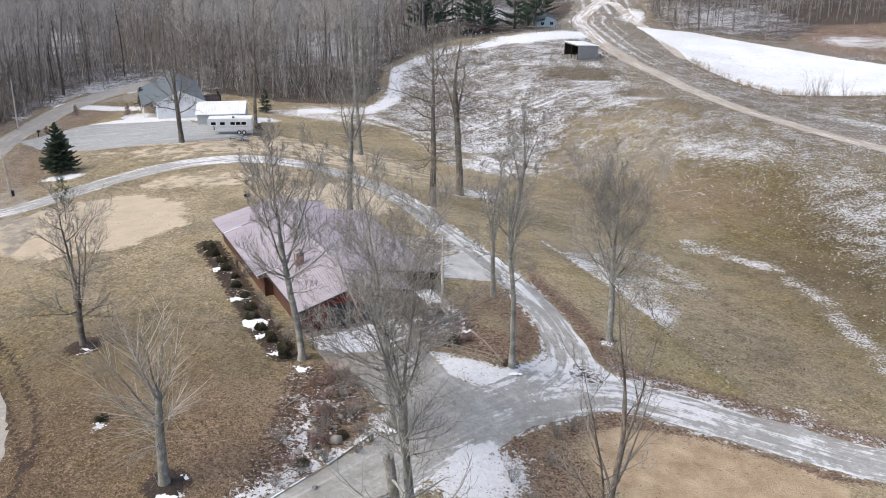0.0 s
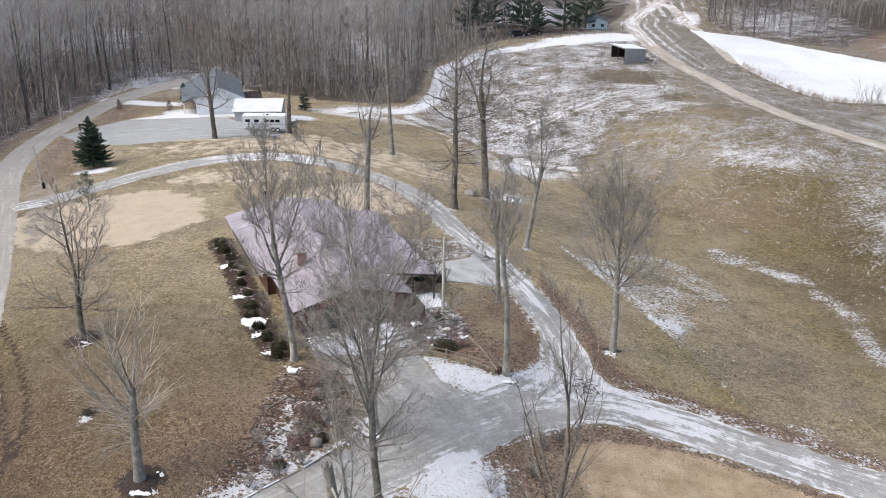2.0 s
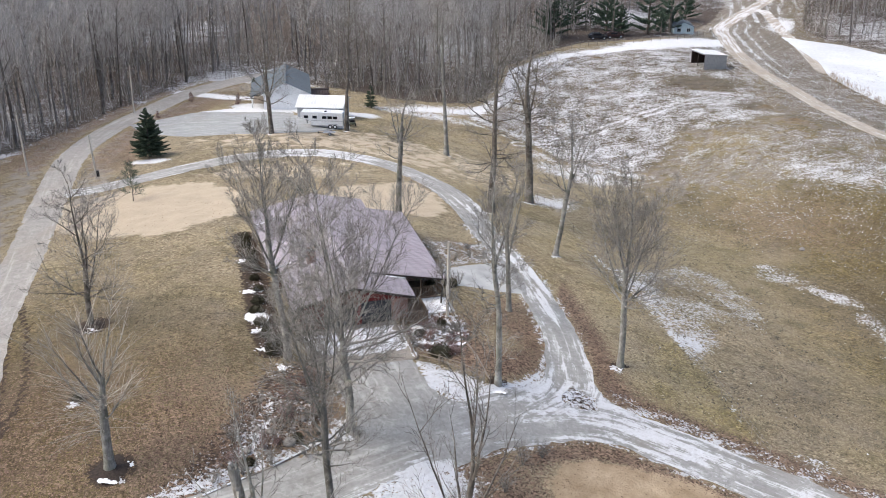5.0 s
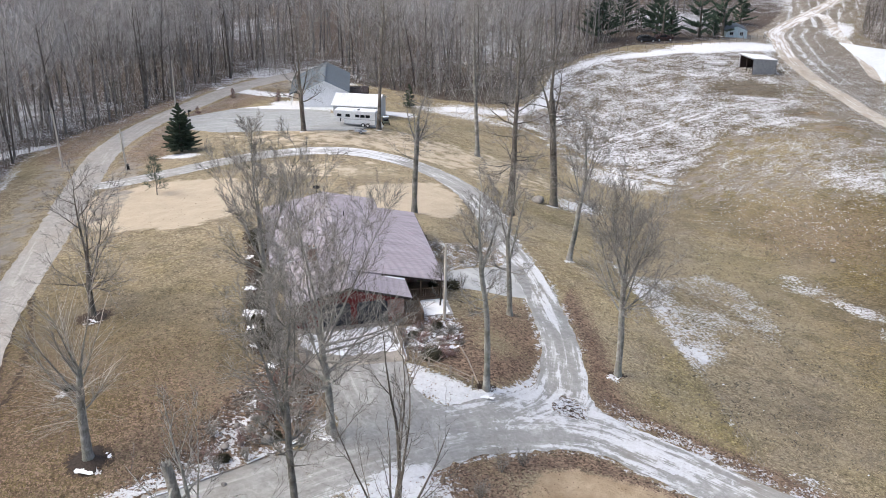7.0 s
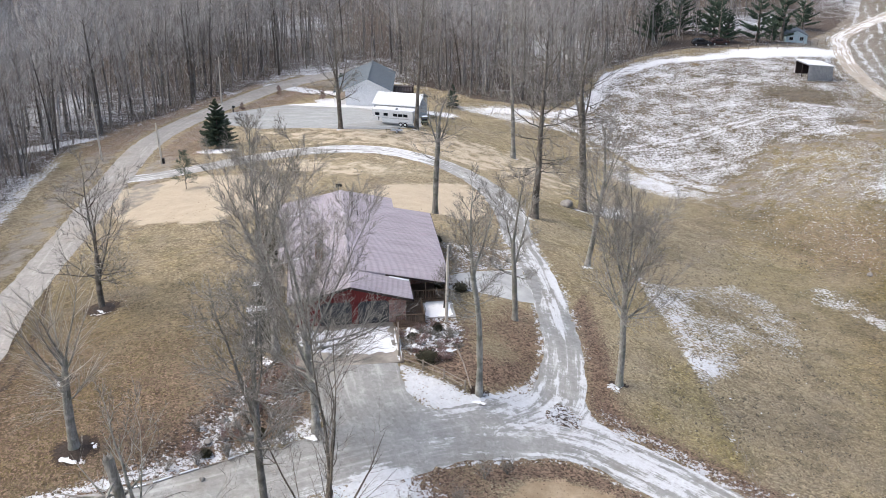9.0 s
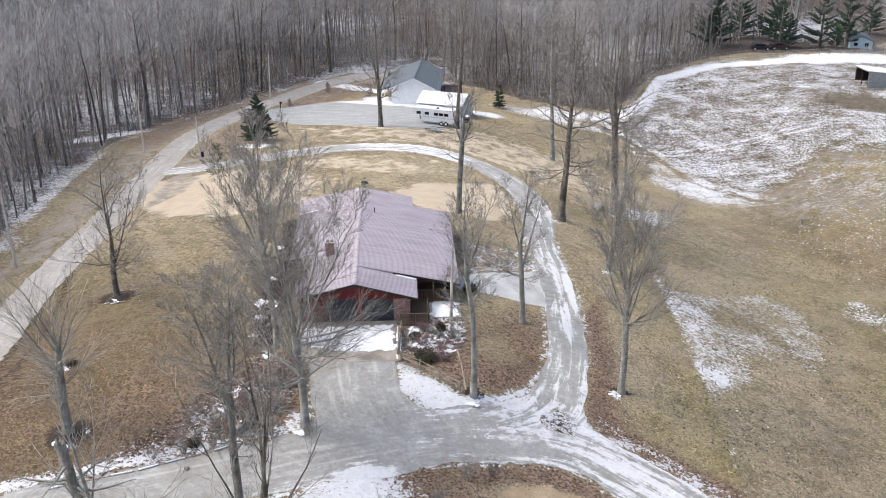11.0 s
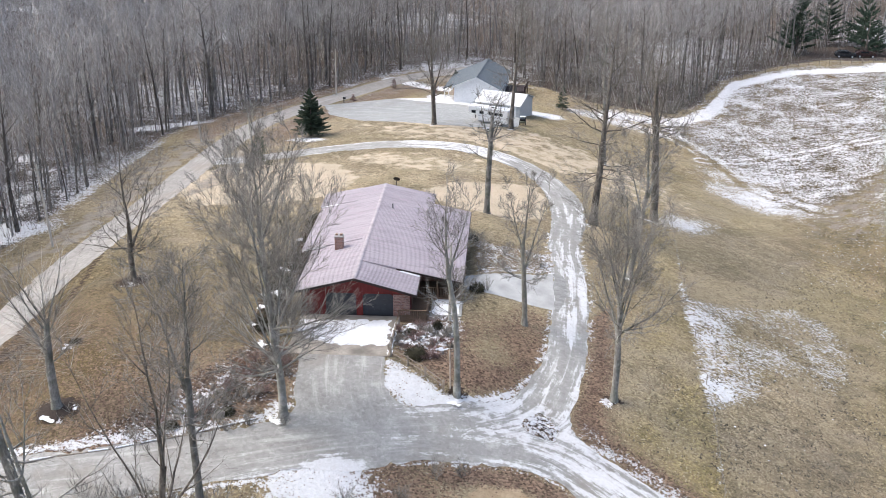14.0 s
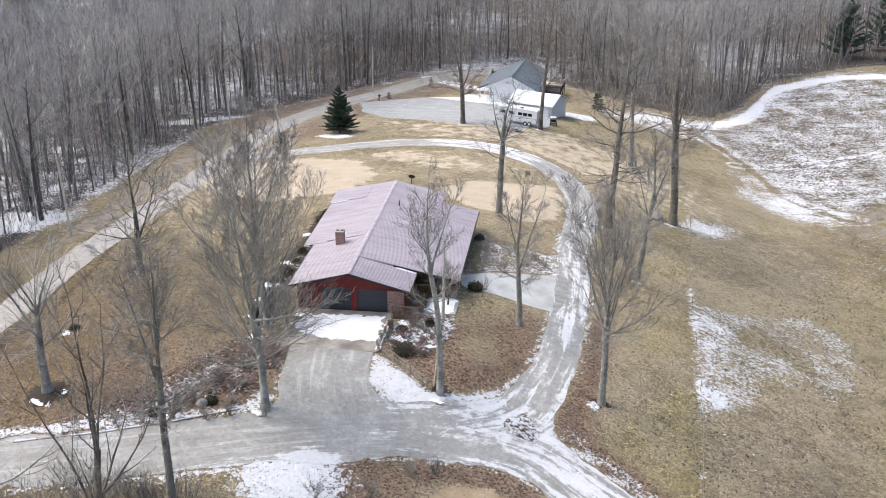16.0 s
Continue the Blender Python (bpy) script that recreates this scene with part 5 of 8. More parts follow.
def outbuilding():
    g = ground_z(-42, 176.5)
    h = thing("outbuilding", pose(-45.7, 173.4, g, 0, 0, 6), "long white outbuilding with a white metal roof", "garage")
    w, d, e, r = 8.0, 6.4, 2.5, 3.7
    # walls take the greyed siding, shade of the overhanging roof included
    for name, y, th in (("front_wall", 0, 0.15), ("rear_wall", d - 0.15, 0.15)):
        wall(h, name, [(0, -0.8), (w, -0.8), (w, e), (0, e)], "y", y, th, SIDING_SHADED)
    for x in (0, w - 0.15):
        wall(h, "end_wall", [(0.15, -0.8), (d - 0.15, -0.8), (d - 0.15, e), (d / 2, r - 0.1), (0.15, e)], "x", x, 0.15, SIDING_SHADED)
    for a, b, za, zb in ((-0.35, d / 2, e - 0.12, r), (d / 2, d + 0.35, r, e - 0.12)):
        bm = bmesh.new()
        vs = [bm.verts.new((x, y, z + t)) for t in (0, 0.09) for x, y, z in ((-0.3, a, za), (w + 0.3, a, za), (w + 0.3, b, zb), (-0.3, b, zb))]
        bm.faces.new(vs[4:]); bm.faces.new(vs[:4][::-1])
        for i in range(4):
            bm.faces.new((vs[i], vs[(i + 1) % 4], vs[4 + (i + 1) % 4], vs[4 + i]))
        slope = part("roof_slope", bm, ROOF_WHITE, h, "white painted sheet roof")
        for i in range(18):
            x = -0.2 + i * (w + 0.4) / 17
            part("roof_rib", rod((x, a, za + 0.1), (x, b, zb + 0.1), 0.025, sides=4), WHITE_METAL, slope)
    door = part("roller_door", slab(4.7, 7.4, -0.04, 0.0, 0, 2.2), plain("pale_grey_door", (0.50, 0.53, 0.56), 0.5), h, "pale grey overhead door")
    for i in range(4):
        part("door_section", slab(4.73, 7.37, -0.06, -0.04, 0.02 + i * 0.55, 0.53 + i * 0.55), WHITE_METAL, door)
    part("gutter", rod((-0.3, -0.4, e - 0.12), (w + 0.3, -0.4, e - 0.12), 0.06, sides=6), WHITE_METAL, h)


outbuilding()


def wheel(parent, x, y, z, r, w, rim=WHITE_METAL):
    t = part("tyre", rod((x, y - w / 2, z), (x, y + w / 2, z), r, sides=20), RUBBER, parent)
    part("rim", rod((x, y - w / 2 - 0.015, z), (x, y + w / 2 + 0.015, z), r * 0.55, sides=12), rim, t)
    return t


def horse_trailer():
    """A white gooseneck trailer: x along it towards the rear."""
    g = ground_z(-41.2, 163.0)
    h = thing("horse_trailer", pose(-41.2, 163.0, g + 0.02, 0, 0, 3) @ Matrix.Diagonal((0.94, 0.94, 0.94, 1)), "white gooseneck horse trailer parked on the stone yard", "trailer")
    body = bmesh.new()
    prof = [(1.9, 0.55), (7.6, 0.55), (7.6, 2.75), (7.45, 2.85), (0.15, 2.85), (0.0, 2.7), (0.0, 1.75), (1.3, 1.55), (1.9, 1.3)]
    a = [body.verts.new((x, -1.05, z)) for x, z in prof]
    b = [body.verts.new((x, 1.05, z)) for x, z in prof]
    body.faces.new(a); body.faces.new(b[::-1])
    for i in range(len(prof)):
        j = (i + 1) % len(prof)
        body.faces.new((a[i], b[i], b[j], a[j]))
    bmesh.ops.bevel(body, geom=list(body.edges), offset=0.05, segments=2, affect="EDGES")
    part("body", body, WHITE_METAL, h)
    part("belt", slab(1.9, 7.62, -1.075, -1.05, 1.35, 1.42), GALV, h)
    part("skirt", slab(1.95, 7.55, -1.07, -1.0, 0.42, 0.56), GALV, h)
    for x in (1.05, 2.6, 4.35, 5.3, 6.25):
        w = part("window", slab(x - 0.4, x + 0.4, -1.09, -1.05, 1.75, 2.25, 0.015), BLACK, h)
        part("pane", slab(x - 0.34, x + 0.34, -1.1, -1.09, 1.80, 2.2), GLASS_DARK, w)
    for x in (5.35, 6.2):
        wheel(h, x, -0.98, 0.38, 0.38, 0.24)
        wheel(h, x, 0.98, 0.38, 0.38, 0.24)
    part("mudguard", slab(4.9, 6.65, -1.13, -0.85, 0.78, 0.86, 0.03), GALV, h)
    part("coupler", rod((0.9, 0, 0.55), (0.9, 0, 1.6), 0.08), BLACK, h)
    part("jack", rod((1.7, 0.4, 0.0), (1.7, 0.4, 1.3), 0.05), GALV, h)
    part("roof_vent", slab(4.2, 4.6, -0.5, -0.1, 2.84, 3.0, 0.02), BLACK, h)
    part("roof_snow", slab(2.2, 3.6, -0.8, 0.6, 2.84, 2.90, 0.02), SNOWMAT, h)


horse_trailer()


def buggy():
    g = ground_z(-33.9, 167.8)
    h = thing("utility_buggy", pose(-33.9, 167.8, g, 0, 0, 118) @ Matrix.Diagonal((0.72, 0.72, 0.72, 1)), "small off-road buggy with a pale canopy beside the outbuilding", "vehicle")
    part("body", slab(0, 2.4, -0.7, 0.7, 0.45, 0.85, 0.08), plain("olive_plastic", (0.10, 0.11, 0.08), 0.5), h)
    part("cargo_bed", slab(1.5, 2.5, -0.7, 0.7, 0.85, 1.15, 0.03), BLACK, h)
    part("seat", slab(0.9, 1.45, -0.6, 0.6, 0.85, 1.25, 0.06), BLACK, h)
    part("canopy", slab(0.5, 1.6, -0.7, 0.7, 1.85, 1.93, 0.03), WHITE_METAL, h)
    for x, y in ((0.55, -0.65), (0.55, 0.65), (1.55, -0.65), (1.55, 0.65)):
        part("roll_bar", rod((x, y, 0.8), (x, y, 1.87), 0.03, sides=6), BLACK, h)
    for x in (0.4, 2.05):
        for y in (-0.68, 0.68):
            wheel(h, x, y, 0.31, 0.31, 0.24, BLACK)


buggy()


def small_trailer():
    g = ground_z(-35.6, 157.0)
    h = thing("flat_trailer", pose(-35.6, 157.0, g, 0, 0, 8) @ Matrix.Diagonal((0.8, 0.8, 0.8, 1)), "low empty utility trailer in front of the horse trailer", "trailer")
    part("bed", slab(0, 2.4, -0.7, 0.7, 0.42, 0.5, 0.01), GALV, h)
    for y in (-0.7, 0.7):
        part("side_rail", rod((0, y, 0.72), (2.4, y, 0.72), 0.025, sides=6), BLACK, h)
    for x in (0, 1.2, 2.4):
        for y in (-0.7, 0.7):
            part("stake", rod((x, y, 0.45), (x, y, 0.72), 0.02, sides=6), BLACK, h)
    part("tongue", rod((0, 0, 0.42), (-1.2, 0, 0.35), 0.04, sides=6), BLACK, h)
    part("tongue_jack", rod((-1.0, 0, 0.0), (-1.0, 0, 0.6), 0.03, sides=6), BLACK, h)
    for y in (-0.8, 0.8):
        wheel(h, 1.4, y, 0.29, 0.29, 0.18)


small_trailer()


# ---------------------------------------------------------------- run-in shed on the hill
def run_in_shed():
    g = ground_z(26.5, 231.5)
    h = thing("run_in_shed", pose(25.5, 229.2, g, 0, 0, 33), "grey metal run-in shed with one open end on the pasture", "shed")
    w, d, zf, zb = 5.6, 4.9, 3.3, 2.6
    # the open end is at x = 0, where the roof is highest
    front = wall(h, "side_wall", [(0.0, -0.5), (w, -0.5), (w, zb - 0.08), (0.0, zf - 0.08)], "y", 0, 0.06, GALV, "ribbed grey metal wall")
    for i in range(19):
        x = 0.1 + i * 0.3
        part("rib", rod((x, -0.01, -0.3), (x, -0.01, zf - 0.1 - (zf - zb) * x / w), 0.022, sides=4), GALV, front)
    # far walls and posts coloured dark so the open end reads as shaded
    wall(h, "side_wall", [(0.0, -0.5), (w, -0.5), (w, zb - 0.08), (0.0, zf - 0.08)], "y", d - 0.06, 0.06, TRIM_DARK, "shed side wall coloured dark for the shade inside")
    wall(h, "rear_wall", [(0.06, -0.5), (d - 0.06, -0.5), (d - 0.06, zb - 0.08), (0.06, zb - 0.08)], "x", w - 0.06, 0.06, TRIM_DARK)
    bm = bmesh.new()
    vs = [bm.verts.new((x, y, z + t)) for t in (-0.05, 0.05) for x, y, z in ((-0.35, -0.25, zf + 0.04), (w + 0.25, -0.25, zb - 0.03), (w + 0.25, d + 0.25, zb - 0.03), (-0.35, d + 0.25, zf + 0.04))]
    bm.faces.new(vs[4:]); bm.faces.new(vs[:4][::-1])
    for i in range(4):
        bm.faces.new((vs[i], vs[(i + 1) % 4], vs[4 + (i + 1) % 4], vs[4 + i]))
    part("roof", bm, WHITE_METAL, h, "pale grey sheet roof")
    part("fascia", slab(-0.38, -0.33, -0.25, d + 0.25, zf - 0.16, zf + 0.06), GALV, h)
    for y in (0.1, d / 2, d - 0.1):
        part("post", slab(0.0, 0.14, y - 0.07, y + 0.07, -0.5, zf - 0.05), TRIM_DARK, h)


run_in_shed()


# ---------------------------------------------------------------- poles, mailbox, dish
def utility_pole(x, y, high, label, lean=(0.0, 0.0), arm=True, material=None):
    g = ground_z(x, y)
    h = thing("utility_pole", pose(x, y, g - 0.2, lean[0], lean[1], 25), label, "pole")
    part("pole", rod((0, 0, 0), (0, 0, high + 0.2), 0.16, 0.10, 10), material or POLEWOOD, h)
    if arm:
        part("cross_arm", slab(-0.7, 0.7, -0.05, 0.05, high - 0.45, high - 0.33, 0.01), WEATHERED, h)
        for px in (-0.6, 0, 0.6):
            part("insulator", rod((px, 0, high - 0.33), (px, 0, high - 0.15), 0.04, 0.025), WHITE, h)
    return h


utility_pole(-52.6, 86.6, 9.8, "weathered wooden utility pole beside the road", (0, -2.5))
utility_pole(-72.0, 131.5, 9.0, "grey wooden utility pole at the wood's edge", (0, -2.0))
utility_pole(-78.5, 176, 9.0, "grey wooden utility pole at the wood's edge", (0, 1.0))
meter = utility_pole(-60.4, 130.2, 6.2, "pale pole with a black meter box beside the drive entrance", (0, -3.0), False)
part("meter_box", slab(0.1, 0.45, -0.25, 0.2, 0.35, 1.15, 0.03), BLACK, meter)
utility_pole(-1.5, 88.2, 7.5, "tall pale flagless wooden pole at the garden's edge", (0, 1.0), False)


def cable(a, b, sag, r=0.012):
    """A wire from a to b, hanging."""
    a, b = Vector(a), Vector(b)
    n, ring, vs, fs = 24, 3, [], []
    for i in range(n + 1):
        t = i / n
        p = a.lerp(b, t) - Vector((0, 0, sag * 4 * t * (1 - t)))
        for k in range(ring):
            w = 2 * math.pi * k / ring
            vs.append(p + Vector((0, math.cos(w) * r, math.sin(w) * r)))
    for i in range(n):
        for k in range(ring):
            fs.append((i * ring + k, i * ring + (k + 1) % ring, (i + 1) * ring + (k + 1) % ring, (i + 1) * ring + k))
    return tagged(linked("overhead_wire", vs, fs, BLACK), "thin grey overhead wire between utility poles", "wire", "wires along the road")


def pole_top(x, y, high):
    return Vector((x, y, ground_z(x, y) + high - 0.2))


P1, P2, P3 = pole_top(-52.9, 86.4, 9.8), pole_top(-72.2, 131.3, 9.0), pole_top(-78.4, 176, 9.0)
for off in (-0.5, 0.5):
    o = Vector((off, 0, 0))
    cable(P1 + o, P2 + o, 0.9)
    cable(P2 + o, P3 + o, 0.9)
    cable(P1 + o, P1 + o + Vector((26, -48, 3)), 0.9)
    cable(P3 + o, P3 + o + Vector((6, 38, 0)), 0.8)


def dish():
    x, y = -25.4, 116.2
    g = ground_z(x, y)
    h = thing("satellite_dish", pose(x, y, g, 0, 0, 200), "small dark satellite dish on a pole behind the house", "dish")
    part("mast", rod((0, 0, 0), (0, 0, 1.9), 0.04), BLACK, h)
    bm = bmesh.new()
    rings = []
    for i in range(5):
        r = 0.42 * i / 4
        rings.append([bm.verts.new((r * math.cos(a), -0.28 * (r * r) + 0.0, r * math.sin(a) * 0.9)) for a in (2 * math.pi * k / 18 for k in range(18))] if i else [bm.verts.new((0, 0, 0))])
    for k in range(18):
        bm.faces.new((rings[0][0], rings[1][k], rings[1][(k + 1) % 18]))
        for i in range(1, 4):
            bm.faces.new((rings[i][k], rings[i + 1][k], rings[i + 1][(k + 1) % 18], rings[i][(k + 1) % 18]))
    bmesh.ops.solidify(bm, geom=list(bm.faces), thickness=0.02)
    bowl = part("reflector", bm, BLACK, h)
    bowl.matrix_basis = pose(0, -0.05, 2.05, -35, 0, 0)
    part("feed_arm", rod((0, -0.05, 1.75), (0, -0.55, 2.05), 0.02, sides=6), BLACK, h)


dish()


def mailbox(x, y, turn):
    h = thing("mailbox", pose(x, y, ground_z(x, y), 0, 0, turn), "black mailbox on a wooden post at the roadside", "mailbox")
    part("post", slab(-0.06, 0.06, -0.06, 0.06, -0.2, 1.05), BLACK, h)
    part("arm", slab(-0.05, 0.05, -0.4, 0.3, 0.95, 1.03), BLACK, h)
    bm = slab(-0.13, 0.13, -0.5, 0.15, 1.03, 1.3, 0.06)
    part("box", bm, BLACK, h)


mailbox(-72.6, 170.4, 70)

# ---------------------------------------------------------------- bare trees


class Wood:
    """Branch tubes gathered as plain lists."""

    def __init__(self):
        self.v, self.f = [], []

    def tube(self, pts, radii, sides):
        base, n = len(self.v), len(pts)
        for i, (p, r) in enumerate(zip(pts, radii)):
            d = (pts[min(i + 1, n - 1)] - pts[max(i - 1, 0)]).normalized()
            a = d.orthogonal().normalized()
            b = d.cross(a)
            if i == n - 1 and r < 0.02:
                self.v.append(p)
                break
            for k in range(sides):
                w = 2 * math.pi * k / sides
                self.v.append(p + a * (r * math.cos(w)) + b * (r * math.sin(w)))
        for i in range(n - 1):
            tip = i == n - 2 and radii[-1] < 0.02
            for k in range(sides):
                j = (k + 1) % sides
                if tip:
                    self.f.append((base + i * sides + k, base + i * sides + j, base + (n - 1) * sides))
                else:
                    self.f.append((base + i * sides + k, base + i * sides + j, base + (i + 1) * sides + j, base + (i + 1) * sides + k))

    def spike(self, p, q, r):
        """A twig: a three-sided spike."""
        d = (q - p).normalized()
        a = d.orthogonal().normalized() * r
        b = d.cross(a)
        n = len(self.v)
        self.v += [p + a, p - a * 0.5 + b * 0.87, p - a * 0.5 - b * 0.87, q]
        self.f += [(n, n + 1, n + 3), (n + 1, n + 2, n + 3), (n + 2, n, n + 3)]

    def sliver(self, p, q, r):
        """A far twig: one thin blade."""
        a = (q - p).orthogonal().normalized() * r
        n = len(self.v)
        self.v += [p + a, p - a, q]
        self.f.append((n, n + 1, n + 2))

    def arrays(self):
        return np.array([tuple(p) for p in self.v]), self.f


def grown(rng, start, way, length, bend, lift, n):
    """Points of a branch that wanders and turns upward."""
    pts, d = [start], way.normalized()
    for _ in range(n):
        d = (d + Vector((rng.uniform(-1, 1), rng.uniform(-1, 1), rng.uniform(-1, 1))) * bend + Vector((0, 0, lift))).normalized()
        pts.append(pts[-1] + d * (length / n))
    return pts


def along(pts, t):
    x = t * (len(pts) - 1)
    i = min(int(x), len(pts) - 2)
    return pts[i].lerp(pts[i + 1], x - i), (pts[i + 1] - pts[i]).normalized()


def splay(rng, d, angle):
    a = d.orthogonal().normalized()
    a.rotate(Matrix.Rotation(rng.uniform(0, 2 * math.pi), 3, d))
    return (d * math.cos(angle) + a * math.sin(angle)).normalized()


class Habit:
    """How a tree grows: counts of branches on each limb and of twigs on each branch, upturn, crookedness, twig stoutness."""

    def __init__(self, kids=6, twigs=5, spikes=2, lift=0.10, gnarl=0.12, thin=1.0, spread=0.7):
        self.kids, self.twigs, self.spikes, self.lift, self.gnarl, self.thin, self.spread = kids, twigs, spikes, lift, gnarl, thin, spread


def limb(rng, wood, fine_wood, start, way, length, radius, habit):
    """A limb with its branches, twigs and twiglets; branches shorten towards its tip."""
    n = 8
    lp = grown(rng, start, way, length, habit.gnarl, habit.lift, n)
    wood.tube(lp, [radius * (1 - 0.88 * (j / n) ** 0.85) for j in range(n + 1)], 6)
    for s in range(habit.kids):
        t = 0.16 + 0.80 * (s + rng.random()) / habit.kids
        q, e = along(lp, t)
        w2 = splay(rng, e, habit.spread * rng.uniform(0.75, 1.2))
        l2 = length * rng.uniform(0.30, 0.50) * (1.15 - 0.65 * t) + 0.3
        r2 = max(0.014, radius * (1 - 0.8 * t) * 0.5) * habit.thin
        bp = grown(rng, q, w2, l2, habit.gnarl * 1.2, habit.lift * 1.1, 5)
        (wood if r2 > 0.03 else fine_wood).tube(bp, [r2 * (1 - 0.8 * j / 5) for j in range(6)], 4)
        for f in range(habit.twigs):
            t3 = 0.12 + 0.88 * (f + rng.random()) / habit.twigs
            q3, e3 = along(bp, t3)
            w3 = (splay(rng, e3, rng.uniform(0.4, 0.8)) + Vector((0, 0, habit.lift * 1.5))).normalized()
            l3 = l2 * rng.uniform(0.28, 0.52) * (1.1 - 0.5 * t3) + 0.15
            mid = q3 + w3 * l3 * 0.5
            end = mid + (w3 + Vector((rng.uniform(-1, 1), rng.uniform(-1, 1), rng.uniform(-0.5, 1))) * 0.25).normalized() * l3 * 0.5
            fine_wood.tube([q3, mid, end], [0.012 * habit.thin, 0.009 * habit.thin, 0.004], 3)
            for _ in range(habit.spikes):
                q4 = q3.lerp(end, rng.uniform(0.2, 0.9))
                fine_wood.spike(q4, q4 + splay(rng, w3, rng.uniform(0.3, 0.7)) * l3 * rng.uniform(0.35, 0.7), 0.008 * habit.thin)
    return lp


def bare_tree(seed, high, girth, bole=0.3, leaders=3, slant=0.2, limbs=24, reach=0.34, up=1.0, low=3, low_up=0.3, low_reach=0.3, lean=(0, 0), dead=0.0, sprout=10, wander=0.04, crown=0.0, habit=None, extra=()):
    """Trunk with limbs (one mesh of wood) and the fine branches and twigs (another).
    bole: the clear trunk; leaders: upright stems that carry the crown; reach: limb length over the height; up: how steeply
    limbs set out; low: long limbs below the crown; dead: the share of limbs broken short; crown: how round its outline is."""
    habit = habit or Habit()
    rng = random.Random(seed)
    wood, fine_wood = Wood(), Wood()
    n = 12
    top = high if leaders == 1 else high * (bole + 0.16)
    pts, d = [Vector((0, 0, -0.3))], Vector((lean[0], lean[1], 1)).normalized()
    for i in range(n):
        d = (d + Vector((rng.uniform(-1, 1), rng.uniform(-1, 1), 0)) * wander + Vector((-lean[0], -lean[1], 0)) * 0.04).normalized()
        pts.append(pts[-1] + d * (top + 0.3) / n)
    tail = 0.06 if leaders == 1 else 0.72
    wood.tube(pts, [girth * (1 + 0.5 * math.exp(-i * 1.5)) * (1 - (1 - tail) * (i / n) ** 1.15) * rng.uniform(0.94, 1.07) for i in range(n + 1)], 10)
    stems = [(pts, girth, bole)] if leaders == 1 else []
    turn = rng.uniform(0, 6.3)
    for k in range(leaders if leaders > 1 else 0):
        a = turn + k * 2.4
        lean_out = 0.04 if k == 0 else slant * rng.uniform(0.7, 1.3)
        p, _ = along(pts, 1.0 if k == 0 else rng.uniform(bole / (bole + 0.16), 0.98))
        ln = (high - p.z) * (1.0 if k == 0 else rng.uniform(0.72, 0.98))
        lg = girth * (0.66 if k == 0 else 0.5 * rng.uniform(0.8, 1.1)) / max(1, leaders - 1) ** 0.25
        lp = grown(rng, p, Vector((math.cos(a) * lean_out, math.sin(a) * lean_out, 1)), ln, 0.055 + 0.25 * habit.gnarl, 0.03, 10)
        wood.tube(lp, [lg * (1 - 0.93 * (j / 10) ** 0.85) for j in range(11)], 7)
        stems.append((lp, lg, 0.06))
    each = max(3, limbs // len(stems))
    for lp, lg, start in stems:
        for i in range(each):
            t = start + (0.97 - start) * (i + rng.random()) / each
            p, d = along(lp, t)
            turn += 2.4 + rng.uniform(-0.5, 0.5)
            k = min(1.0, max(0.0, (p.z / high - bole) / (1 - bole)))
            shape = (1 - crown) * (1.05 - 0.72 * k) + crown * (0.35 + 0.75 * math.sin(math.pi * min(1, 0.15 + 0.85 * k)))
            ln = high * reach * shape * rng.uniform(0.75, 1.15)
            if rng.random() < dead:
                ln *= rng.uniform(0.15, 0.4)
            way = Vector((math.cos(turn), math.sin(turn), up * (0.75 + 0.6 * k) + rng.uniform(-0.15, 0.2)))
            limb(rng, wood, fine_wood, p, way, ln, min(lg * 0.5 * (1 - 0.6 * t), 0.011 * ln + 0.02), habit)
    for i in range(low):
        t = (bole * rng.uniform(0.85, 1.15)) * high / top if leaders > 1 else bole * rng.uniform(0.75, 1.1)
        p, d = along(pts, min(0.98, t))
        turn += 2.4 + rng.uniform(-0.6, 0.6)
        ln = high * low_reach * rng.uniform(0.7, 1.15)
        limb(rng, wood, fine_wood, p, Vector((math.cos(turn), math.sin(turn), low_up + rng.uniform(-0.15, 0.2))), ln, 0.011 * ln + 0.022, habit)
    for z, a, rise, ln in extra:                             # single long limbs
        p, d = along(pts, min(0.97, z / top))
        limb(rng, wood, fine_wood, p, Vector((math.cos(a), math.sin(a), rise)), ln, 0.012 * ln + 0.02, habit)
    for _ in range(sprout):                                  # short shoots up the bole
        q, e = along(pts, rng.uniform(0.35, 1.0))
        a = rng.uniform(0, 6.3)
        l1 = high * rng.uniform(0.03, 0.09)
        sp = grown(rng, q, Vector((math.cos(a), math.sin(a), rng.uniform(0.0, 0.8))), l1, 0.2, 0.05, 3)
        fine_wood.tube(sp, [0.016, 0.012, 0.009, 0.004], 3)
        for _ in range(4):
            q2, e2 = along(sp, rng.uniform(0.2, 1.0))
            fine_wood.spike(q2, q2 + splay(rng, e2, rng.uniform(0.4, 1.0)) * l1 * rng.uniform(0.25, 0.6), 0.008)
    return wood, fine_wood


def plant(name, x, y, label, made, bark, twig, turn=0.0, category="tree", group="yard trees", sink=0.0):
    wood, fine_wood = made
    t = thing(name, pose(x, y, ground_z(x, y) - sink, 0, 0, turn), label, category, group)
    linked("trunk", *wood.arrays(), bark, t, smooth=True)
    linked("crown", *fine_wood.arrays(), twig, t)
    return t


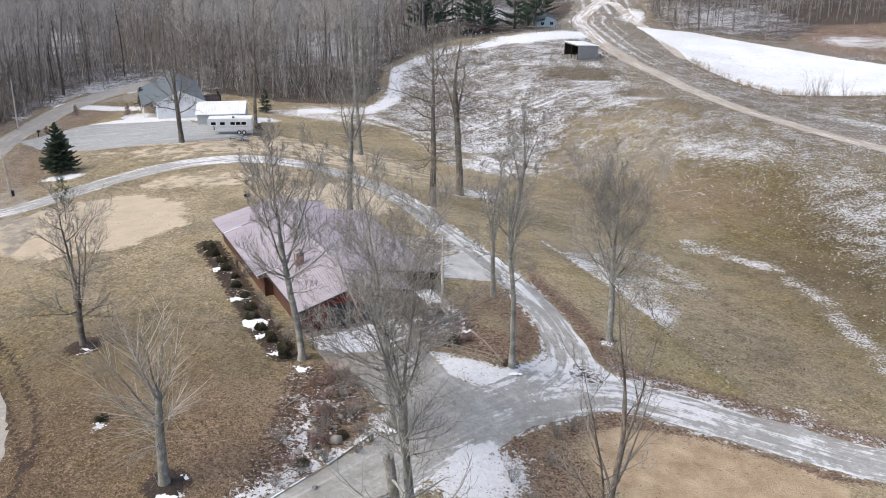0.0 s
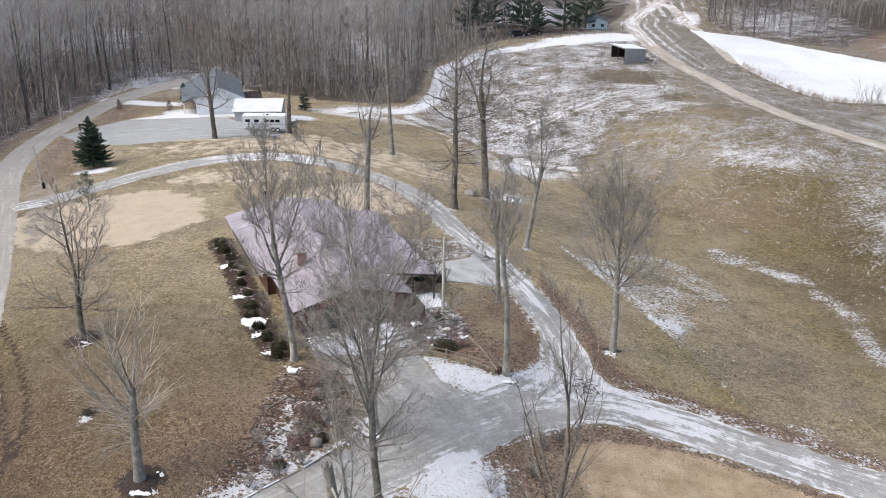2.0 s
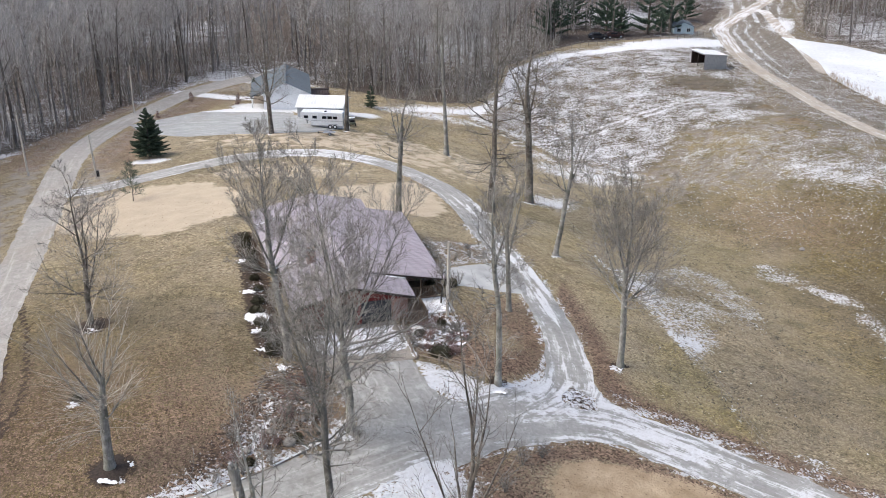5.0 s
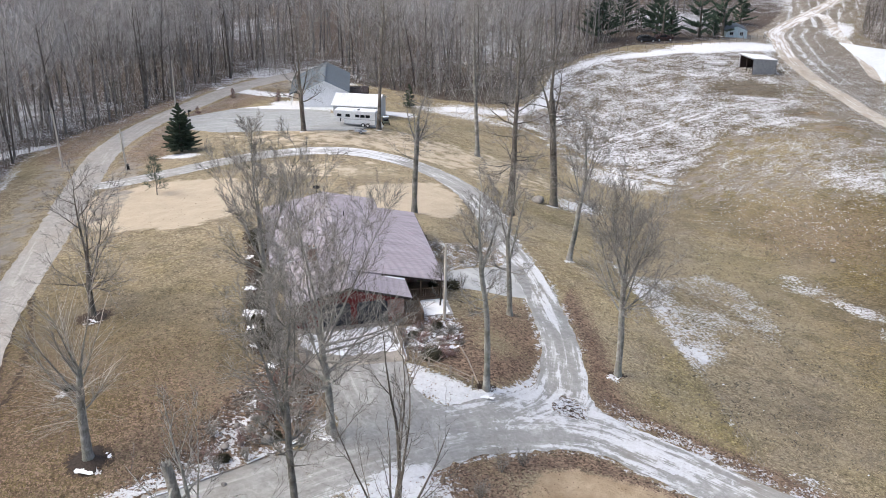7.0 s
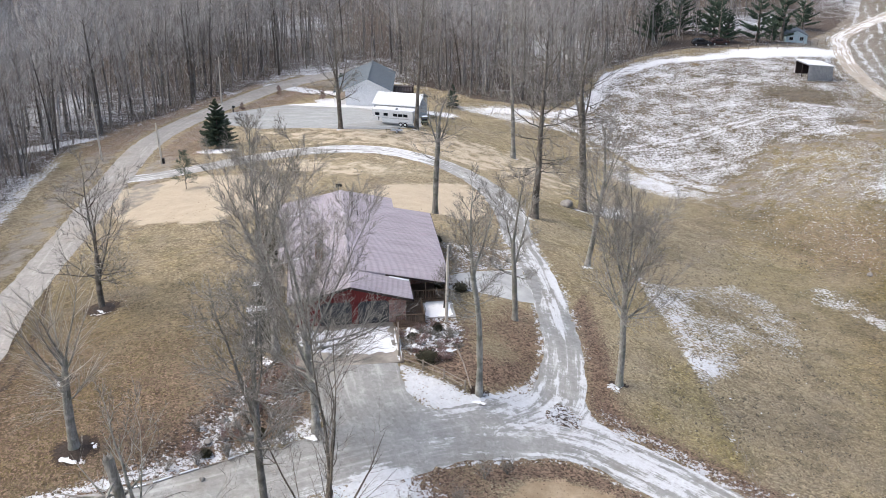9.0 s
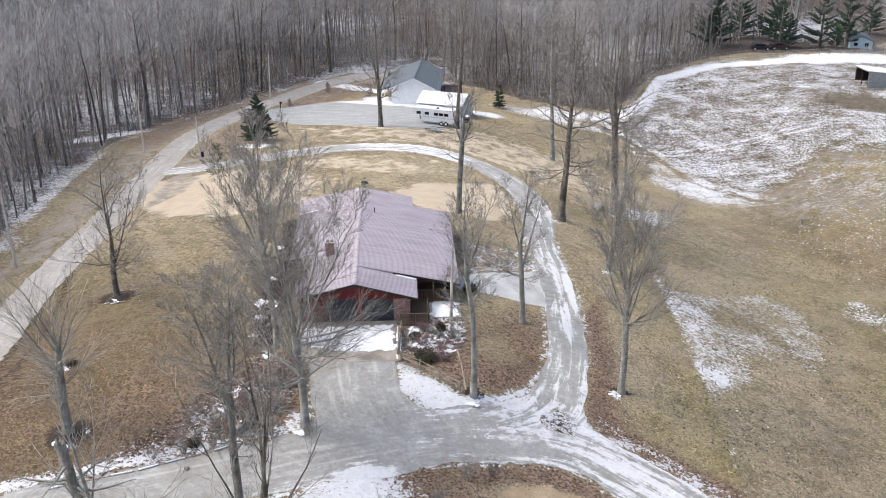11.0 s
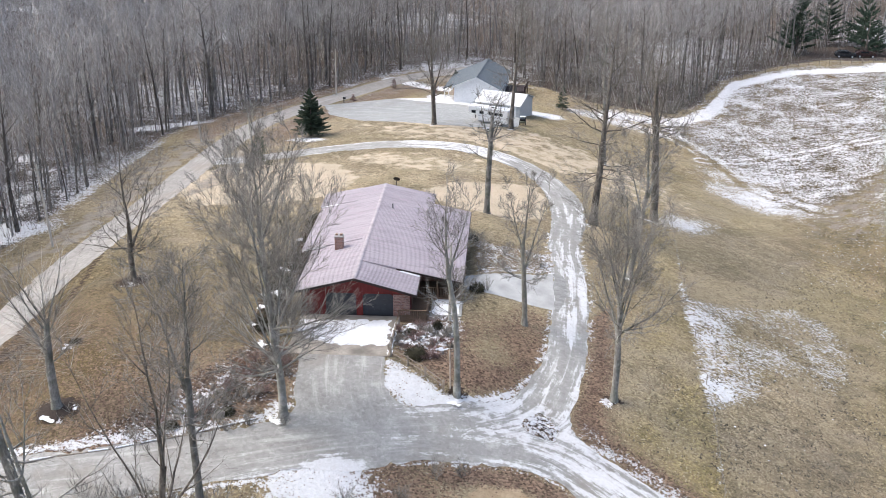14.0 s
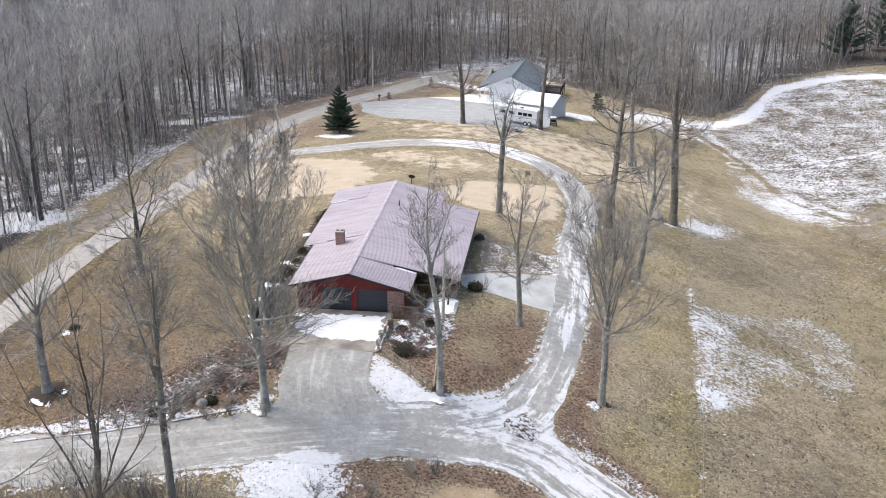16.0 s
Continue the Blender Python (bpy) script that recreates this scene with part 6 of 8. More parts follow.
def pruned_tree(seed, high, girth):
    """A hard-pruned old tree: a thick trunk sawn off at the top, knobbed arms, long pale shoots rising from the cuts and drooping sprays below."""
    rng = random.Random(seed)
    wood, shoots = Wood(), Wood()
    pts = grown(rng, Vector((0, 0, -0.3)), Vector((-0.03, 0.0, 1)), high * 0.54, 0.035, 0.05, 9)
    wood.tube(pts, [girth * k * rng.uniform(0.94, 1.06) for k in (1.5, 1.08, 1.0, 0.97, 0.92, 0.9, 0.8, 0.72, 0.6, 0.56)], 12)
    arms = [(pts[-2:], girth * 0.5)]
    for i, (t, a, rise, ln) in enumerate(((0.60, 2.9, 0.9, 0.40), (0.72, 3.6, 1.4, 0.42), (0.80, 2.3, 1.7, 0.40), (0.90, 4.2, 2.2, 0.36), (0.86, 0.4, 1.8, 0.34), (0.95, 1.5, 2.8, 0.40), (0.66, 5.4, 1.1, 0.28), (0.97, 5.0, 3.2, 0.44), (0.55, 1.0, 0.7, 0.20))):
        p, d = along(pts, t)
        ln *= high * rng.uniform(0.9, 1.1)
        r0 = girth * rng.uniform(0.16, 0.24)
        bp = grown(rng, p, Vector((math.cos(a), math.sin(a), rise * 0.8)), ln, 0.10, 0.03, 9)
        wood.tube(bp, [r0 * (1 - 0.80 * j / 9) * (1 + 0.3 * (j % 2) * rng.random()) for j in range(10)], 7)
        arms.append((bp, r0))
        for _ in range(3):                                   # sawn stubs
            q, e = along(bp, rng.uniform(0.15, 0.7))
            end = q + splay(rng, e, rng.uniform(0.6, 1.1)) * rng.uniform(0.2, 0.5)
            wood.tube([q, q.lerp(end, 0.5), end], [r0 * 0.4, r0 * 0.36, r0 * 0.34], 6)
    for i in range(230):                                     # long straight shoots
        bp, r0 = rng.choice(arms)
        h, e = along(bp, rng.uniform(0.25, 1.0))
        a = rng.uniform(0, 6.3)
        way = e * 0.8 + Vector((math.cos(a) * 0.75 + h.x * 0.14, math.sin(a) * 0.75 + h.y * 0.14, rng.uniform(-0.1, 0.8)))
        sp = grown(rng, h, way, rng.uniform(1.2, 0.32 * high), 0.07, 0.02, 4)
        shoots.tube(sp, [0.018, 0.014, 0.011, 0.008, 0.004], 3)
        for _ in range(5):
            q, e = along(sp, rng.uniform(0.2, 1.0))
            shoots.spike(q, q + splay(rng, e, rng.uniform(0.25, 0.7)) * rng.uniform(0.3, 1.1), 0.007)
    for _ in range(90):                                      # arching sprays from the bole, most on one side
        h, e = along(pts, rng.uniform(0.42, 0.85))
        a = rng.gauss(3.1, 0.8) if rng.random() < 0.7 else rng.uniform(0, 6.3)
        sp = grown(rng, h, Vector((math.cos(a), math.sin(a), rng.uniform(0.0, 0.7))), rng.uniform(2.0, 6.0), 0.09, -0.05, 6)
        shoots.tube(sp, [0.018, 0.015, 0.012, 0.010, 0.008, 0.006, 0.004], 3)
        for _ in range(9):
            q, e = along(sp, rng.uniform(0.25, 1.0))
            shoots.spike(q, q + splay(rng, e, 0.5) * rng.uniform(0.4, 1.2), 0.007)
    return wood, shoots


def snag(seed, high, girth):
    """A broken trunk: thick to its splintered top, with crooked drooping limbs below it."""
    rng = random.Random(seed)
    wood, twigs = Wood(), Wood()
    pts = grown(rng, Vector((0, 0, -0.3)), Vector((0, 0, 1)), high, 0.03, 0.03, 10)
    wood.tube(pts, [girth * k * rng.uniform(0.93, 1.08) for k in (1.5, 1.1, 1.0, 0.97, 0.95, 0.93, 0.9, 0.92, 0.88, 0.9, 0.84)], 12)
    top = pts[-1]
    for i in range(9):                                       # splinters of the break
        a = i * 0.7
        p = top + Vector((math.cos(a), math.sin(a), 0)) * girth * 0.6 - Vector((0, 0, 0.25))
        wood.spike(p, p + Vector((rng.gauss(0, 0.08), rng.gauss(0, 0.08), rng.uniform(0.3, 0.8))), 0.13)
    for i in range(15):
        q, e = along(pts, rng.uniform(0.68, 0.97))
        a = rng.uniform(0, 6.3)
        ln = rng.choice((0.7, 1.6, 2.4, 3.2))
        bp = grown(rng, q, Vector((math.cos(a), math.sin(a), rng.uniform(-0.2, 0.5))), ln, 0.30, 0.02, 6)
        r0 = 0.05 + 0.016 * ln
        wood.tube(bp, [r0 * (1 - 0.8 * j / 6) for j in range(7)], 6)
        for _ in range(int(6 * ln)):
            q2, e2 = along(bp, rng.uniform(0.15, 1.0))
            end = q2 + splay(rng, e2, rng.uniform(0.4, 1.0)) * rng.uniform(0.4, 1.3)
            twigs.spike(q2, end, 0.012)
            twigs.spike(q2.lerp(end, 0.5), q2.lerp(end, 0.5) + splay(rng, e2, 0.8) * 0.5, 0.008)
    return wood, twigs


# yard trees, each where it stands
MAPLE = Habit(8, 7, 4, 0.055, 0.12, 0.95, 0.68)
BROOM = Habit(9, 8, 4, 0.06, 0.10, 0.95, 0.62)
OAK = Habit(8, 6, 3, 0.04, 0.24, 1.1, 0.85)
plant("dead_tree", -2.6, 44.6, "thick broken grey snag with crooked limbs below the drive", snag(27, 17.9, 0.31), BARK_GREY, TWIG, 90)
plant("bare_tree", 7.6, 44.1, "slender many-stemmed bare tree rising from below the drive", bare_tree(26, 28.5, 0.21, 0.52, 4, 0.26, 22, 0.16, 1.1, low=6, low_up=0.9, low_reach=0.2, habit=Habit(6, 4, 2, 0.05, 0.10, 0.95, 0.55)), BARK_BROWN, TWIG, 20)
plant("bare_tree", -2.0, 45.6, "slender pale young tree beside the broken snag", bare_tree(31, 21.2, 0.13, 0.62, 2, 0.25, 16, 0.15, 1.4, habit=Habit(5, 4, 1, 0.12, 0.1)), BARK_PALE, TWIG, 60)
plant("bare_tree", 14.5, 88.3, "tall bare maple with pale trunk at the pasture's edge", bare_tree(11, 18.9, 0.31, 0.33, 7, 0.36, 49, 0.26, 1.1, low=6, low_up=0.35, low_reach=0.34, crown=0.3, habit=BROOM), BARK_GREY, TWIG, 30)
plant("bare_tree", 4.75, 78.7, "tall slender bare tree at the garden corner", bare_tree(12, 18.4, 0.26, 0.46, 3, 0.24, 24, 0.22, 0.9, low=7, low_up=0.3, low_reach=0.16, sprout=16, habit=Habit(7, 6, 3, 0.055, 0.12, 0.95, 0.68)), BARK_PALE, TWIG, 80)
plant("bare_tree", 3.5, 93.3, "bare tree in the leaf-strewn island of the drive", bare_tree(13, 15.4, 0.26, 0.33, 3, 0.30, 20, 0.25, 0.8, low=7, low_up=0.2, low_reach=0.20, dead=0.25, habit=MAPLE), BARK_OLIVE, TWIG, 10)
plant("dead_tree", -13.3, 117.0, "tall half-dead tree with broken limbs behind the house", bare_tree(14, 15.6, 0.35, 0.52, 4, 0.60, 24, 0.26, 0.6, low=5, low_up=0.2, low_reach=0.24, dead=0.25, wander=0.04, habit=Habit(6, 4, 2, 0.05, 0.26, 1.2, 0.9)), BARK_GREY, TWIG, 200)
plant("bare_tree", -3.6, 126.3, "bare oak with drooping lower limbs beside the drive", bare_tree(15, 22.5, 0.46, 0.34, 1, 0, 30, 0.30, 0.45, low=8, low_up=-0.1, low_reach=0.27, crown=0.5, habit=OAK), BARK_BROWN, TWIG, 120)
plant("bare_tree", -0.1, 138.3, "large bare oak with spreading upper limbs", bare_tree(16, 24.0, 0.50, 0.46, 3, 0.42, 24, 0.27, 0.55, low=8, low_up=0.1, low_reach=0.22, crown=0.6, habit=OAK), BARK_BROWN, TWIG, 40)
plant("bare_tree", 5.9, 113.8, "slightly leaning bare tree on the pasture side of the drive", bare_tree(17, 17.6, 0.30, 0.42, 4, 0.36, 26, 0.25, 0.8, low=5, low_up=0.3, low_reach=0.24, lean=(0.12, 0.02), wander=0.05, habit=MAPLE), BARK_GREY, TWIG, -30)
plant("bare_tree", -16.3, 160.6, "tall thin bare tree by the pasture", bare_tree(18, 24.5, 0.36, 0.5, 1, 0, 20, 0.20, 0.8, low=4, habit=OAK), BARK_GREY, TWIG, 0)
plant("bare_tree", -43.7, 155.3, "bare oak with wide limbs beside the stone yard", bare_tree(19, 18.5, 0.38, 0.30, 4, 0.55, 28, 0.30, 0.30, low=5, low_up=0.35, low_reach=0.36, crown=0.6, habit=OAK), BARK_BROWN, TWIG, 75)
plant("bare_tree", -33.5, 162.6, "tall brown-barked bare tree beside the outbuilding", bare_tree(20, 22.5, 0.34, 0.40, 1, 0, 26, 0.24, 0.7, low=4, crown=0.5, habit=OAK), BARK_BROWN, TWIG, 15)
plant("bare_tree", -33.2, 80.6, "bare spreading tree in a mulched ring on the lawn", bare_tree(21, 14.2, 0.31, 0.22, 3, 0.45, 26, 0.44, 0.6, low=7, low_up=0.2, low_reach=0.46, habit=Habit(8, 6, 3, 0.055, 0.18, 1.1, 0.75)), BARK_BROWN, TWIG, 150)
plant("pruned_tree", -20.5, 60.3, "heavily pruned bare tree with long pale shoots in a mulch ring", pruned_tree(22, 14.6, 0.36), BARK_GREY, TWIG_PALE, 0)
plant("bare_tree", -5.0, 68.8, "large bare maple with many upright leaders beside the garage drive", bare_tree(23, 21.4, 0.33, 0.22, 7, 0.46, 63, 0.29, 0.9, low=10, low_up=0.35, low_reach=0.32, lean=(-0.10, 0.02), crown=0.3, habit=BROOM, extra=((7.6, -0.15, 0.42, 8.6), (7.0, 0.2, 0.30, 8.0), (6.2, -0.5, 0.22, 7.0))), BARK_GREY, TWIG, 0)
plant("bare_tree", -13.3, 77.8, "bare maple at the front corner of the house", bare_tree(24, 19.6, 0.30, 0.38, 4, 0.36, 40, 0.27, 0.9, low=9, low_up=0.5, low_reach=0.26, habit=BROOM), BARK_GREY, TWIG, 45)
plant("bare_tree", -2.8, 57.2, "bare twiggy tree at the edge of the near drive", bare_tree(25, 20.0, 0.29, 0.38, 5, 0.36, 50, 0.24, 0.7, lean=(-0.07, 0.0), low=12, low_up=0.3, low_reach=0.22, habit=Habit(8, 6, 3, 0.04, 0.16, 1.0, 0.8)), BARK_GREY, TWIG, 0)
plant("sapling", -48.6, 118.4, "young evergreen sapling staked in the straw", bare_tree(29, 5.0, 0.06, 0.25, 1, 0, 24, 0.26, 0.5, habit=Habit(5, 4, 3, 0.05, 0.1, 1.4)), BARK_BROWN, PINE, 15, group="saplings")
plant("ornamental_tree", -12.6, 79.6, "low weeping ornamental tree against the garage front", bare_tree(33, 3.6, 0.10, 0.30, 4, 0.8, 26, 0.60, 0.3, low=8, low_up=0.2, low_reach=0.5, habit=Habit(6, 6, 3, 0.02, 0.16, 1.0)), BARK_BROWN, TWIG, 70)
plant("ornamental_tree", -2.6, 90.6, "small bare ornamental tree beside the porch", bare_tree(34, 4.2, 0.09, 0.25, 2, 0.3, 16, 0.45, 0.5, habit=Habit(5, 4, 2)), BARK_BROWN, TWIG, 20)


# ---------------------------------------------------------------- evergreens
def evergreen(seed, high, spread, droop=0.25, tiers=26, per=9, clump=14, thick=0.05):
    """A conifer: tapered trunk, whorls of boughs, each clad in short needled sprays."""
    rng = random.Random(seed)
    trunk, green = Wood(), Wood()
    trunk.tube([Vector((0, 0, -0.2)), Vector((0, 0, high * 0.5)), Vector((0, 0, high))], [0.028 * high, 0.015 * high, 0.01], 7)
    for i in range(tiers):
        t = (i + rng.uniform(0, 0.8)) / tiers
        z = high * (0.06 + 0.92 * t)
        ln0 = spread * (1 - t) ** 0.85 + 0.12
        for k in range(max(4, int(per * (1 - 0.5 * t)))):
            a = rng.uniform(0, 2 * math.pi)
            ln = ln0 * rng.uniform(0.55, 1.15)
            way = Vector((math.cos(a), math.sin(a), 0.25 + 0.5 * t - droop))
            p0 = Vector((0, 0, z))
            tip = p0 + way.normalized() * ln
            green.spike(p0, tip, 0.02)
            for c in range(clump):
                u = 0.2 + 0.8 * (c + rng.random()) / clump
                q = p0.lerp(tip, u)
                side = splay(rng, way.normalized(), rng.uniform(0.5, 1.1))
                side.z *= 0.6
                green.spike(q, q + side * (0.10 + 0.22 * ln0 * (1.15 - u)) + Vector((0, 0, -0.03)), thick)
    return trunk, green


plant("spruce", -57.6, 141.0, "dark green spruce standing alone on the lawn", evergreen(41, 7.6, 3.0, 0.10, 30, 15, 24, 0.12), BARK_BROWN, NEEDLE, 0, group="lawn evergreens")
plant("spruce", -37.3, 191.4, "young dark spruce near the wood behind the outbuilding", evergreen(42, 4.6, 1.4, 0.25, 20, 9, 9, 0.10), BARK_BROWN, NEEDLE, 0, group="lawn evergreens")
plant("spruce", -61.0, 192.4, "small dark spruce beside the white house", evergreen(43, 3.8, 1.3, 0.25, 18, 9, 9, 0.10), BARK_BROWN, NEEDLE, 0, group="lawn evergreens")
plant("shrub", -61.6, 185.2, "small russet conifer on the lawn by the road", evergreen(44, 2.4, 0.8, 0.1, 14, 7, 7, 0.05), BARK_BROWN, TWIG_RED, 0, group="roadside shrubs")
plant("shrub", -71.6, 186.0, "small russet conifer on the lawn by the road", evergreen(45, 2.0, 0.8, 0.1, 12, 7, 7, 0.05), BARK_BROWN, TWIG_RED, 0, group="roadside shrubs")
plant("shrub", -72.0, 172.6, "small russet conifer beside the mailbox", evergreen(46, 1.5, 0.7, 0.1, 10, 7, 6, 0.05), BARK_BROWN, TWIG_RED, 0, group="roadside shrubs")
PINES = [plant("pine", -9, 252, "dark green pine at the far wood's edge", evergreen(50 + i, 13.0 + i, 6.0, -0.08, 13, 7, 16, 0.28), BARK_BROWN, PINE, 0, group="far pines") for i in range(2)]
rng = random.Random(5)
for i in range(9):
    x = -6 + i * 3.6 + rng.uniform(-1.8, 1.8)
    y = 250 + 0.95 * max(0, x - 2) + rng.uniform(-1, 22)
    s = rng.uniform(0.4, 1.1)
    copy_thing(PINES[i % 2], pose(x, y, ground_z(x, y), 0, 0, rng.uniform(0, 360)) @ Matrix.Diagonal((s, s, s, 1)))

# ---------------------------------------------------------------- crumbs of snow and tufts of dead grass on the pasture
def ground_top(x, y):
    """The height of the turf, with its small swells."""
    return ground_z(x, y) + 0.10 * noise.noise((x * 0.25, y * 0.25, 0))


HILL_EDGE = [(-16, 224), (-14, 204), (-18, 195.5), (-8, 187), (4, 178), (15, 173), (18, 180), (12, 186), (20, 193), (33, 199), (37, 206), (35, 220), (32, 240), (31, 262), (10, 246), (-8, 236)]


def on_pasture(seed, wanted, share):
    """Places over the pasture, kept with the chance share(x, y)."""
    rng = np.random.default_rng(seed)
    x, y = rng.uniform(-18, 76, wanted * 9), rng.uniform(84, 250, wanted * 9)
    clear = np.minimum(np.minimum(drive_out(x, y), track_out(x, y)), -in_woods(x, y)) > 0.8
    clump = np.array([noise.noise((a * 0.12, b * 0.12, 4)) + 0.6 * noise.noise((a * 0.5, b * 0.5, 9)) for a, b in zip(x, y)])
    keep = clear & (rng.random(x.size) < share(x, y) * (0.75 + 1.3 * clump))
    return list(zip(x[keep][:wanted], y[keep][:wanted]))


def crumb_share(x, y):
    hill = smooth01(0.5 + in_outline(x, y, HILL_EDGE) / 10)
    slope = smooth01((x - 10) / 16) * smooth01((y - 128) / 30) * smooth01((262 - y) / 30)
    bank = smooth01((x - 42) / 9) * smooth01((y - 92) / 10)
    bare = oval(x, y, 26, 186, 11, 8, 10) + 0.9 * oval(x, y, 32, 146, 13, 15) + oval(x, y, 25, 219, 6, 4) + oval(x, y, 40, 196, 7, 4)
    return np.clip(np.maximum.reduce([0.45 * hill, 0.34 * slope, 0.62 * bank, 0.02 * smooth01((x - 12) / 8)]) * (1 - 0.85 * np.clip(bare, 0, 1)), 0, 1)


def tuft_share(x, y):
    crest = to_line(x, y, CREST)[0]
    return (0.85 * smooth01(0.5 + in_outline(x, y, HILL_EDGE) / 8) + 0.45 * smooth01((x - 14) / 8)) * smooth01((crest - 5) / 4)


def snow_crumbs():
    rng = random.Random(61)
    vs, fs = [], []
    for x, y in on_pasture(61, 9000, crumb_share):
        g, r, n = ground_top(x, y) - 0.03, rng.uniform(0.045, 0.10) * rng.choice((1, 1, 1, 1.4)), len(vs)
        turn = rng.uniform(0, 6.3)
        for k in range(5):
            a = turn + k * 2 * math.pi / 5
            rr = r * rng.uniform(0.7, 1.3)
            vs.append((x + rr * math.cos(a) * 1.3, y + rr * math.sin(a), g))
        vs.append((x, y, g + r * rng.uniform(0.7, 1.1)))
        fs += [(n + k, n + (k + 1) % 5, n + 5) for k in range(5)]
    tagged(linked("snow_crumbs", vs, fs, SNOWMAT, smooth=True), "crumbs of old snow scattered over the thawing pasture", "snow", kind="stuff")


def grass_tufts():
    rng = random.Random(62)
    w = Wood()
    for x, y in on_pasture(62, 15000, tuft_share):
        p = Vector((x, y, ground_top(x, y) - 0.03))
        for _ in range(3):
            w.spike(p + Vector((rng.uniform(-0.1, 0.1), rng.uniform(-0.1, 0.1), 0)), p + Vector((rng.gauss(0, 0.12), rng.gauss(0, 0.12), rng.uniform(0.12, 0.24))), rng.uniform(0.03, 0.07))
    tagged(linked("grass_tufts", *w.arrays(), TUFTS), "tufts of dead brown grass standing through the snow", "grass", kind="stuff")


def fallen_leaves():
    """Curled dead leaves: thick in the beds and along the drive, thin over the lawns."""
    rng = np.random.default_rng(63)
    n = 160000
    x, y = rng.uniform(-44, 30, n), rng.uniform(48, 118, n)
    drive, road = drive_out(x, y), road_out(x, y)
    v, u = to_house(x, y)
    free = (drive > 0.3) & (road > 0.5) & ~((np.abs(v - 1.5) < 9) & (u > -7.5) & (u < 26)) & (in_outline(x, y, PAD_EDGE) < 0)
    thick = np.maximum.reduce([
        0.75 * smooth01(0.5 + in_outline(x, y, [(-15, 77), (-9.5, 77.5), (-6.6, 73.5), (-5.6, 69.6), (-11.5, 59.5), (-18, 53), (-18, 57), (-16.5, 66)]) / 4),
        0.55 * oval(x, y, -18, 63, 6, 12, 10), 0.30 * oval(x, y, -26, 60, 16, 14), 0.08 + 0 * x,
        0.60 * np.exp(-((drive - 1.4) / 1.3) ** 2) * (x > -4), 0.7 * oval(x, y, 7, 67, 7, 7),
        0.45 * (in_outline(x, y, [(-2.4, 80.5), (-1.2, 88), (1.8, 96), (4.4, 96.5), (7.6, 90), (8.2, 84), (6, 80)]) > 0)])
    clump = np.array([0.7 + 0.9 * noise.noise((p * 0.35, q * 0.35, 6)) for p, q in zip(x, y)])
    keep = free & (rng.random(n) < 0.42 * thick * clump)
    vs, fs = [], []
    for a, b in zip(x[keep], y[keep]):
        z = ground_top(a, b) + 0.03
        r, t, m = rng.uniform(0.05, 0.095), rng.uniform(0, 6.3), len(vs)
        c, d = math.cos(t) * r, math.sin(t) * r
        tip = rng.uniform(0.0, 0.07)
        vs += [(a + c, b + d, z), (a - d * 0.6, b + c * 0.6, z + tip), (a - c, b - d, z + 0.01), (a + d * 0.6, b - c * 0.6, z + tip)]
        fs.append((m, m + 1, m + 2))
        fs.append((m, m + 2, m + 3))
    tagged(linked("fallen_leaves", vs, fs, LEAVES), "scattered fallen brown leaves over the lawn and beds", "leaves", kind="stuff")


fallen_leaves()
snow_crumbs()
grass_tufts()

# ---------------------------------------------------------------- woods
def wood_tree(seed, limbs=14, subs=6, fine=5, sides=(6, 3, 3), fat=1.0, stout=1.0, far=False):
    """A woodland tree of straight spikes on a tapered trunk: light enough to stand in hundreds."""
    rng = random.Random(seed)
    trunk, crown = Wood(), Wood()
    high = 19.0
    pts = grown(rng, Vector((0, 0, -0.3)), Vector((0, 0, 1)), high * 0.97, 0.045, 0.05, 7)
    girth = rng.choice((0.10, 0.13, 0.16, 0.22)) * stout
    trunk.tube(pts, [girth * k for k in (1.25, 1.0, 0.88, 0.76, 0.6, 0.42, 0.24, 0.07)], sides[0])
    twig = crown.sliver if far else crown.spike
    turn = rng.uniform(0, 6.3)
    for i in range(limbs):
        t = 0.40 + 0.58 * ((i + rng.random()) / limbs) ** 0.85
        p, d = along(pts, t)
        turn += 2.4 + rng.uniform(-0.5, 0.5)
        ln = high * 0.33 * rng.uniform(0.6, 1.15) * (1.2 - 0.8 * t)
        q = p + Vector((math.cos(turn), math.sin(turn), rng.uniform(0.8, 2.2))).normalized() * ln
        trunk.spike(p, q, girth * (0.46 - 0.28 * t))
        low_p, _ = along(pts, rng.uniform(0.08, 0.5))            # a thin dead branch on the lower bole
        twig(low_p, low_p + Vector((math.cos(turn), math.sin(turn), rng.uniform(-0.2, 0.8))).normalized() * rng.uniform(0.8, 2.4), 0.016 * fat)
        for _ in range(subs):
            a = p.lerp(q, rng.uniform(0.25, 0.95))
            b = a + (splay(rng, (q - p).normalized(), rng.uniform(0.35, 0.8)) + Vector((0, 0, 0.3))).normalized() * ln * rng.uniform(0.35, 0.6)
            twig(a, b, 0.024 * fat)
            for _ in range(fine):
                e = a.lerp(b, rng.uniform(0.2, 0.95))
                twig(e, e + (splay(rng, (b - a).normalized(), rng.uniform(0.3, 0.8)) + Vector((0, 0, 0.25))).normalized() * ln * rng.uniform(0.2, 0.42), 0.013 * fat)
    return trunk, crown


STAND = []
for i in range(7):
    made = wood_tree(100 + i)
    STAND.append([bpy.data.meshes.new("trunk"), bpy.data.meshes.new("crown")])
    for me, part_wood, m in zip(STAND[-1], made, (WOODBARK, WOODTWIG)):
        v, f = part_wood.arrays()
        me.from_pydata([tuple(p) for p in v], [], f)
        me.materials.append(m)
    STAND[-1][0].shade_smooth()
rng = random.Random(77)


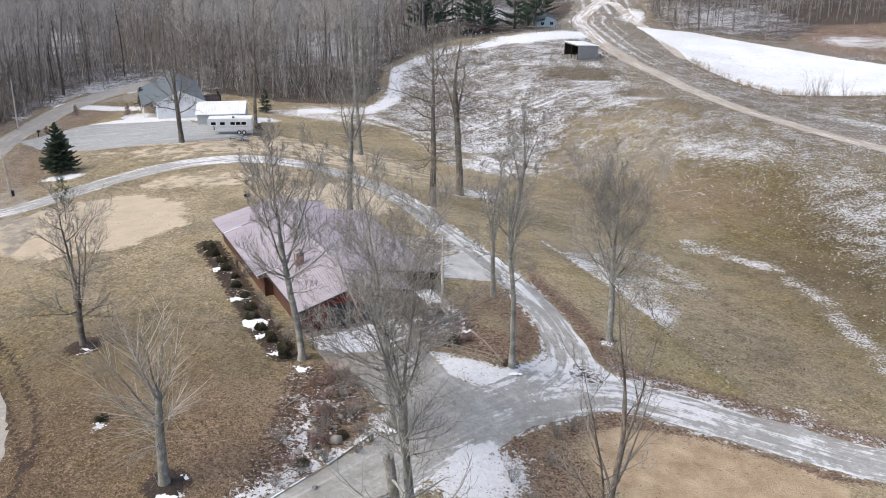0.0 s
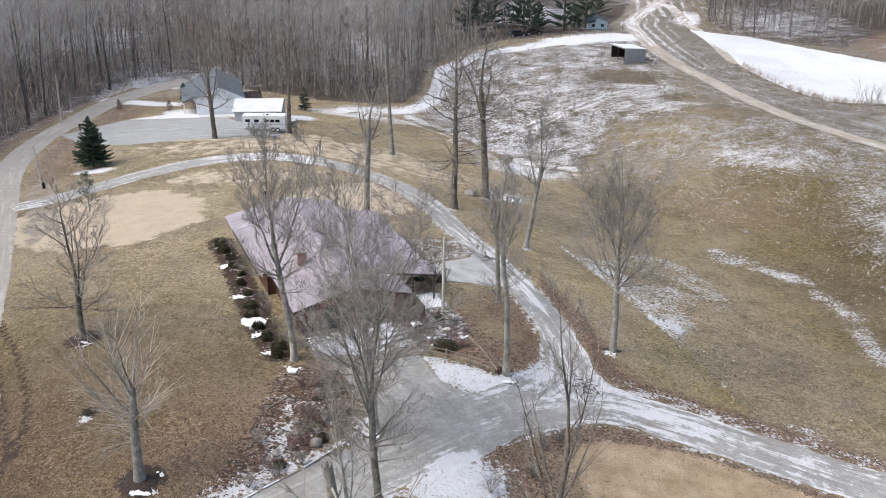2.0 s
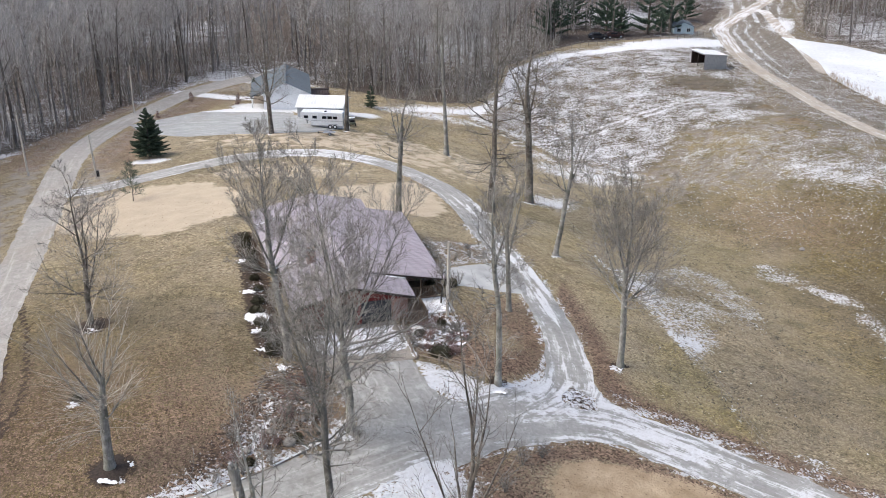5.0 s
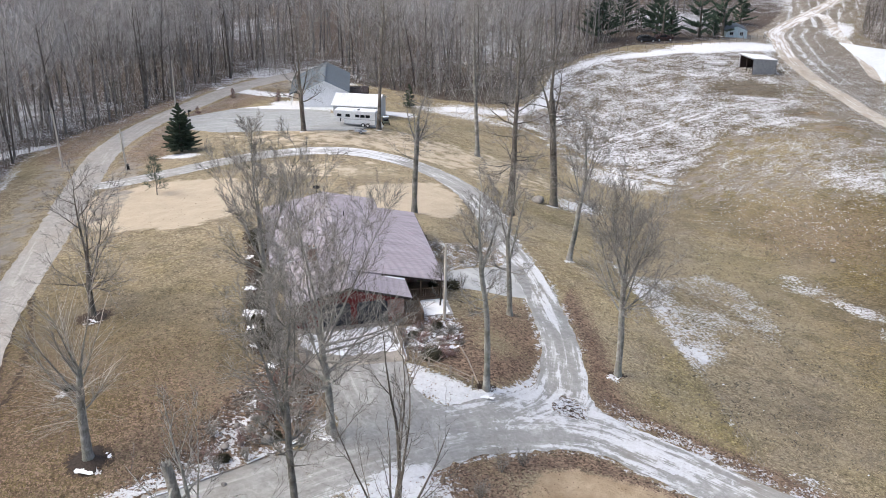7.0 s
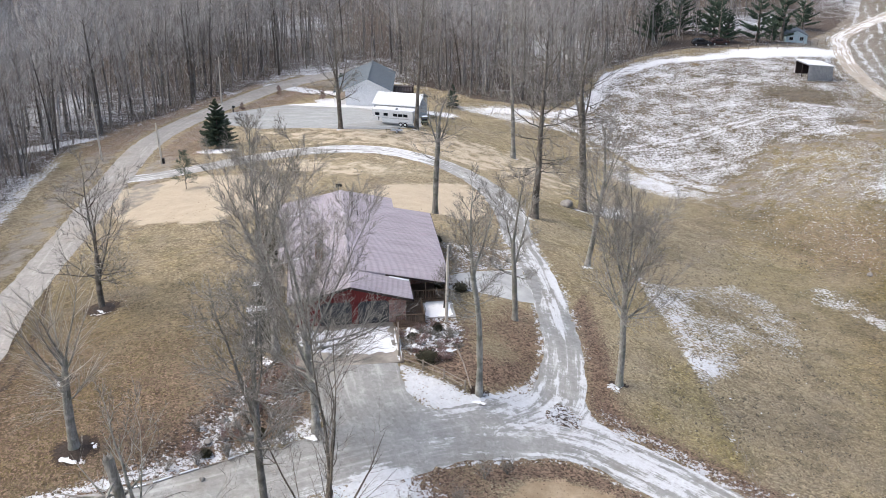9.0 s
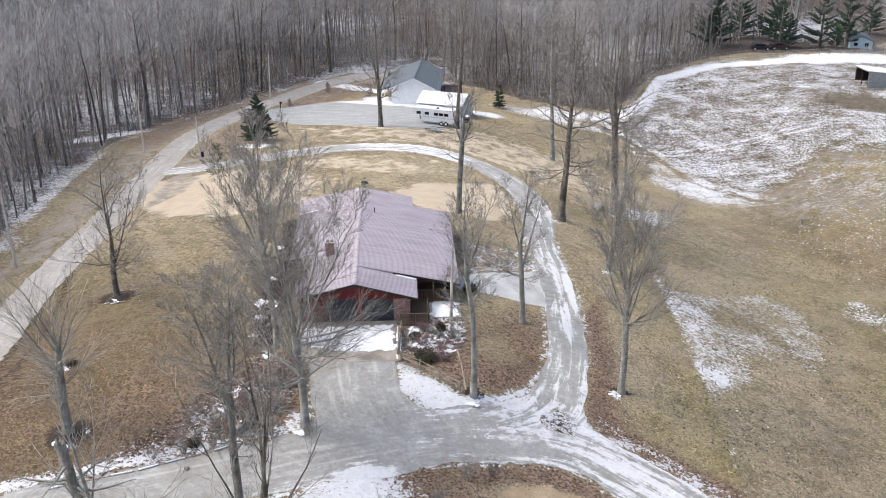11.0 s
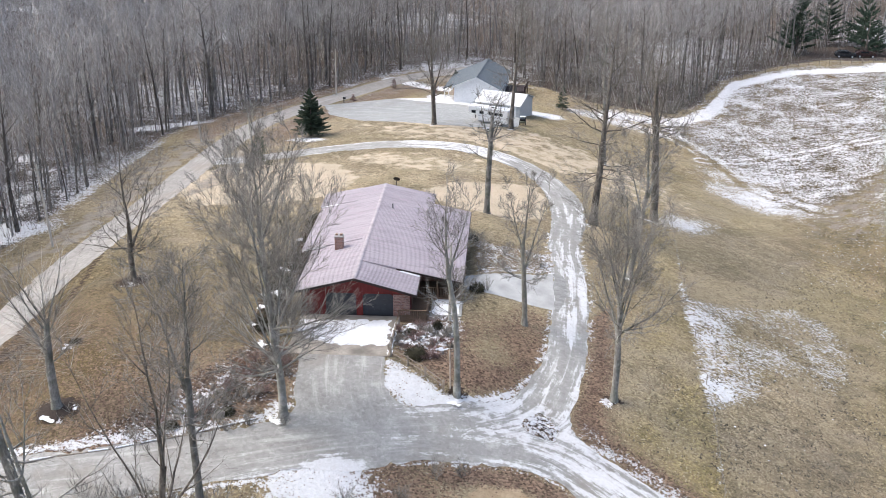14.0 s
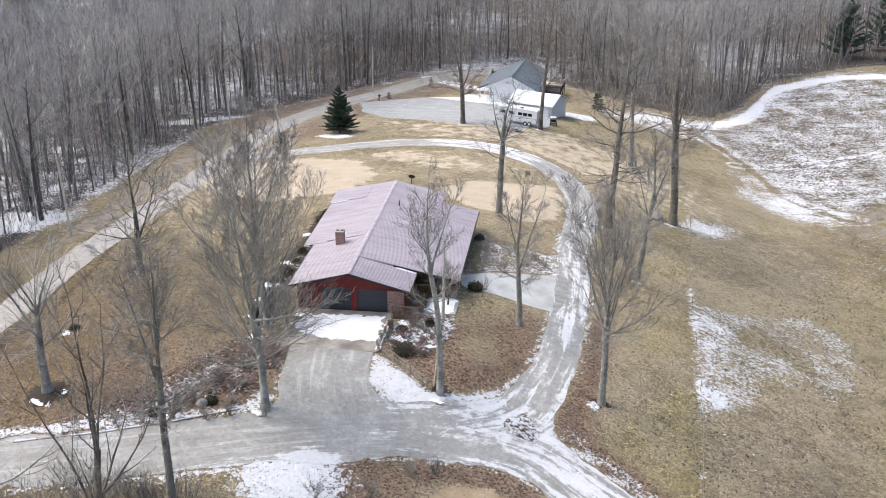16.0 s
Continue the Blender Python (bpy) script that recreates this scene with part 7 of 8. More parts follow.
def scatter(box, gap, keep, limit):
    """Places on a shaken lattice where keep(depth inside the woods, x, y)."""
    out = []
    x0, x1, y0, y1 = box
    nx, ny = int((x1 - x0) / gap), int((y1 - y0) / gap)
    px = np.array([x0 + (i + rng.uniform(0, 1)) * gap for i in range(nx) for j in range(ny)])
    py = np.array([y0 + (j + rng.uniform(0, 1)) * gap for i in range(nx) for j in range(ny)])
    depth = in_woods(px, py)
    clear = road_out(px, py)
    for x, y, d, c in zip(px, py, depth, clear):
        if c > 2.5 and keep(d, x, y):
            out.append((float(x), float(y), float(d)))
    rng.shuffle(out)
    return out[:limit]


PINE_YARD = [(-8, 238), (-2, 243), (10, 249), (22, 264), (30, 285), (34, 330), (16, 330), (6, 280), (-6, 252)]


def in_view(x, y):
    """The stretch of country that lies open to the clearing."""
    a = math.degrees(math.atan2(-(x - 23), y - 5))
    if not (-27 < a < 66 and math.hypot(x - 23, y - 5) < 370):
        return False
    return x < -13 or y < 236 or x > 34 or y > 330 or in_outline(np.array([x]), np.array([y]), PINE_YARD)[0] < 0


edge_places = scatter((-130, 60, 40, 330), 3.9, lambda d, x, y: 0.3 < d < 14 and in_view(x, y), 298)
for n, (x, y, d) in enumerate(edge_places):
    trunk_me, crown_me = STAND[n % len(STAND)]
    s = rng.choice((0.55, 0.8, 0.95, 1.05, 1.12)) * rng.uniform(0.9, 1.1)
    t = thing("woodland_tree", pose(x, y, ground_z(x, y), rng.gauss(0, 2.0), rng.gauss(0, 2.0), rng.uniform(0, 360)) @ Matrix.Diagonal((s * rng.uniform(0.9, 1.2), s * rng.uniform(0.9, 1.2), s, 1)), "tall bare grey tree at the edge of the woods", "tree", "woodland edge trees")
    new("trunk", trunk_me).parent = t
    new("crown", crown_me).parent = t


def far_woods():
    """The rest of the woods, joined."""
    kinds = []
    for i in range(12):
        a, b = wood_tree(200 + i, 13, 5, 5, (4, 3, 3), 1.25, 0.9, True) if i < 6 else wood_tree(200 + i, 10, 4, 3, (3, 3, 3), 2.0, 0.7, True)
        va, fa = a.arrays()
        vb, fb = b.arrays()
        tri = [t for f in [*fa, *[tuple(k + len(va) for k in g) for g in fb]] for t in ([f] if len(f) == 3 else [(f[0], f[1], f[2]), (f[0], f[2], f[3])])]
        kinds.append((np.concatenate([va, vb]), np.array(tri), sum(len(f) - 2 for f in fa)))
    taken = set((round(x), round(y)) for x, y, _ in edge_places)
    fringe = scatter((-330, 230, 30, 385), 3.7, lambda d, x, y: 1.0 < d < 42 and in_view(x, y), 1750)
    inner = scatter((-330, 230, 30, 385), 5.2, lambda d, x, y: d > 42 and in_view(x, y), 1500)
    places = [(*p[:2], i % 6) for i, p in enumerate(fringe) if (round(p[0]), round(p[1])) not in taken] + [(*p[:2], 6 + i % 6) for i, p in enumerate(inner)]
    vs, fs, bark, n = [], [], [], 0
    for x, y, kind in places:
        v, f, boles = kinds[kind]
        bark.append((np.arange(len(f)) >= boles).astype(np.int32))
        a, s = rng.uniform(0, 6.3), rng.choice((0.6, 0.85, 1.0, 1.1)) * rng.uniform(0.9, 1.1)
        kx, ky = rng.gauss(0, 0.03), rng.gauss(0, 0.03)
        c, si = math.cos(a) * s, math.sin(a) * s
        w = np.stack([x + v[:, 0] * c - v[:, 1] * si + kx * v[:, 2], y + v[:, 0] * si + v[:, 1] * c + ky * v[:, 2], ground_z(x, y) + v[:, 2] * s], 1)
        vs.append(w)
        fs.append(f + n)
        n += len(w)
    v, f = np.concatenate(vs), np.concatenate(fs)
    me = bpy.data.meshes.new("far_woods")
    me.vertices.add(len(v))
    me.vertices.foreach_set("co", v.astype(np.float32).ravel())
    me.loops.add(f.size)
    me.loops.foreach_set("vertex_index", f.astype(np.int32).ravel())
    me.polygons.add(len(f))
    me.polygons.foreach_set("loop_start", np.arange(0, f.size, 3, dtype=np.int32))
    me.update(calc_edges=True)
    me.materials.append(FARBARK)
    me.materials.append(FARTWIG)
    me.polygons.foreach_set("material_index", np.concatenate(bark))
    tagged(new("far_woods", me), "dense bare grey-brown winter woods", "woods", kind="stuff")
    return len(f)


far_woods()


def brush(seed, spots, high, stems, label, name="underbrush", material=None):
    """Thin bare stems in clumps, joined."""
    rng = random.Random(seed)
    w = Wood()
    for x, y in spots:
        g = ground_z(x, y)
        for _ in range(stems):
            p = Vector((x + rng.gauss(0, 0.45), y + rng.gauss(0, 0.45), g - 0.1))
            a, l = rng.uniform(0, 6.3), high * rng.uniform(0.45, 1.1)
            q = p + Vector((math.cos(a) * 0.4, math.sin(a) * 0.4, 1)).normalized() * l
            w.spike(p, q, 0.014 + 0.004 * high)
            for _ in range(5):
                e = p.lerp(q, rng.uniform(0.3, 0.9))
                w.spike(e, e + splay(rng, (q - p).normalized(), rng.uniform(0.3, 0.8)) * l * rng.uniform(0.2, 0.45), 0.012)
    return tagged(linked(name, *w.arrays(), material or TWIG), label, "brush", kind="stuff")


spots = [(x, y) for x, y, d in scatter((-130, 60, 40, 300), 2.6, lambda d, x, y: -0.8 < d < 9 and in_view(x, y), 900)]
brush(8, spots, 2.6, 7, "tangled bare underbrush along the edge of the woods")
spots = [(x, y) for x, y, d in scatter((-130, 60, 40, 300), 2.9, lambda d, x, y: 0.5 < d < 26 and in_view(x, y), 1500)]
brush(13, spots, 6.5, 3, "thin bare saplings standing among the woodland trees", "wood_saplings", WOODTWIG)


def along_line(seed, pts, n, spread):
    rng = random.Random(seed)
    line = [Vector(p) for p in pts]
    return [tuple(along(line, rng.random())[0] + Vector((rng.gauss(0, spread), rng.gauss(0, spread)))) for _ in range(n)]


brush(14, along_line(14, [(-30, 38.5), (-20, 46.5), (-12, 52), (-6.5, 55.2), (-1.5, 58)], 130, 0.9), 2.4, 8, "tangled bare brush below the near drive", "roadside_brush")
brush(9, along_line(9, [(52.5, 240), (55, 231), (59.5, 221), (65.5, 212.5), (74, 212), (90, 212)], 120, 0.9), 1.6, 8, "dry brown brush along the pond bank", "bank_brush", DRYGRASS)
brush(10, along_line(10, [(70, 212), (77, 211)], 9, 1.0), 6.0, 7, "tall bare willow shoots on the pond bank", "willow_shoots")
brush(11, along_line(11, [(60, 274), (78, 262), (96, 246), (118, 230)], 60, 1.5), 2.2, 7, "bare brush on the far pond bank", "bank_brush")
brush(12, along_line(12, [(-22, 203), (-19.5, 210), (-20, 224), (-14, 238)], 60, 1.2), 2.6, 7, "bare brush where the pasture meets the woods")

# ---------------------------------------------------------------- garden: shrubs, fences, stones


def leafy_shrub(seed, r, high, n=320, size=0.085):
    """A rounded evergreen: short leaf sprays over an uneven dome."""
    rng = random.Random(seed)
    w = Wood()
    for _ in range(n):
        a, t = rng.uniform(0, 6.3), rng.random() ** 0.6
        u = math.acos(1 - t) if t < 1 else math.pi / 2
        bump = 1 + 0.18 * noise.noise((math.cos(a) * 2 + seed, math.sin(a) * 2, u * 2))
        d = Vector((math.sin(u) * math.cos(a), math.sin(u) * math.sin(a), math.cos(u)))
        p = Vector((d.x * r * bump, d.y * r * bump, d.z * high * bump)) * rng.uniform(0.72, 1.0)
        w.spike(p, p + (d + Vector((rng.uniform(-1, 1), rng.uniform(-1, 1), rng.uniform(-0.4, 1))) * 0.7).normalized() * size * 2.2, size * 0.6)
    return w


def twig_shrub(seed, r, high, stems=16):
    rng = random.Random(seed)
    w = Wood()
    for _ in range(stems):
        a, s = rng.uniform(0, 6.3), rng.uniform(0.1, 1.0)
        q = Vector((math.cos(a) * r * s, math.sin(a) * r * s, high * rng.uniform(0.6, 1.05)))
        pts = grown(rng, Vector((rng.gauss(0, 0.06), rng.gauss(0, 0.06), -0.05)), q, q.length, 0.15, 0.05, 3)
        w.tube(pts, [0.016, 0.012, 0.009, 0.004], 3)
        for _ in range(12):
            p, e = along(pts, rng.uniform(0.3, 1.0))
            end = p + splay(rng, e, rng.uniform(0.3, 0.9)) * r * rng.uniform(0.25, 0.6)
            w.spike(p, end, 0.009)
            w.spike(p.lerp(end, 0.6), p.lerp(end, 0.6) + splay(rng, e, 0.7) * r * 0.25, 0.007)
    return w


def shrub(x, y, seed, r, high, label, kind="leafy", mat=None, group="garden shrubs"):
    t = thing("shrub", pose(x, y, ground_z(x, y) - 0.02, 0, 0, seed * 40), label, "shrub", group)
    core = bmesh.new()
    if kind == "leafy":
        bmesh.ops.create_icosphere(core, subdivisions=2, radius=1.0)
        for v in core.verts:
            k = 0.80 + 0.16 * noise.noise(v.co * 1.7 + Vector((seed, 0, 0)))
            v.co = Vector((v.co.x * r * k, v.co.y * r * k, max(v.co.z, -0.1) * high * k))
        part("core", core, mat or BOX, t, smooth=True)
        linked("foliage", *leafy_shrub(seed, r, high).arrays(), mat or BOX, t)
    else:
        core.free()
        linked("crown", *twig_shrub(seed, r, high).arrays(), mat or TWIG, t)
    return t


# dark clipped bushes in the bed along the house's long wall
bed = [Vector(p) for p in ((-27.0, 102.6), (-24.0, 97), (-20.6, 89.8), (-17.4, 82.8), (-15.2, 79.2))]
rng = random.Random(31)
for i in range(13):
    p, _ = along(bed, (i + 0.3 + 0.3 * rng.random()) / 13)
    r = (0.95 if i < 2 else 0.52) * rng.uniform(0.65, 1.25)
    shrub(p.x + rng.uniform(-0.45, 0.45), p.y, 60 + i, r, r * rng.uniform(1.0, 1.4), "dark round evergreen bush in the bed beside the house", group="house bed bushes")
for i in range(7):
    p, _ = along(bed, 0.1 + 0.8 * rng.random())
    shrub(p.x + 1.2, p.y + 0.4, 80 + i, 0.6, 1.1, "bare twiggy shrub against the house wall", "twig", TWIG, "house bed shrubs")
shrub(-14.9, 78.2, 75, 0.5, 1.5, "dark upright evergreen at the corner of the bed")
# snow caught between them
for i, (x, y, r) in enumerate(((-18.5, 84.2, 1.2), (-24.8, 96.3, 0.5), (-21.4, 89.2, 0.55), (-17.6, 81.6, 0.4), (-15.8, 78.4, 0.45), (-13.0, 75.9, 0.5))):
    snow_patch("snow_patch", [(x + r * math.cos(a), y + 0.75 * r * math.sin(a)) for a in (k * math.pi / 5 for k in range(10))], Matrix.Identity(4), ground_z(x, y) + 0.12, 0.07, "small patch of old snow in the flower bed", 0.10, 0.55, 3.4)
# the bed between forecourt and drive
for i, (x, y, r, h, k) in enumerate(((-4.2, 84.0, 0.75, 0.7, "twig"), (-3.4, 82.6, 0.7, 0.6, "twig"), (-2.6, 85.2, 0.8, 0.7, "twig"), (-2.2, 83.2, 0.8, 0.8, "twig"), (-1.1, 84.9, 0.7, 0.7, "twig"), (-0.2, 83.0, 0.7, 0.6, "twig"), (0.6, 81.6, 0.7, 0.7, "twig"), (-3.2, 84.3, 0.5, 0.4, "leafy"), (-1.7, 86.4, 0.38, 0.75, "leafy"), (-0.6, 81.1, 1.05, 0.95, "leafy"), (0.2, 86.2, 0.55, 0.5, "twig"), (1.2, 84.0, 0.6, 0.5, "twig"))):
    shrub(x, y, 120 + i, r, h, "low bare twiggy shrub in the front garden" if k == "twig" else "dark green clipped shrub in the front garden", k, None if k == "leafy" or i % 3 else TWIG_RED)
for i in range(22):
    x, y = -4.3 + 5.4 * rng.random(), 80.9 + 6.2 * rng.random()
    if in_outline(np.array([x]), np.array([y]), [(-4.9, 85.6), (-2.6, 80.8), (1.6, 80.2), (2.2, 83), (0.2, 88), (-2.6, 89)])[0] > 0.2:
        shrub(x, y, 300 + i, rng.uniform(0.5, 0.9), rng.uniform(0.35, 0.8), "low reddish twiggy shrub in the front garden", "twig", TWIG_RED if i % 3 else None)
shrub(-2.7, 95.4, 140, 0.75, 0.8, "dark rounded evergreen beside the porch")
shrub(-4.4, 94.4, 141, 0.6, 0.7, "dark rounded evergreen beside the porch")
for i in range(17):
    x, y = -3.9 + 5.0 * rng.random(), 81.4 + 6.4 * rng.random()
    if in_outline(np.array([x]), np.array([y]), [(-4.7, 85.4), (-2.6, 81), (1.2, 80.6), (1.8, 83), (0.2, 88), (-2.6, 88.6)])[0] > 0.1:
        r = rng.uniform(0.22, 0.62)
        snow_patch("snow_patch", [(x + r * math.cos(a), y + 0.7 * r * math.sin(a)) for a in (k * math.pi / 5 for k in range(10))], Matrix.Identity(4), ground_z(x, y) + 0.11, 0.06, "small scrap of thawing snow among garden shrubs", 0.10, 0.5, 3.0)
# the bed north of the porch
for i, (x, y, r, h) in enumerate(((-4.6, 99.6, 0.7, 1.2), (-5.4, 101.4, 0.8, 1.3), (-6.3, 103.0, 0.9, 1.4), (-7.2, 104.6, 0.9, 1.3), (-3.6, 102.4, 0.7, 0.8), (-2.4, 104.8, 0.7, 0.8), (-4.8, 105.4, 0.8, 0.9), (-1.2, 106.6, 0.6, 0.7), (-3.2, 107.6, 0.7, 0.8))):
    shrub(x, y, 240 + i, r, h, "bare twiggy shrub in the speckled bed beside the pad", "twig", TWIG_PALE, "north bed shrubs")
shrub(-9.0, 106.0, 252, 0.5, 0.6, "dark evergreen bush against the house wall")
shrub(-1.9, 96.0, 253, 0.6, 1.6, "small bare bush at the corner of the pad", "twig", None, "north bed shrubs")
# the bed before the maple
for i, (x, y, r, h, k) in enumerate(((-11.1, 63.0, 0.42, 0.45, "leafy"), (-8.6, 66.6, 0.42, 0.5, "leafy"), (-9.3, 71.6, 1.0, 0.9, "twig"), (-8.0, 70.2, 0.9, 0.8, "twig"), (-7.4, 67.6, 0.7, 0.7, "twig"), (-10.6, 69.2, 0.9, 0.8, "twig"), (-9.6, 74.0, 1.0, 1.0, "twig"), (-11.5, 73.4, 0.9, 0.9, "twig"), (-7.9, 73.0, 0.8, 0.9, "twig"), (-9.9, 65.6, 0.7, 0.7, "twig"), (-27.5, 68.2, 0.4, 0.3, "leafy"))):
    shrub(x, y, 160 + i, r, h, "bare reddish twiggy shrub among fallen leaves" if k == "twig" else "small dark clipped bush with snow beside it", k, TWIG_RED if k == "twig" and i % 2 else None, "front bed shrubs")
for i in range(26):
    x, y = -13.4 + 7.4 * rng.random(), 61.5 + 14.5 * rng.random()
    if in_outline(np.array([x]), np.array([y]), [(-14.5, 64), (-11.5, 61.8), (-6.8, 68.6), (-6.9, 72.4), (-9, 76), (-12.5, 75)])[0] > 0.3:
        shrub(x, y, 330 + i, rng.uniform(0.8, 1.3), rng.uniform(0.7, 1.4), "bare reddish twiggy shrub among fallen leaves", "twig", TWIG_RED if i % 3 else None, "front bed shrubs")
for i in range(6):
    shrub(-12.5 + 1.6 * i + rng.uniform(-0.4, 0.4), 60.4 + 1.5 * i, 190 + i, 0.8, 1.1, "straggling bare bush at the edge of the near drive", "twig", None, "drive edge bushes")
for i, (x, y) in enumerate(((3.4, 59.5), (5.2, 61.4), (7.2, 66.5), (4.2, 64.0), (8.0, 70.0), (9.4, 71.4), (2.2, 57.0), (0.0, 56.0), (-8, 52), (-5.5, 54), (-11, 49.5))):
    shrub(x, y, 210 + i, 1.1, 1.7, "tangled bare grey-brown bush below the drive", "twig", None, "drive edge bushes")


def stone(x, y, seed, size, label="weathered grey boulder", group="garden stones", lift=0.0):
    bm = bmesh.new()
    bmesh.ops.create_icosphere(bm, subdivisions=3, radius=1.0)
    for v in bm.verts:
        k = 1 + 0.28 * noise.noise(v.co * 1.3 + Vector((seed, 1, 2))) + 0.08 * noise.noise(v.co * 4 + Vector((seed, 5, 2)))
        v.co = Vector((v.co.x * size[0] * k, v.co.y * size[1] * k, v.co.z * size[2] * k))
    ob = part("stone", bm, STONE, smooth=True)
    ob.matrix_basis = pose(x, y, ground_z(x, y) + size[2] * 0.35 + lift, 0, 0, seed * 33)
    return tagged(ob, label, "stone", group)


stone(-2.2, 137.9, 3, (1.2, 0.8, 0.65), "large pale boulder beside the drive")
for i in range(22):
    x, y = [(-3.9, 83.4), (-2.4, 84.4), (-1.4, 82.2), (0.3, 84.6), (-0.4, 85.8), (1.0, 82.4)][i % 6]
    stone(x + rng.gauss(0, 0.55), y + rng.gauss(0, 0.6), i, (rng.uniform(0.15, 0.34), rng.uniform(0.12, 0.28), rng.uniform(0.1, 0.2)), "small grey stone in the front garden")
for i in range(14):
    stone(-10.4 + rng.gauss(0, 1.4), 68 + rng.gauss(0, 3.2), 40 + i, (rng.uniform(0.16, 0.36), rng.uniform(0.14, 0.3), rng.uniform(0.1, 0.2)), "small grey stone in the leafy bed")
stone(-9.0, 65.9, 71, (0.5, 0.42, 0.4), "tan rounded stone in the leafy bed")


def rail_fence(pts, posts, rails, high, label, thick=0.042):
    a, b = Vector(pts[0]), Vector(pts[1])
    g = ground_z(*a)
    t = thing("rail_fence", pose(a.x, a.y, g), label, "fence")
    for i in range(posts):
        p = a.lerp(b, i / (posts - 1))
        z = ground_z(*p) - g
        part("post", slab(p.x - a.x - 0.07, p.x - a.x + 0.07, p.y - a.y - 0.07, p.y - a.y + 0.07, z - 0.3, z + high + 0.08, 0.015), WEATHERED, t)
    for r in range(rails):
        for i in range(posts - 1):
            p, q = a.lerp(b, i / (posts - 1)), a.lerp(b, (i + 1) / (posts - 1))
            z0, z1 = ground_z(*p) - g, ground_z(*q) - g
            k = high * (r + 1) / (rails + 0.15)
            part("rail", rod((p.x - a.x, p.y - a.y, z0 + k), (q.x - a.x, q.y - a.y, z1 + k), thick, thick * 0.8, 7), WEATHERED, t)
    return t


rail_fence([(-2.4, 79.9), (3.6, 78.5)], 4, 2, 0.85, "weathered split-rail fence along the garden")
rail_fence([(-5.0, 85.2), (-3.0, 80.5)], 5, 2, 0.7, "weathered timber rail beside the forecourt")


def timber(a, b, r, label, group="garden timbers"):
    za, zb = ground_z(*a), ground_z(*b)
    ob = part("landscape_timber", rod((0, 0, 0), (b[0] - a[0], b[1] - a[1], zb - za), r, r * 0.9, 8), WEATHERED)
    ob.matrix_basis = pose(a[0], a[1], za + r * 0.7)
    return tagged(ob, label, "timber", group)


for p, q in (((-1.1, 87.4), (0.6, 84.6)), ((0.65, 84.5), (2.4, 81.6)), ((2.45, 81.5), (4.0, 78.9))):
    timber(p, q, 0.07, "pale landscape timber edging the garden bed")
edge_line = [Vector(p) for p in ((-17.6, 54.9), (-13.0, 58.9), (-9.4, 63.0), (-6.3, 67.4))]
for i in range(9):
    p, _ = along(edge_line, i / 9 + 0.005)
    q, _ = along(edge_line, (i + 1) / 9 - 0.005)
    beam = timber((p.x, p.y), (q.x, q.y), 0.075, "weathered snow-capped timber edging along the near drive", "drive edging")
    if i not in (1, 5):
        d = Vector((q.x - p.x, q.y - p.y, ground_z(q.x, q.y) - ground_z(p.x, p.y)))
        part("snow_cap", rod(d * rng.uniform(0.0, 0.12) + Vector((0, 0, 0.06)), d * rng.uniform(0.86, 1.0) + Vector((0, 0, 0.06)), 0.075, 0.06, 7), SNOWMAT, beam, "strip of snow lying on the timber")
timber((-13.6, 69.5), (-12.4, 71.6), 0.07, "fallen pale branch on the bed")


def wagon_wheel(x, y):
    t = thing("wagon_wheel", pose(x, y, ground_z(x, y) + 0.5, 62, 0, 40), "rusty old wagon wheel leaning in the leafy bed", "wheel")
    bm = bmesh.new()
    n, m, R, r = 28, 6, 0.55, 0.035
    ring = [[bm.verts.new(((R + r * math.cos(b)) * math.cos(a), (R + r * math.cos(b)) * math.sin(a), r * math.sin(b))) for b in (2 * math.pi * j / m for j in range(m))] for a in (2 * math.pi * i / n for i in range(n))]
    for i in range(n):
        for j in range(m):
            bm.faces.new((ring[i][j], ring[(i + 1) % n][j], ring[(i + 1) % n][(j + 1) % m], ring[i][(j + 1) % m]))
    rust = plain("rust", (0.17, 0.075, 0.045), 0.9)
    part("rim", bm, rust, t)
    part("hub", rod((0, 0, -0.09), (0, 0, 0.09), 0.08), rust, t)
    for i in range(10):
        a = i * math.pi / 5
        part("spoke", rod((0.06 * math.cos(a), 0.06 * math.sin(a), 0), (0.54 * math.cos(a), 0.54 * math.sin(a), 0), 0.018, sides=5), rust, t)


wagon_wheel(-11.7, 71.4)


def mulch_ring(x, y, r):
    bm = bmesh.new()
    rings = []
    g = ground_z(x, y)
    for i in range(7):
        k = i / 6
        row = []
        for j in range(36):
            a = 2 * math.pi * j / 36
            rr = r * k * (0.95 + 0.30 * noise.noise((math.cos(a) * 1.5 + x, math.sin(a) * 1.5, 2)) + 0.28 * noise.noise((math.cos(a) * 5 + x, math.sin(a) * 5, 7)))
            px, py = rr * math.cos(a), rr * math.sin(a)
            row.append(bm.verts.new((px, py, ground_z(x + px, y + py) - g + 0.16 * (1 - k * k) - 0.02 * k + 0.06 * noise.noise((px * 3, py * 3, x)))))
        rings.append(row)
    for i in range(6):
        for j in range(36):
            bm.faces.new((rings[i][j], rings[i][(j + 1) % 36], rings[i + 1][(j + 1) % 36], rings[i + 1][j])) if i else bm.faces.new((rings[0][0], rings[1][j], rings[1][(j + 1) % 36])) if j < 35 else None
    ob = part("mulch_ring", bm, MULCH, smooth=True)
    ob.matrix_basis = pose(x, y, g + 0.02)
    tagged(ob, "ring of dark mulch round a lawn tree", "mulch", "mulch rings")


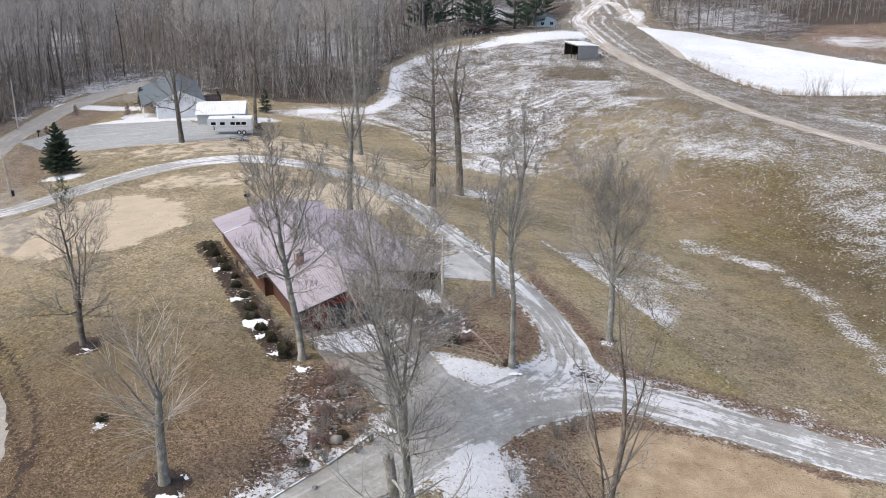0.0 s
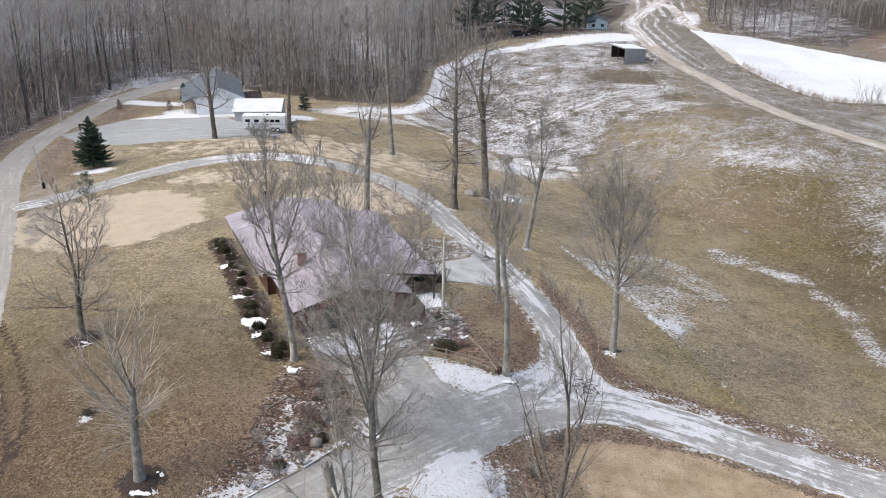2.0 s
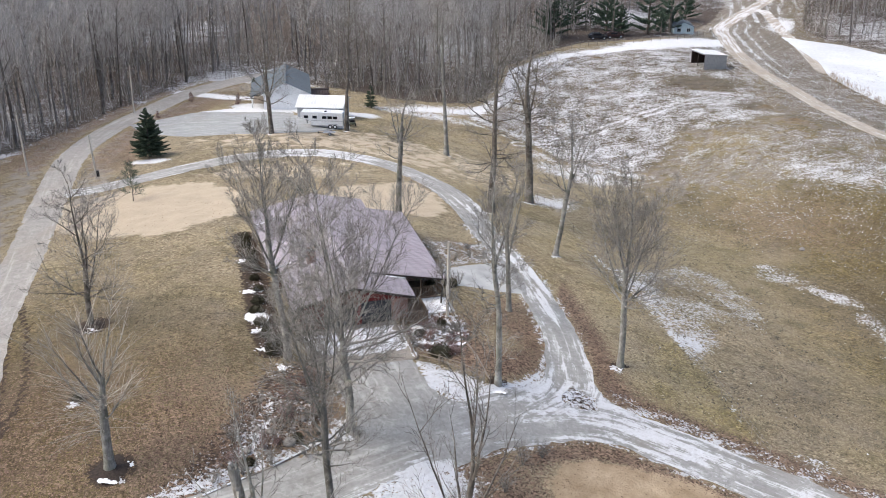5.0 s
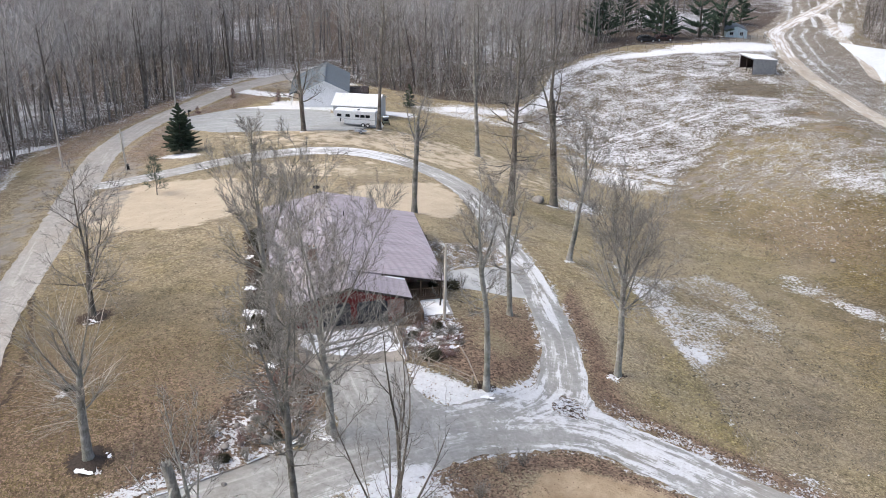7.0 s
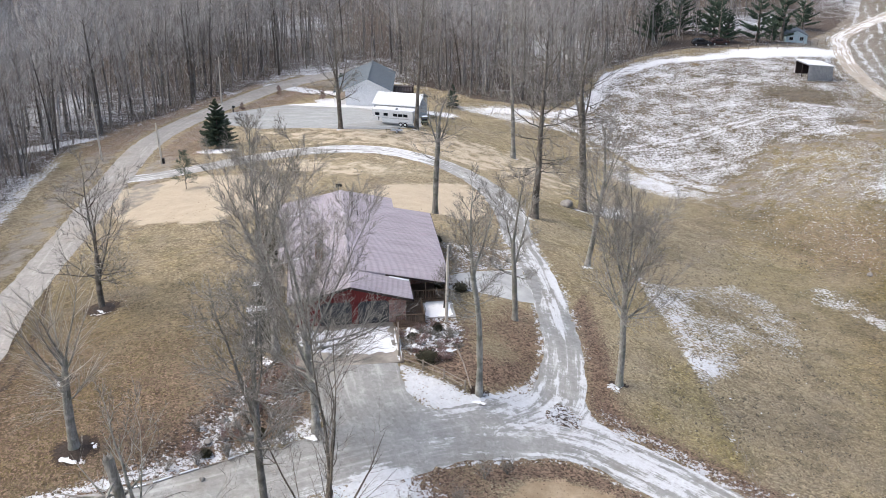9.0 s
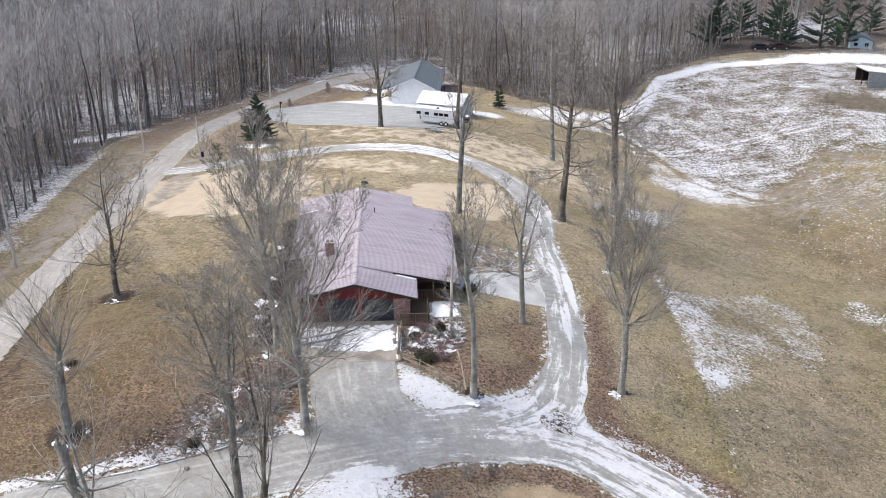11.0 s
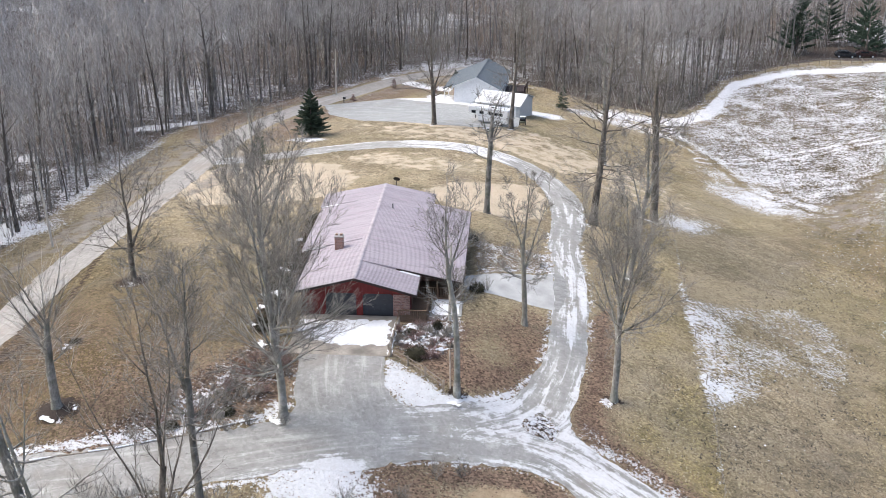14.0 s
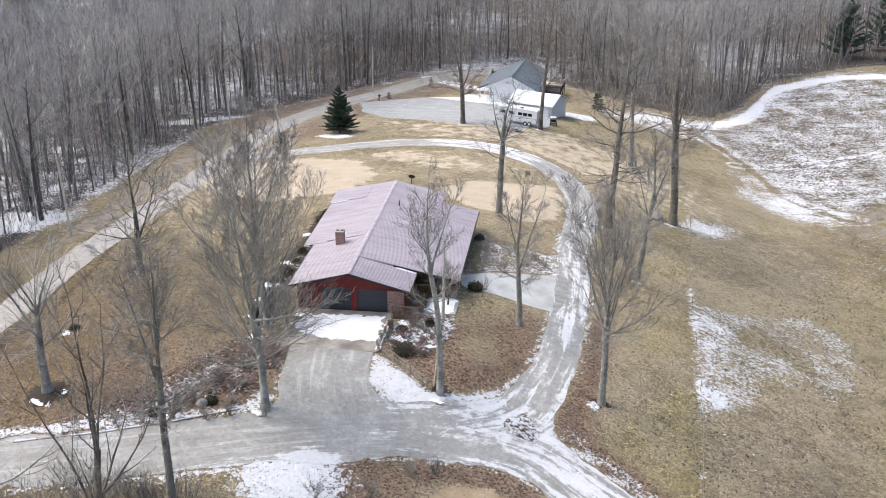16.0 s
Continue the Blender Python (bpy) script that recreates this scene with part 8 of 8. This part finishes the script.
mulch_ring(-20.4, 60.2, 1.45)
mulch_ring(-33.0, 80.4, 1.3)
for i, (x, y, r) in enumerate(((-20.0, 58.9, 0.6), (-19.3, 60.9, 0.3), (-32.6, 79.6, 0.35), (-27.4, 67.4, 0.4), (14.3, 87.4, 0.55), (5.0, 77.7, 0.6), (-4.9, 67.8, 0.55), (-15.0, 50.8, 0.5))):
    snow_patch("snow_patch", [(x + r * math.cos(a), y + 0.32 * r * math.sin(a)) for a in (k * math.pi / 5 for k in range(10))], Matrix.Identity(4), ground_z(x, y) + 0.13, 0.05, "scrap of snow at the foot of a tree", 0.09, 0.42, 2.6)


# ---------------------------------------------------------------- far end of the pasture
def far_house():
    x, y = 21.5, 268.5
    h = thing("house", pose(x, y, ground_z(x, y), 0, 0, 12) @ Matrix.Diagonal((0.62, 0.62, 0.62, 1)), "small pale blue house half hidden by pines", "house")
    for nm, o, ax, at in (("front_wall", [(-4, -0.5), (4, -0.5), (4, 2.8), (0, 4.6), (-4, 2.8)], "y", 0), ("rear_wall", [(-4, -0.5), (4, -0.5), (4, 2.8), (0, 4.6), (-4, 2.8)], "y", 8.8)):
        wall(h, nm, o, ax, at, 0.2, plain("pale_blue_siding", (0.46, 0.56, 0.60), 0.7), "")
    for at in (-4, 3.8):
        wall(h, "side_wall", [(0.2, -0.5), (8.8, -0.5), (8.8, 2.8), (0.2, 2.8)], "x", at, 0.2, plain("pale_blue_siding", (0.46, 0.56, 0.60), 0.7))
    roof_plane(h, [(0, -0.4), (4.5, -0.4), (4.5, 9.4), (0, 9.4)], 4.8, 0.45, 1, SHINGLE_GREY)
    roof_plane(h, [(0, -0.4), (-4.5, -0.4), (-4.5, 9.4), (0, 9.4)], 4.8, 0.45, -1, SHINGLE_GREY)
    window(h, "y", 0.0, -2.6, -1.2, 0.9, 2.2, -1)
    window(h, "y", 0.0, 1.2, 2.6, 0.9, 2.2, -1)


far_house()


def parked_car(x, y, turn, paint, label):
    h = thing("car", pose(x, y, ground_z(x, y) + 0.02, 0, 0, turn), label, "car", "parked cars")
    bm = bmesh.new()
    prof = [(-2.2, 0.35), (2.2, 0.35), (2.2, 0.85), (1.2, 1.0), (0.6, 1.5), (-1.3, 1.55), (-2.0, 1.0), (-2.2, 0.9)]
    a = [bm.verts.new((px, -0.85, z)) for px, z in prof]
    b = [bm.verts.new((px, 0.85, z)) for px, z in prof]
    bm.faces.new(a); bm.faces.new(b[::-1])
    for i in range(len(prof)):
        j = (i + 1) % len(prof)
        bm.faces.new((a[i], b[i], b[j], a[j]))
    bmesh.ops.bevel(bm, geom=list(bm.edges), offset=0.06, segments=2, affect="EDGES")
    part("body", bm, paint, h)
    for side in (-0.87, 0.84):
        part("side_window", slab(-1.2, 0.5, side, side + 0.03, 1.02, 1.42, 0.01), GLASS_DARK, h)
    for wx in (-1.35, 1.35):
        for wy in (-0.8, 0.8):
            wheel(h, wx, wy, 0.33, 0.33, 0.22)


parked_car(1.5, 251.5, 20, plain("dark_car_paint", (0.03, 0.032, 0.038), 0.25), "dark parked car beside the far pines")
parked_car(5.2, 254.0, 25, plain("dark_red_paint", (0.05, 0.03, 0.03), 0.25), "dark parked car beside the far pines")


def pasture_fence():
    line = [Vector(p) for p in ((-17, 222), (-9, 236.5), (0, 243.5), (10, 248), (20, 258), (28, 272))]
    t = thing("wire_fence", pose(-17, 222, ground_z(-17, 222)), "grey post-and-wire pasture fence along the far woods", "fence")
    tops = []
    for i in range(26):
        p, _ = along(line, i / 25)
        z = ground_z(*p) - ground_z(-17, 222)
        part("post", rod((p.x + 17, p.y - 222, z - 0.3), (p.x + 17, p.y - 222, z + 1.3), 0.07, sides=6), WEATHERED, t)
        tops.append(Vector((p.x + 17, p.y - 222, z)))
    for k in (0.5, 0.85, 1.2):
        for a, b in zip(tops, tops[1:]):
            part("wire", rod(a + Vector((0, 0, k)), b + Vector((0, 0, k)), 0.012, sides=3), GALV, t)


pasture_fence()


def lawn_fence():
    line = [Vector(p) for p in FENCE_LINE]
    x0, y0 = FENCE_LINE[0]
    t = thing("wire_fence", pose(x0, y0, ground_z(x0, y0)), "thin wire fence on slender posts between lawn and pasture", "fence")
    tops = []
    for i in range(15):
        p, _ = along(line, i / 14)
        z = ground_z(*p) - ground_z(x0, y0)
        part("post", rod((p.x - x0, p.y - y0, z - 0.2), (p.x - x0, p.y - y0, z + 1.1), 0.03, sides=6), WEATHERED, t)
        tops.append(Vector((p.x - x0, p.y - y0, z)))
    for k in (0.6, 1.0):
        for a, b in zip(tops, tops[1:]):
            part("wire", rod(a + Vector((0, 0, k)), b + Vector((0, 0, k)), 0.006, sides=3), GALV, t)


lawn_fence()


def hay_ring(x, y):
    t = thing("hay_pile", pose(x, y, ground_z(x, y)), "low heap of spilled tan hay on the pasture", "hay", "hay on the pasture")
    rng = random.Random(int(x * 10))
    w = Wood()
    for _ in range(420):
        a, r = rng.uniform(0, 6.3), abs(rng.gauss(0, 1.0))
        p = Vector((r * math.cos(a), r * math.sin(a) * 0.7, 0.30 * math.exp(-r * r)))
        w.spike(p, p + Vector((rng.uniform(-1, 1), rng.uniform(-1, 1), rng.uniform(-0.1, 0.5))).normalized() * 0.35, 0.02)
    tagged(linked("heap", *w.arrays(), DRYGRASS, t), kind="stuff")


stone(36.9, 141.2, 90, (0.55, 0.4, 0.22), "low dark stone lying in the pasture", "pasture stones")
hay_ring(36.6, 205)
hay_ring(40.8, 195.2)
hay_ring(2.6, 232.5)
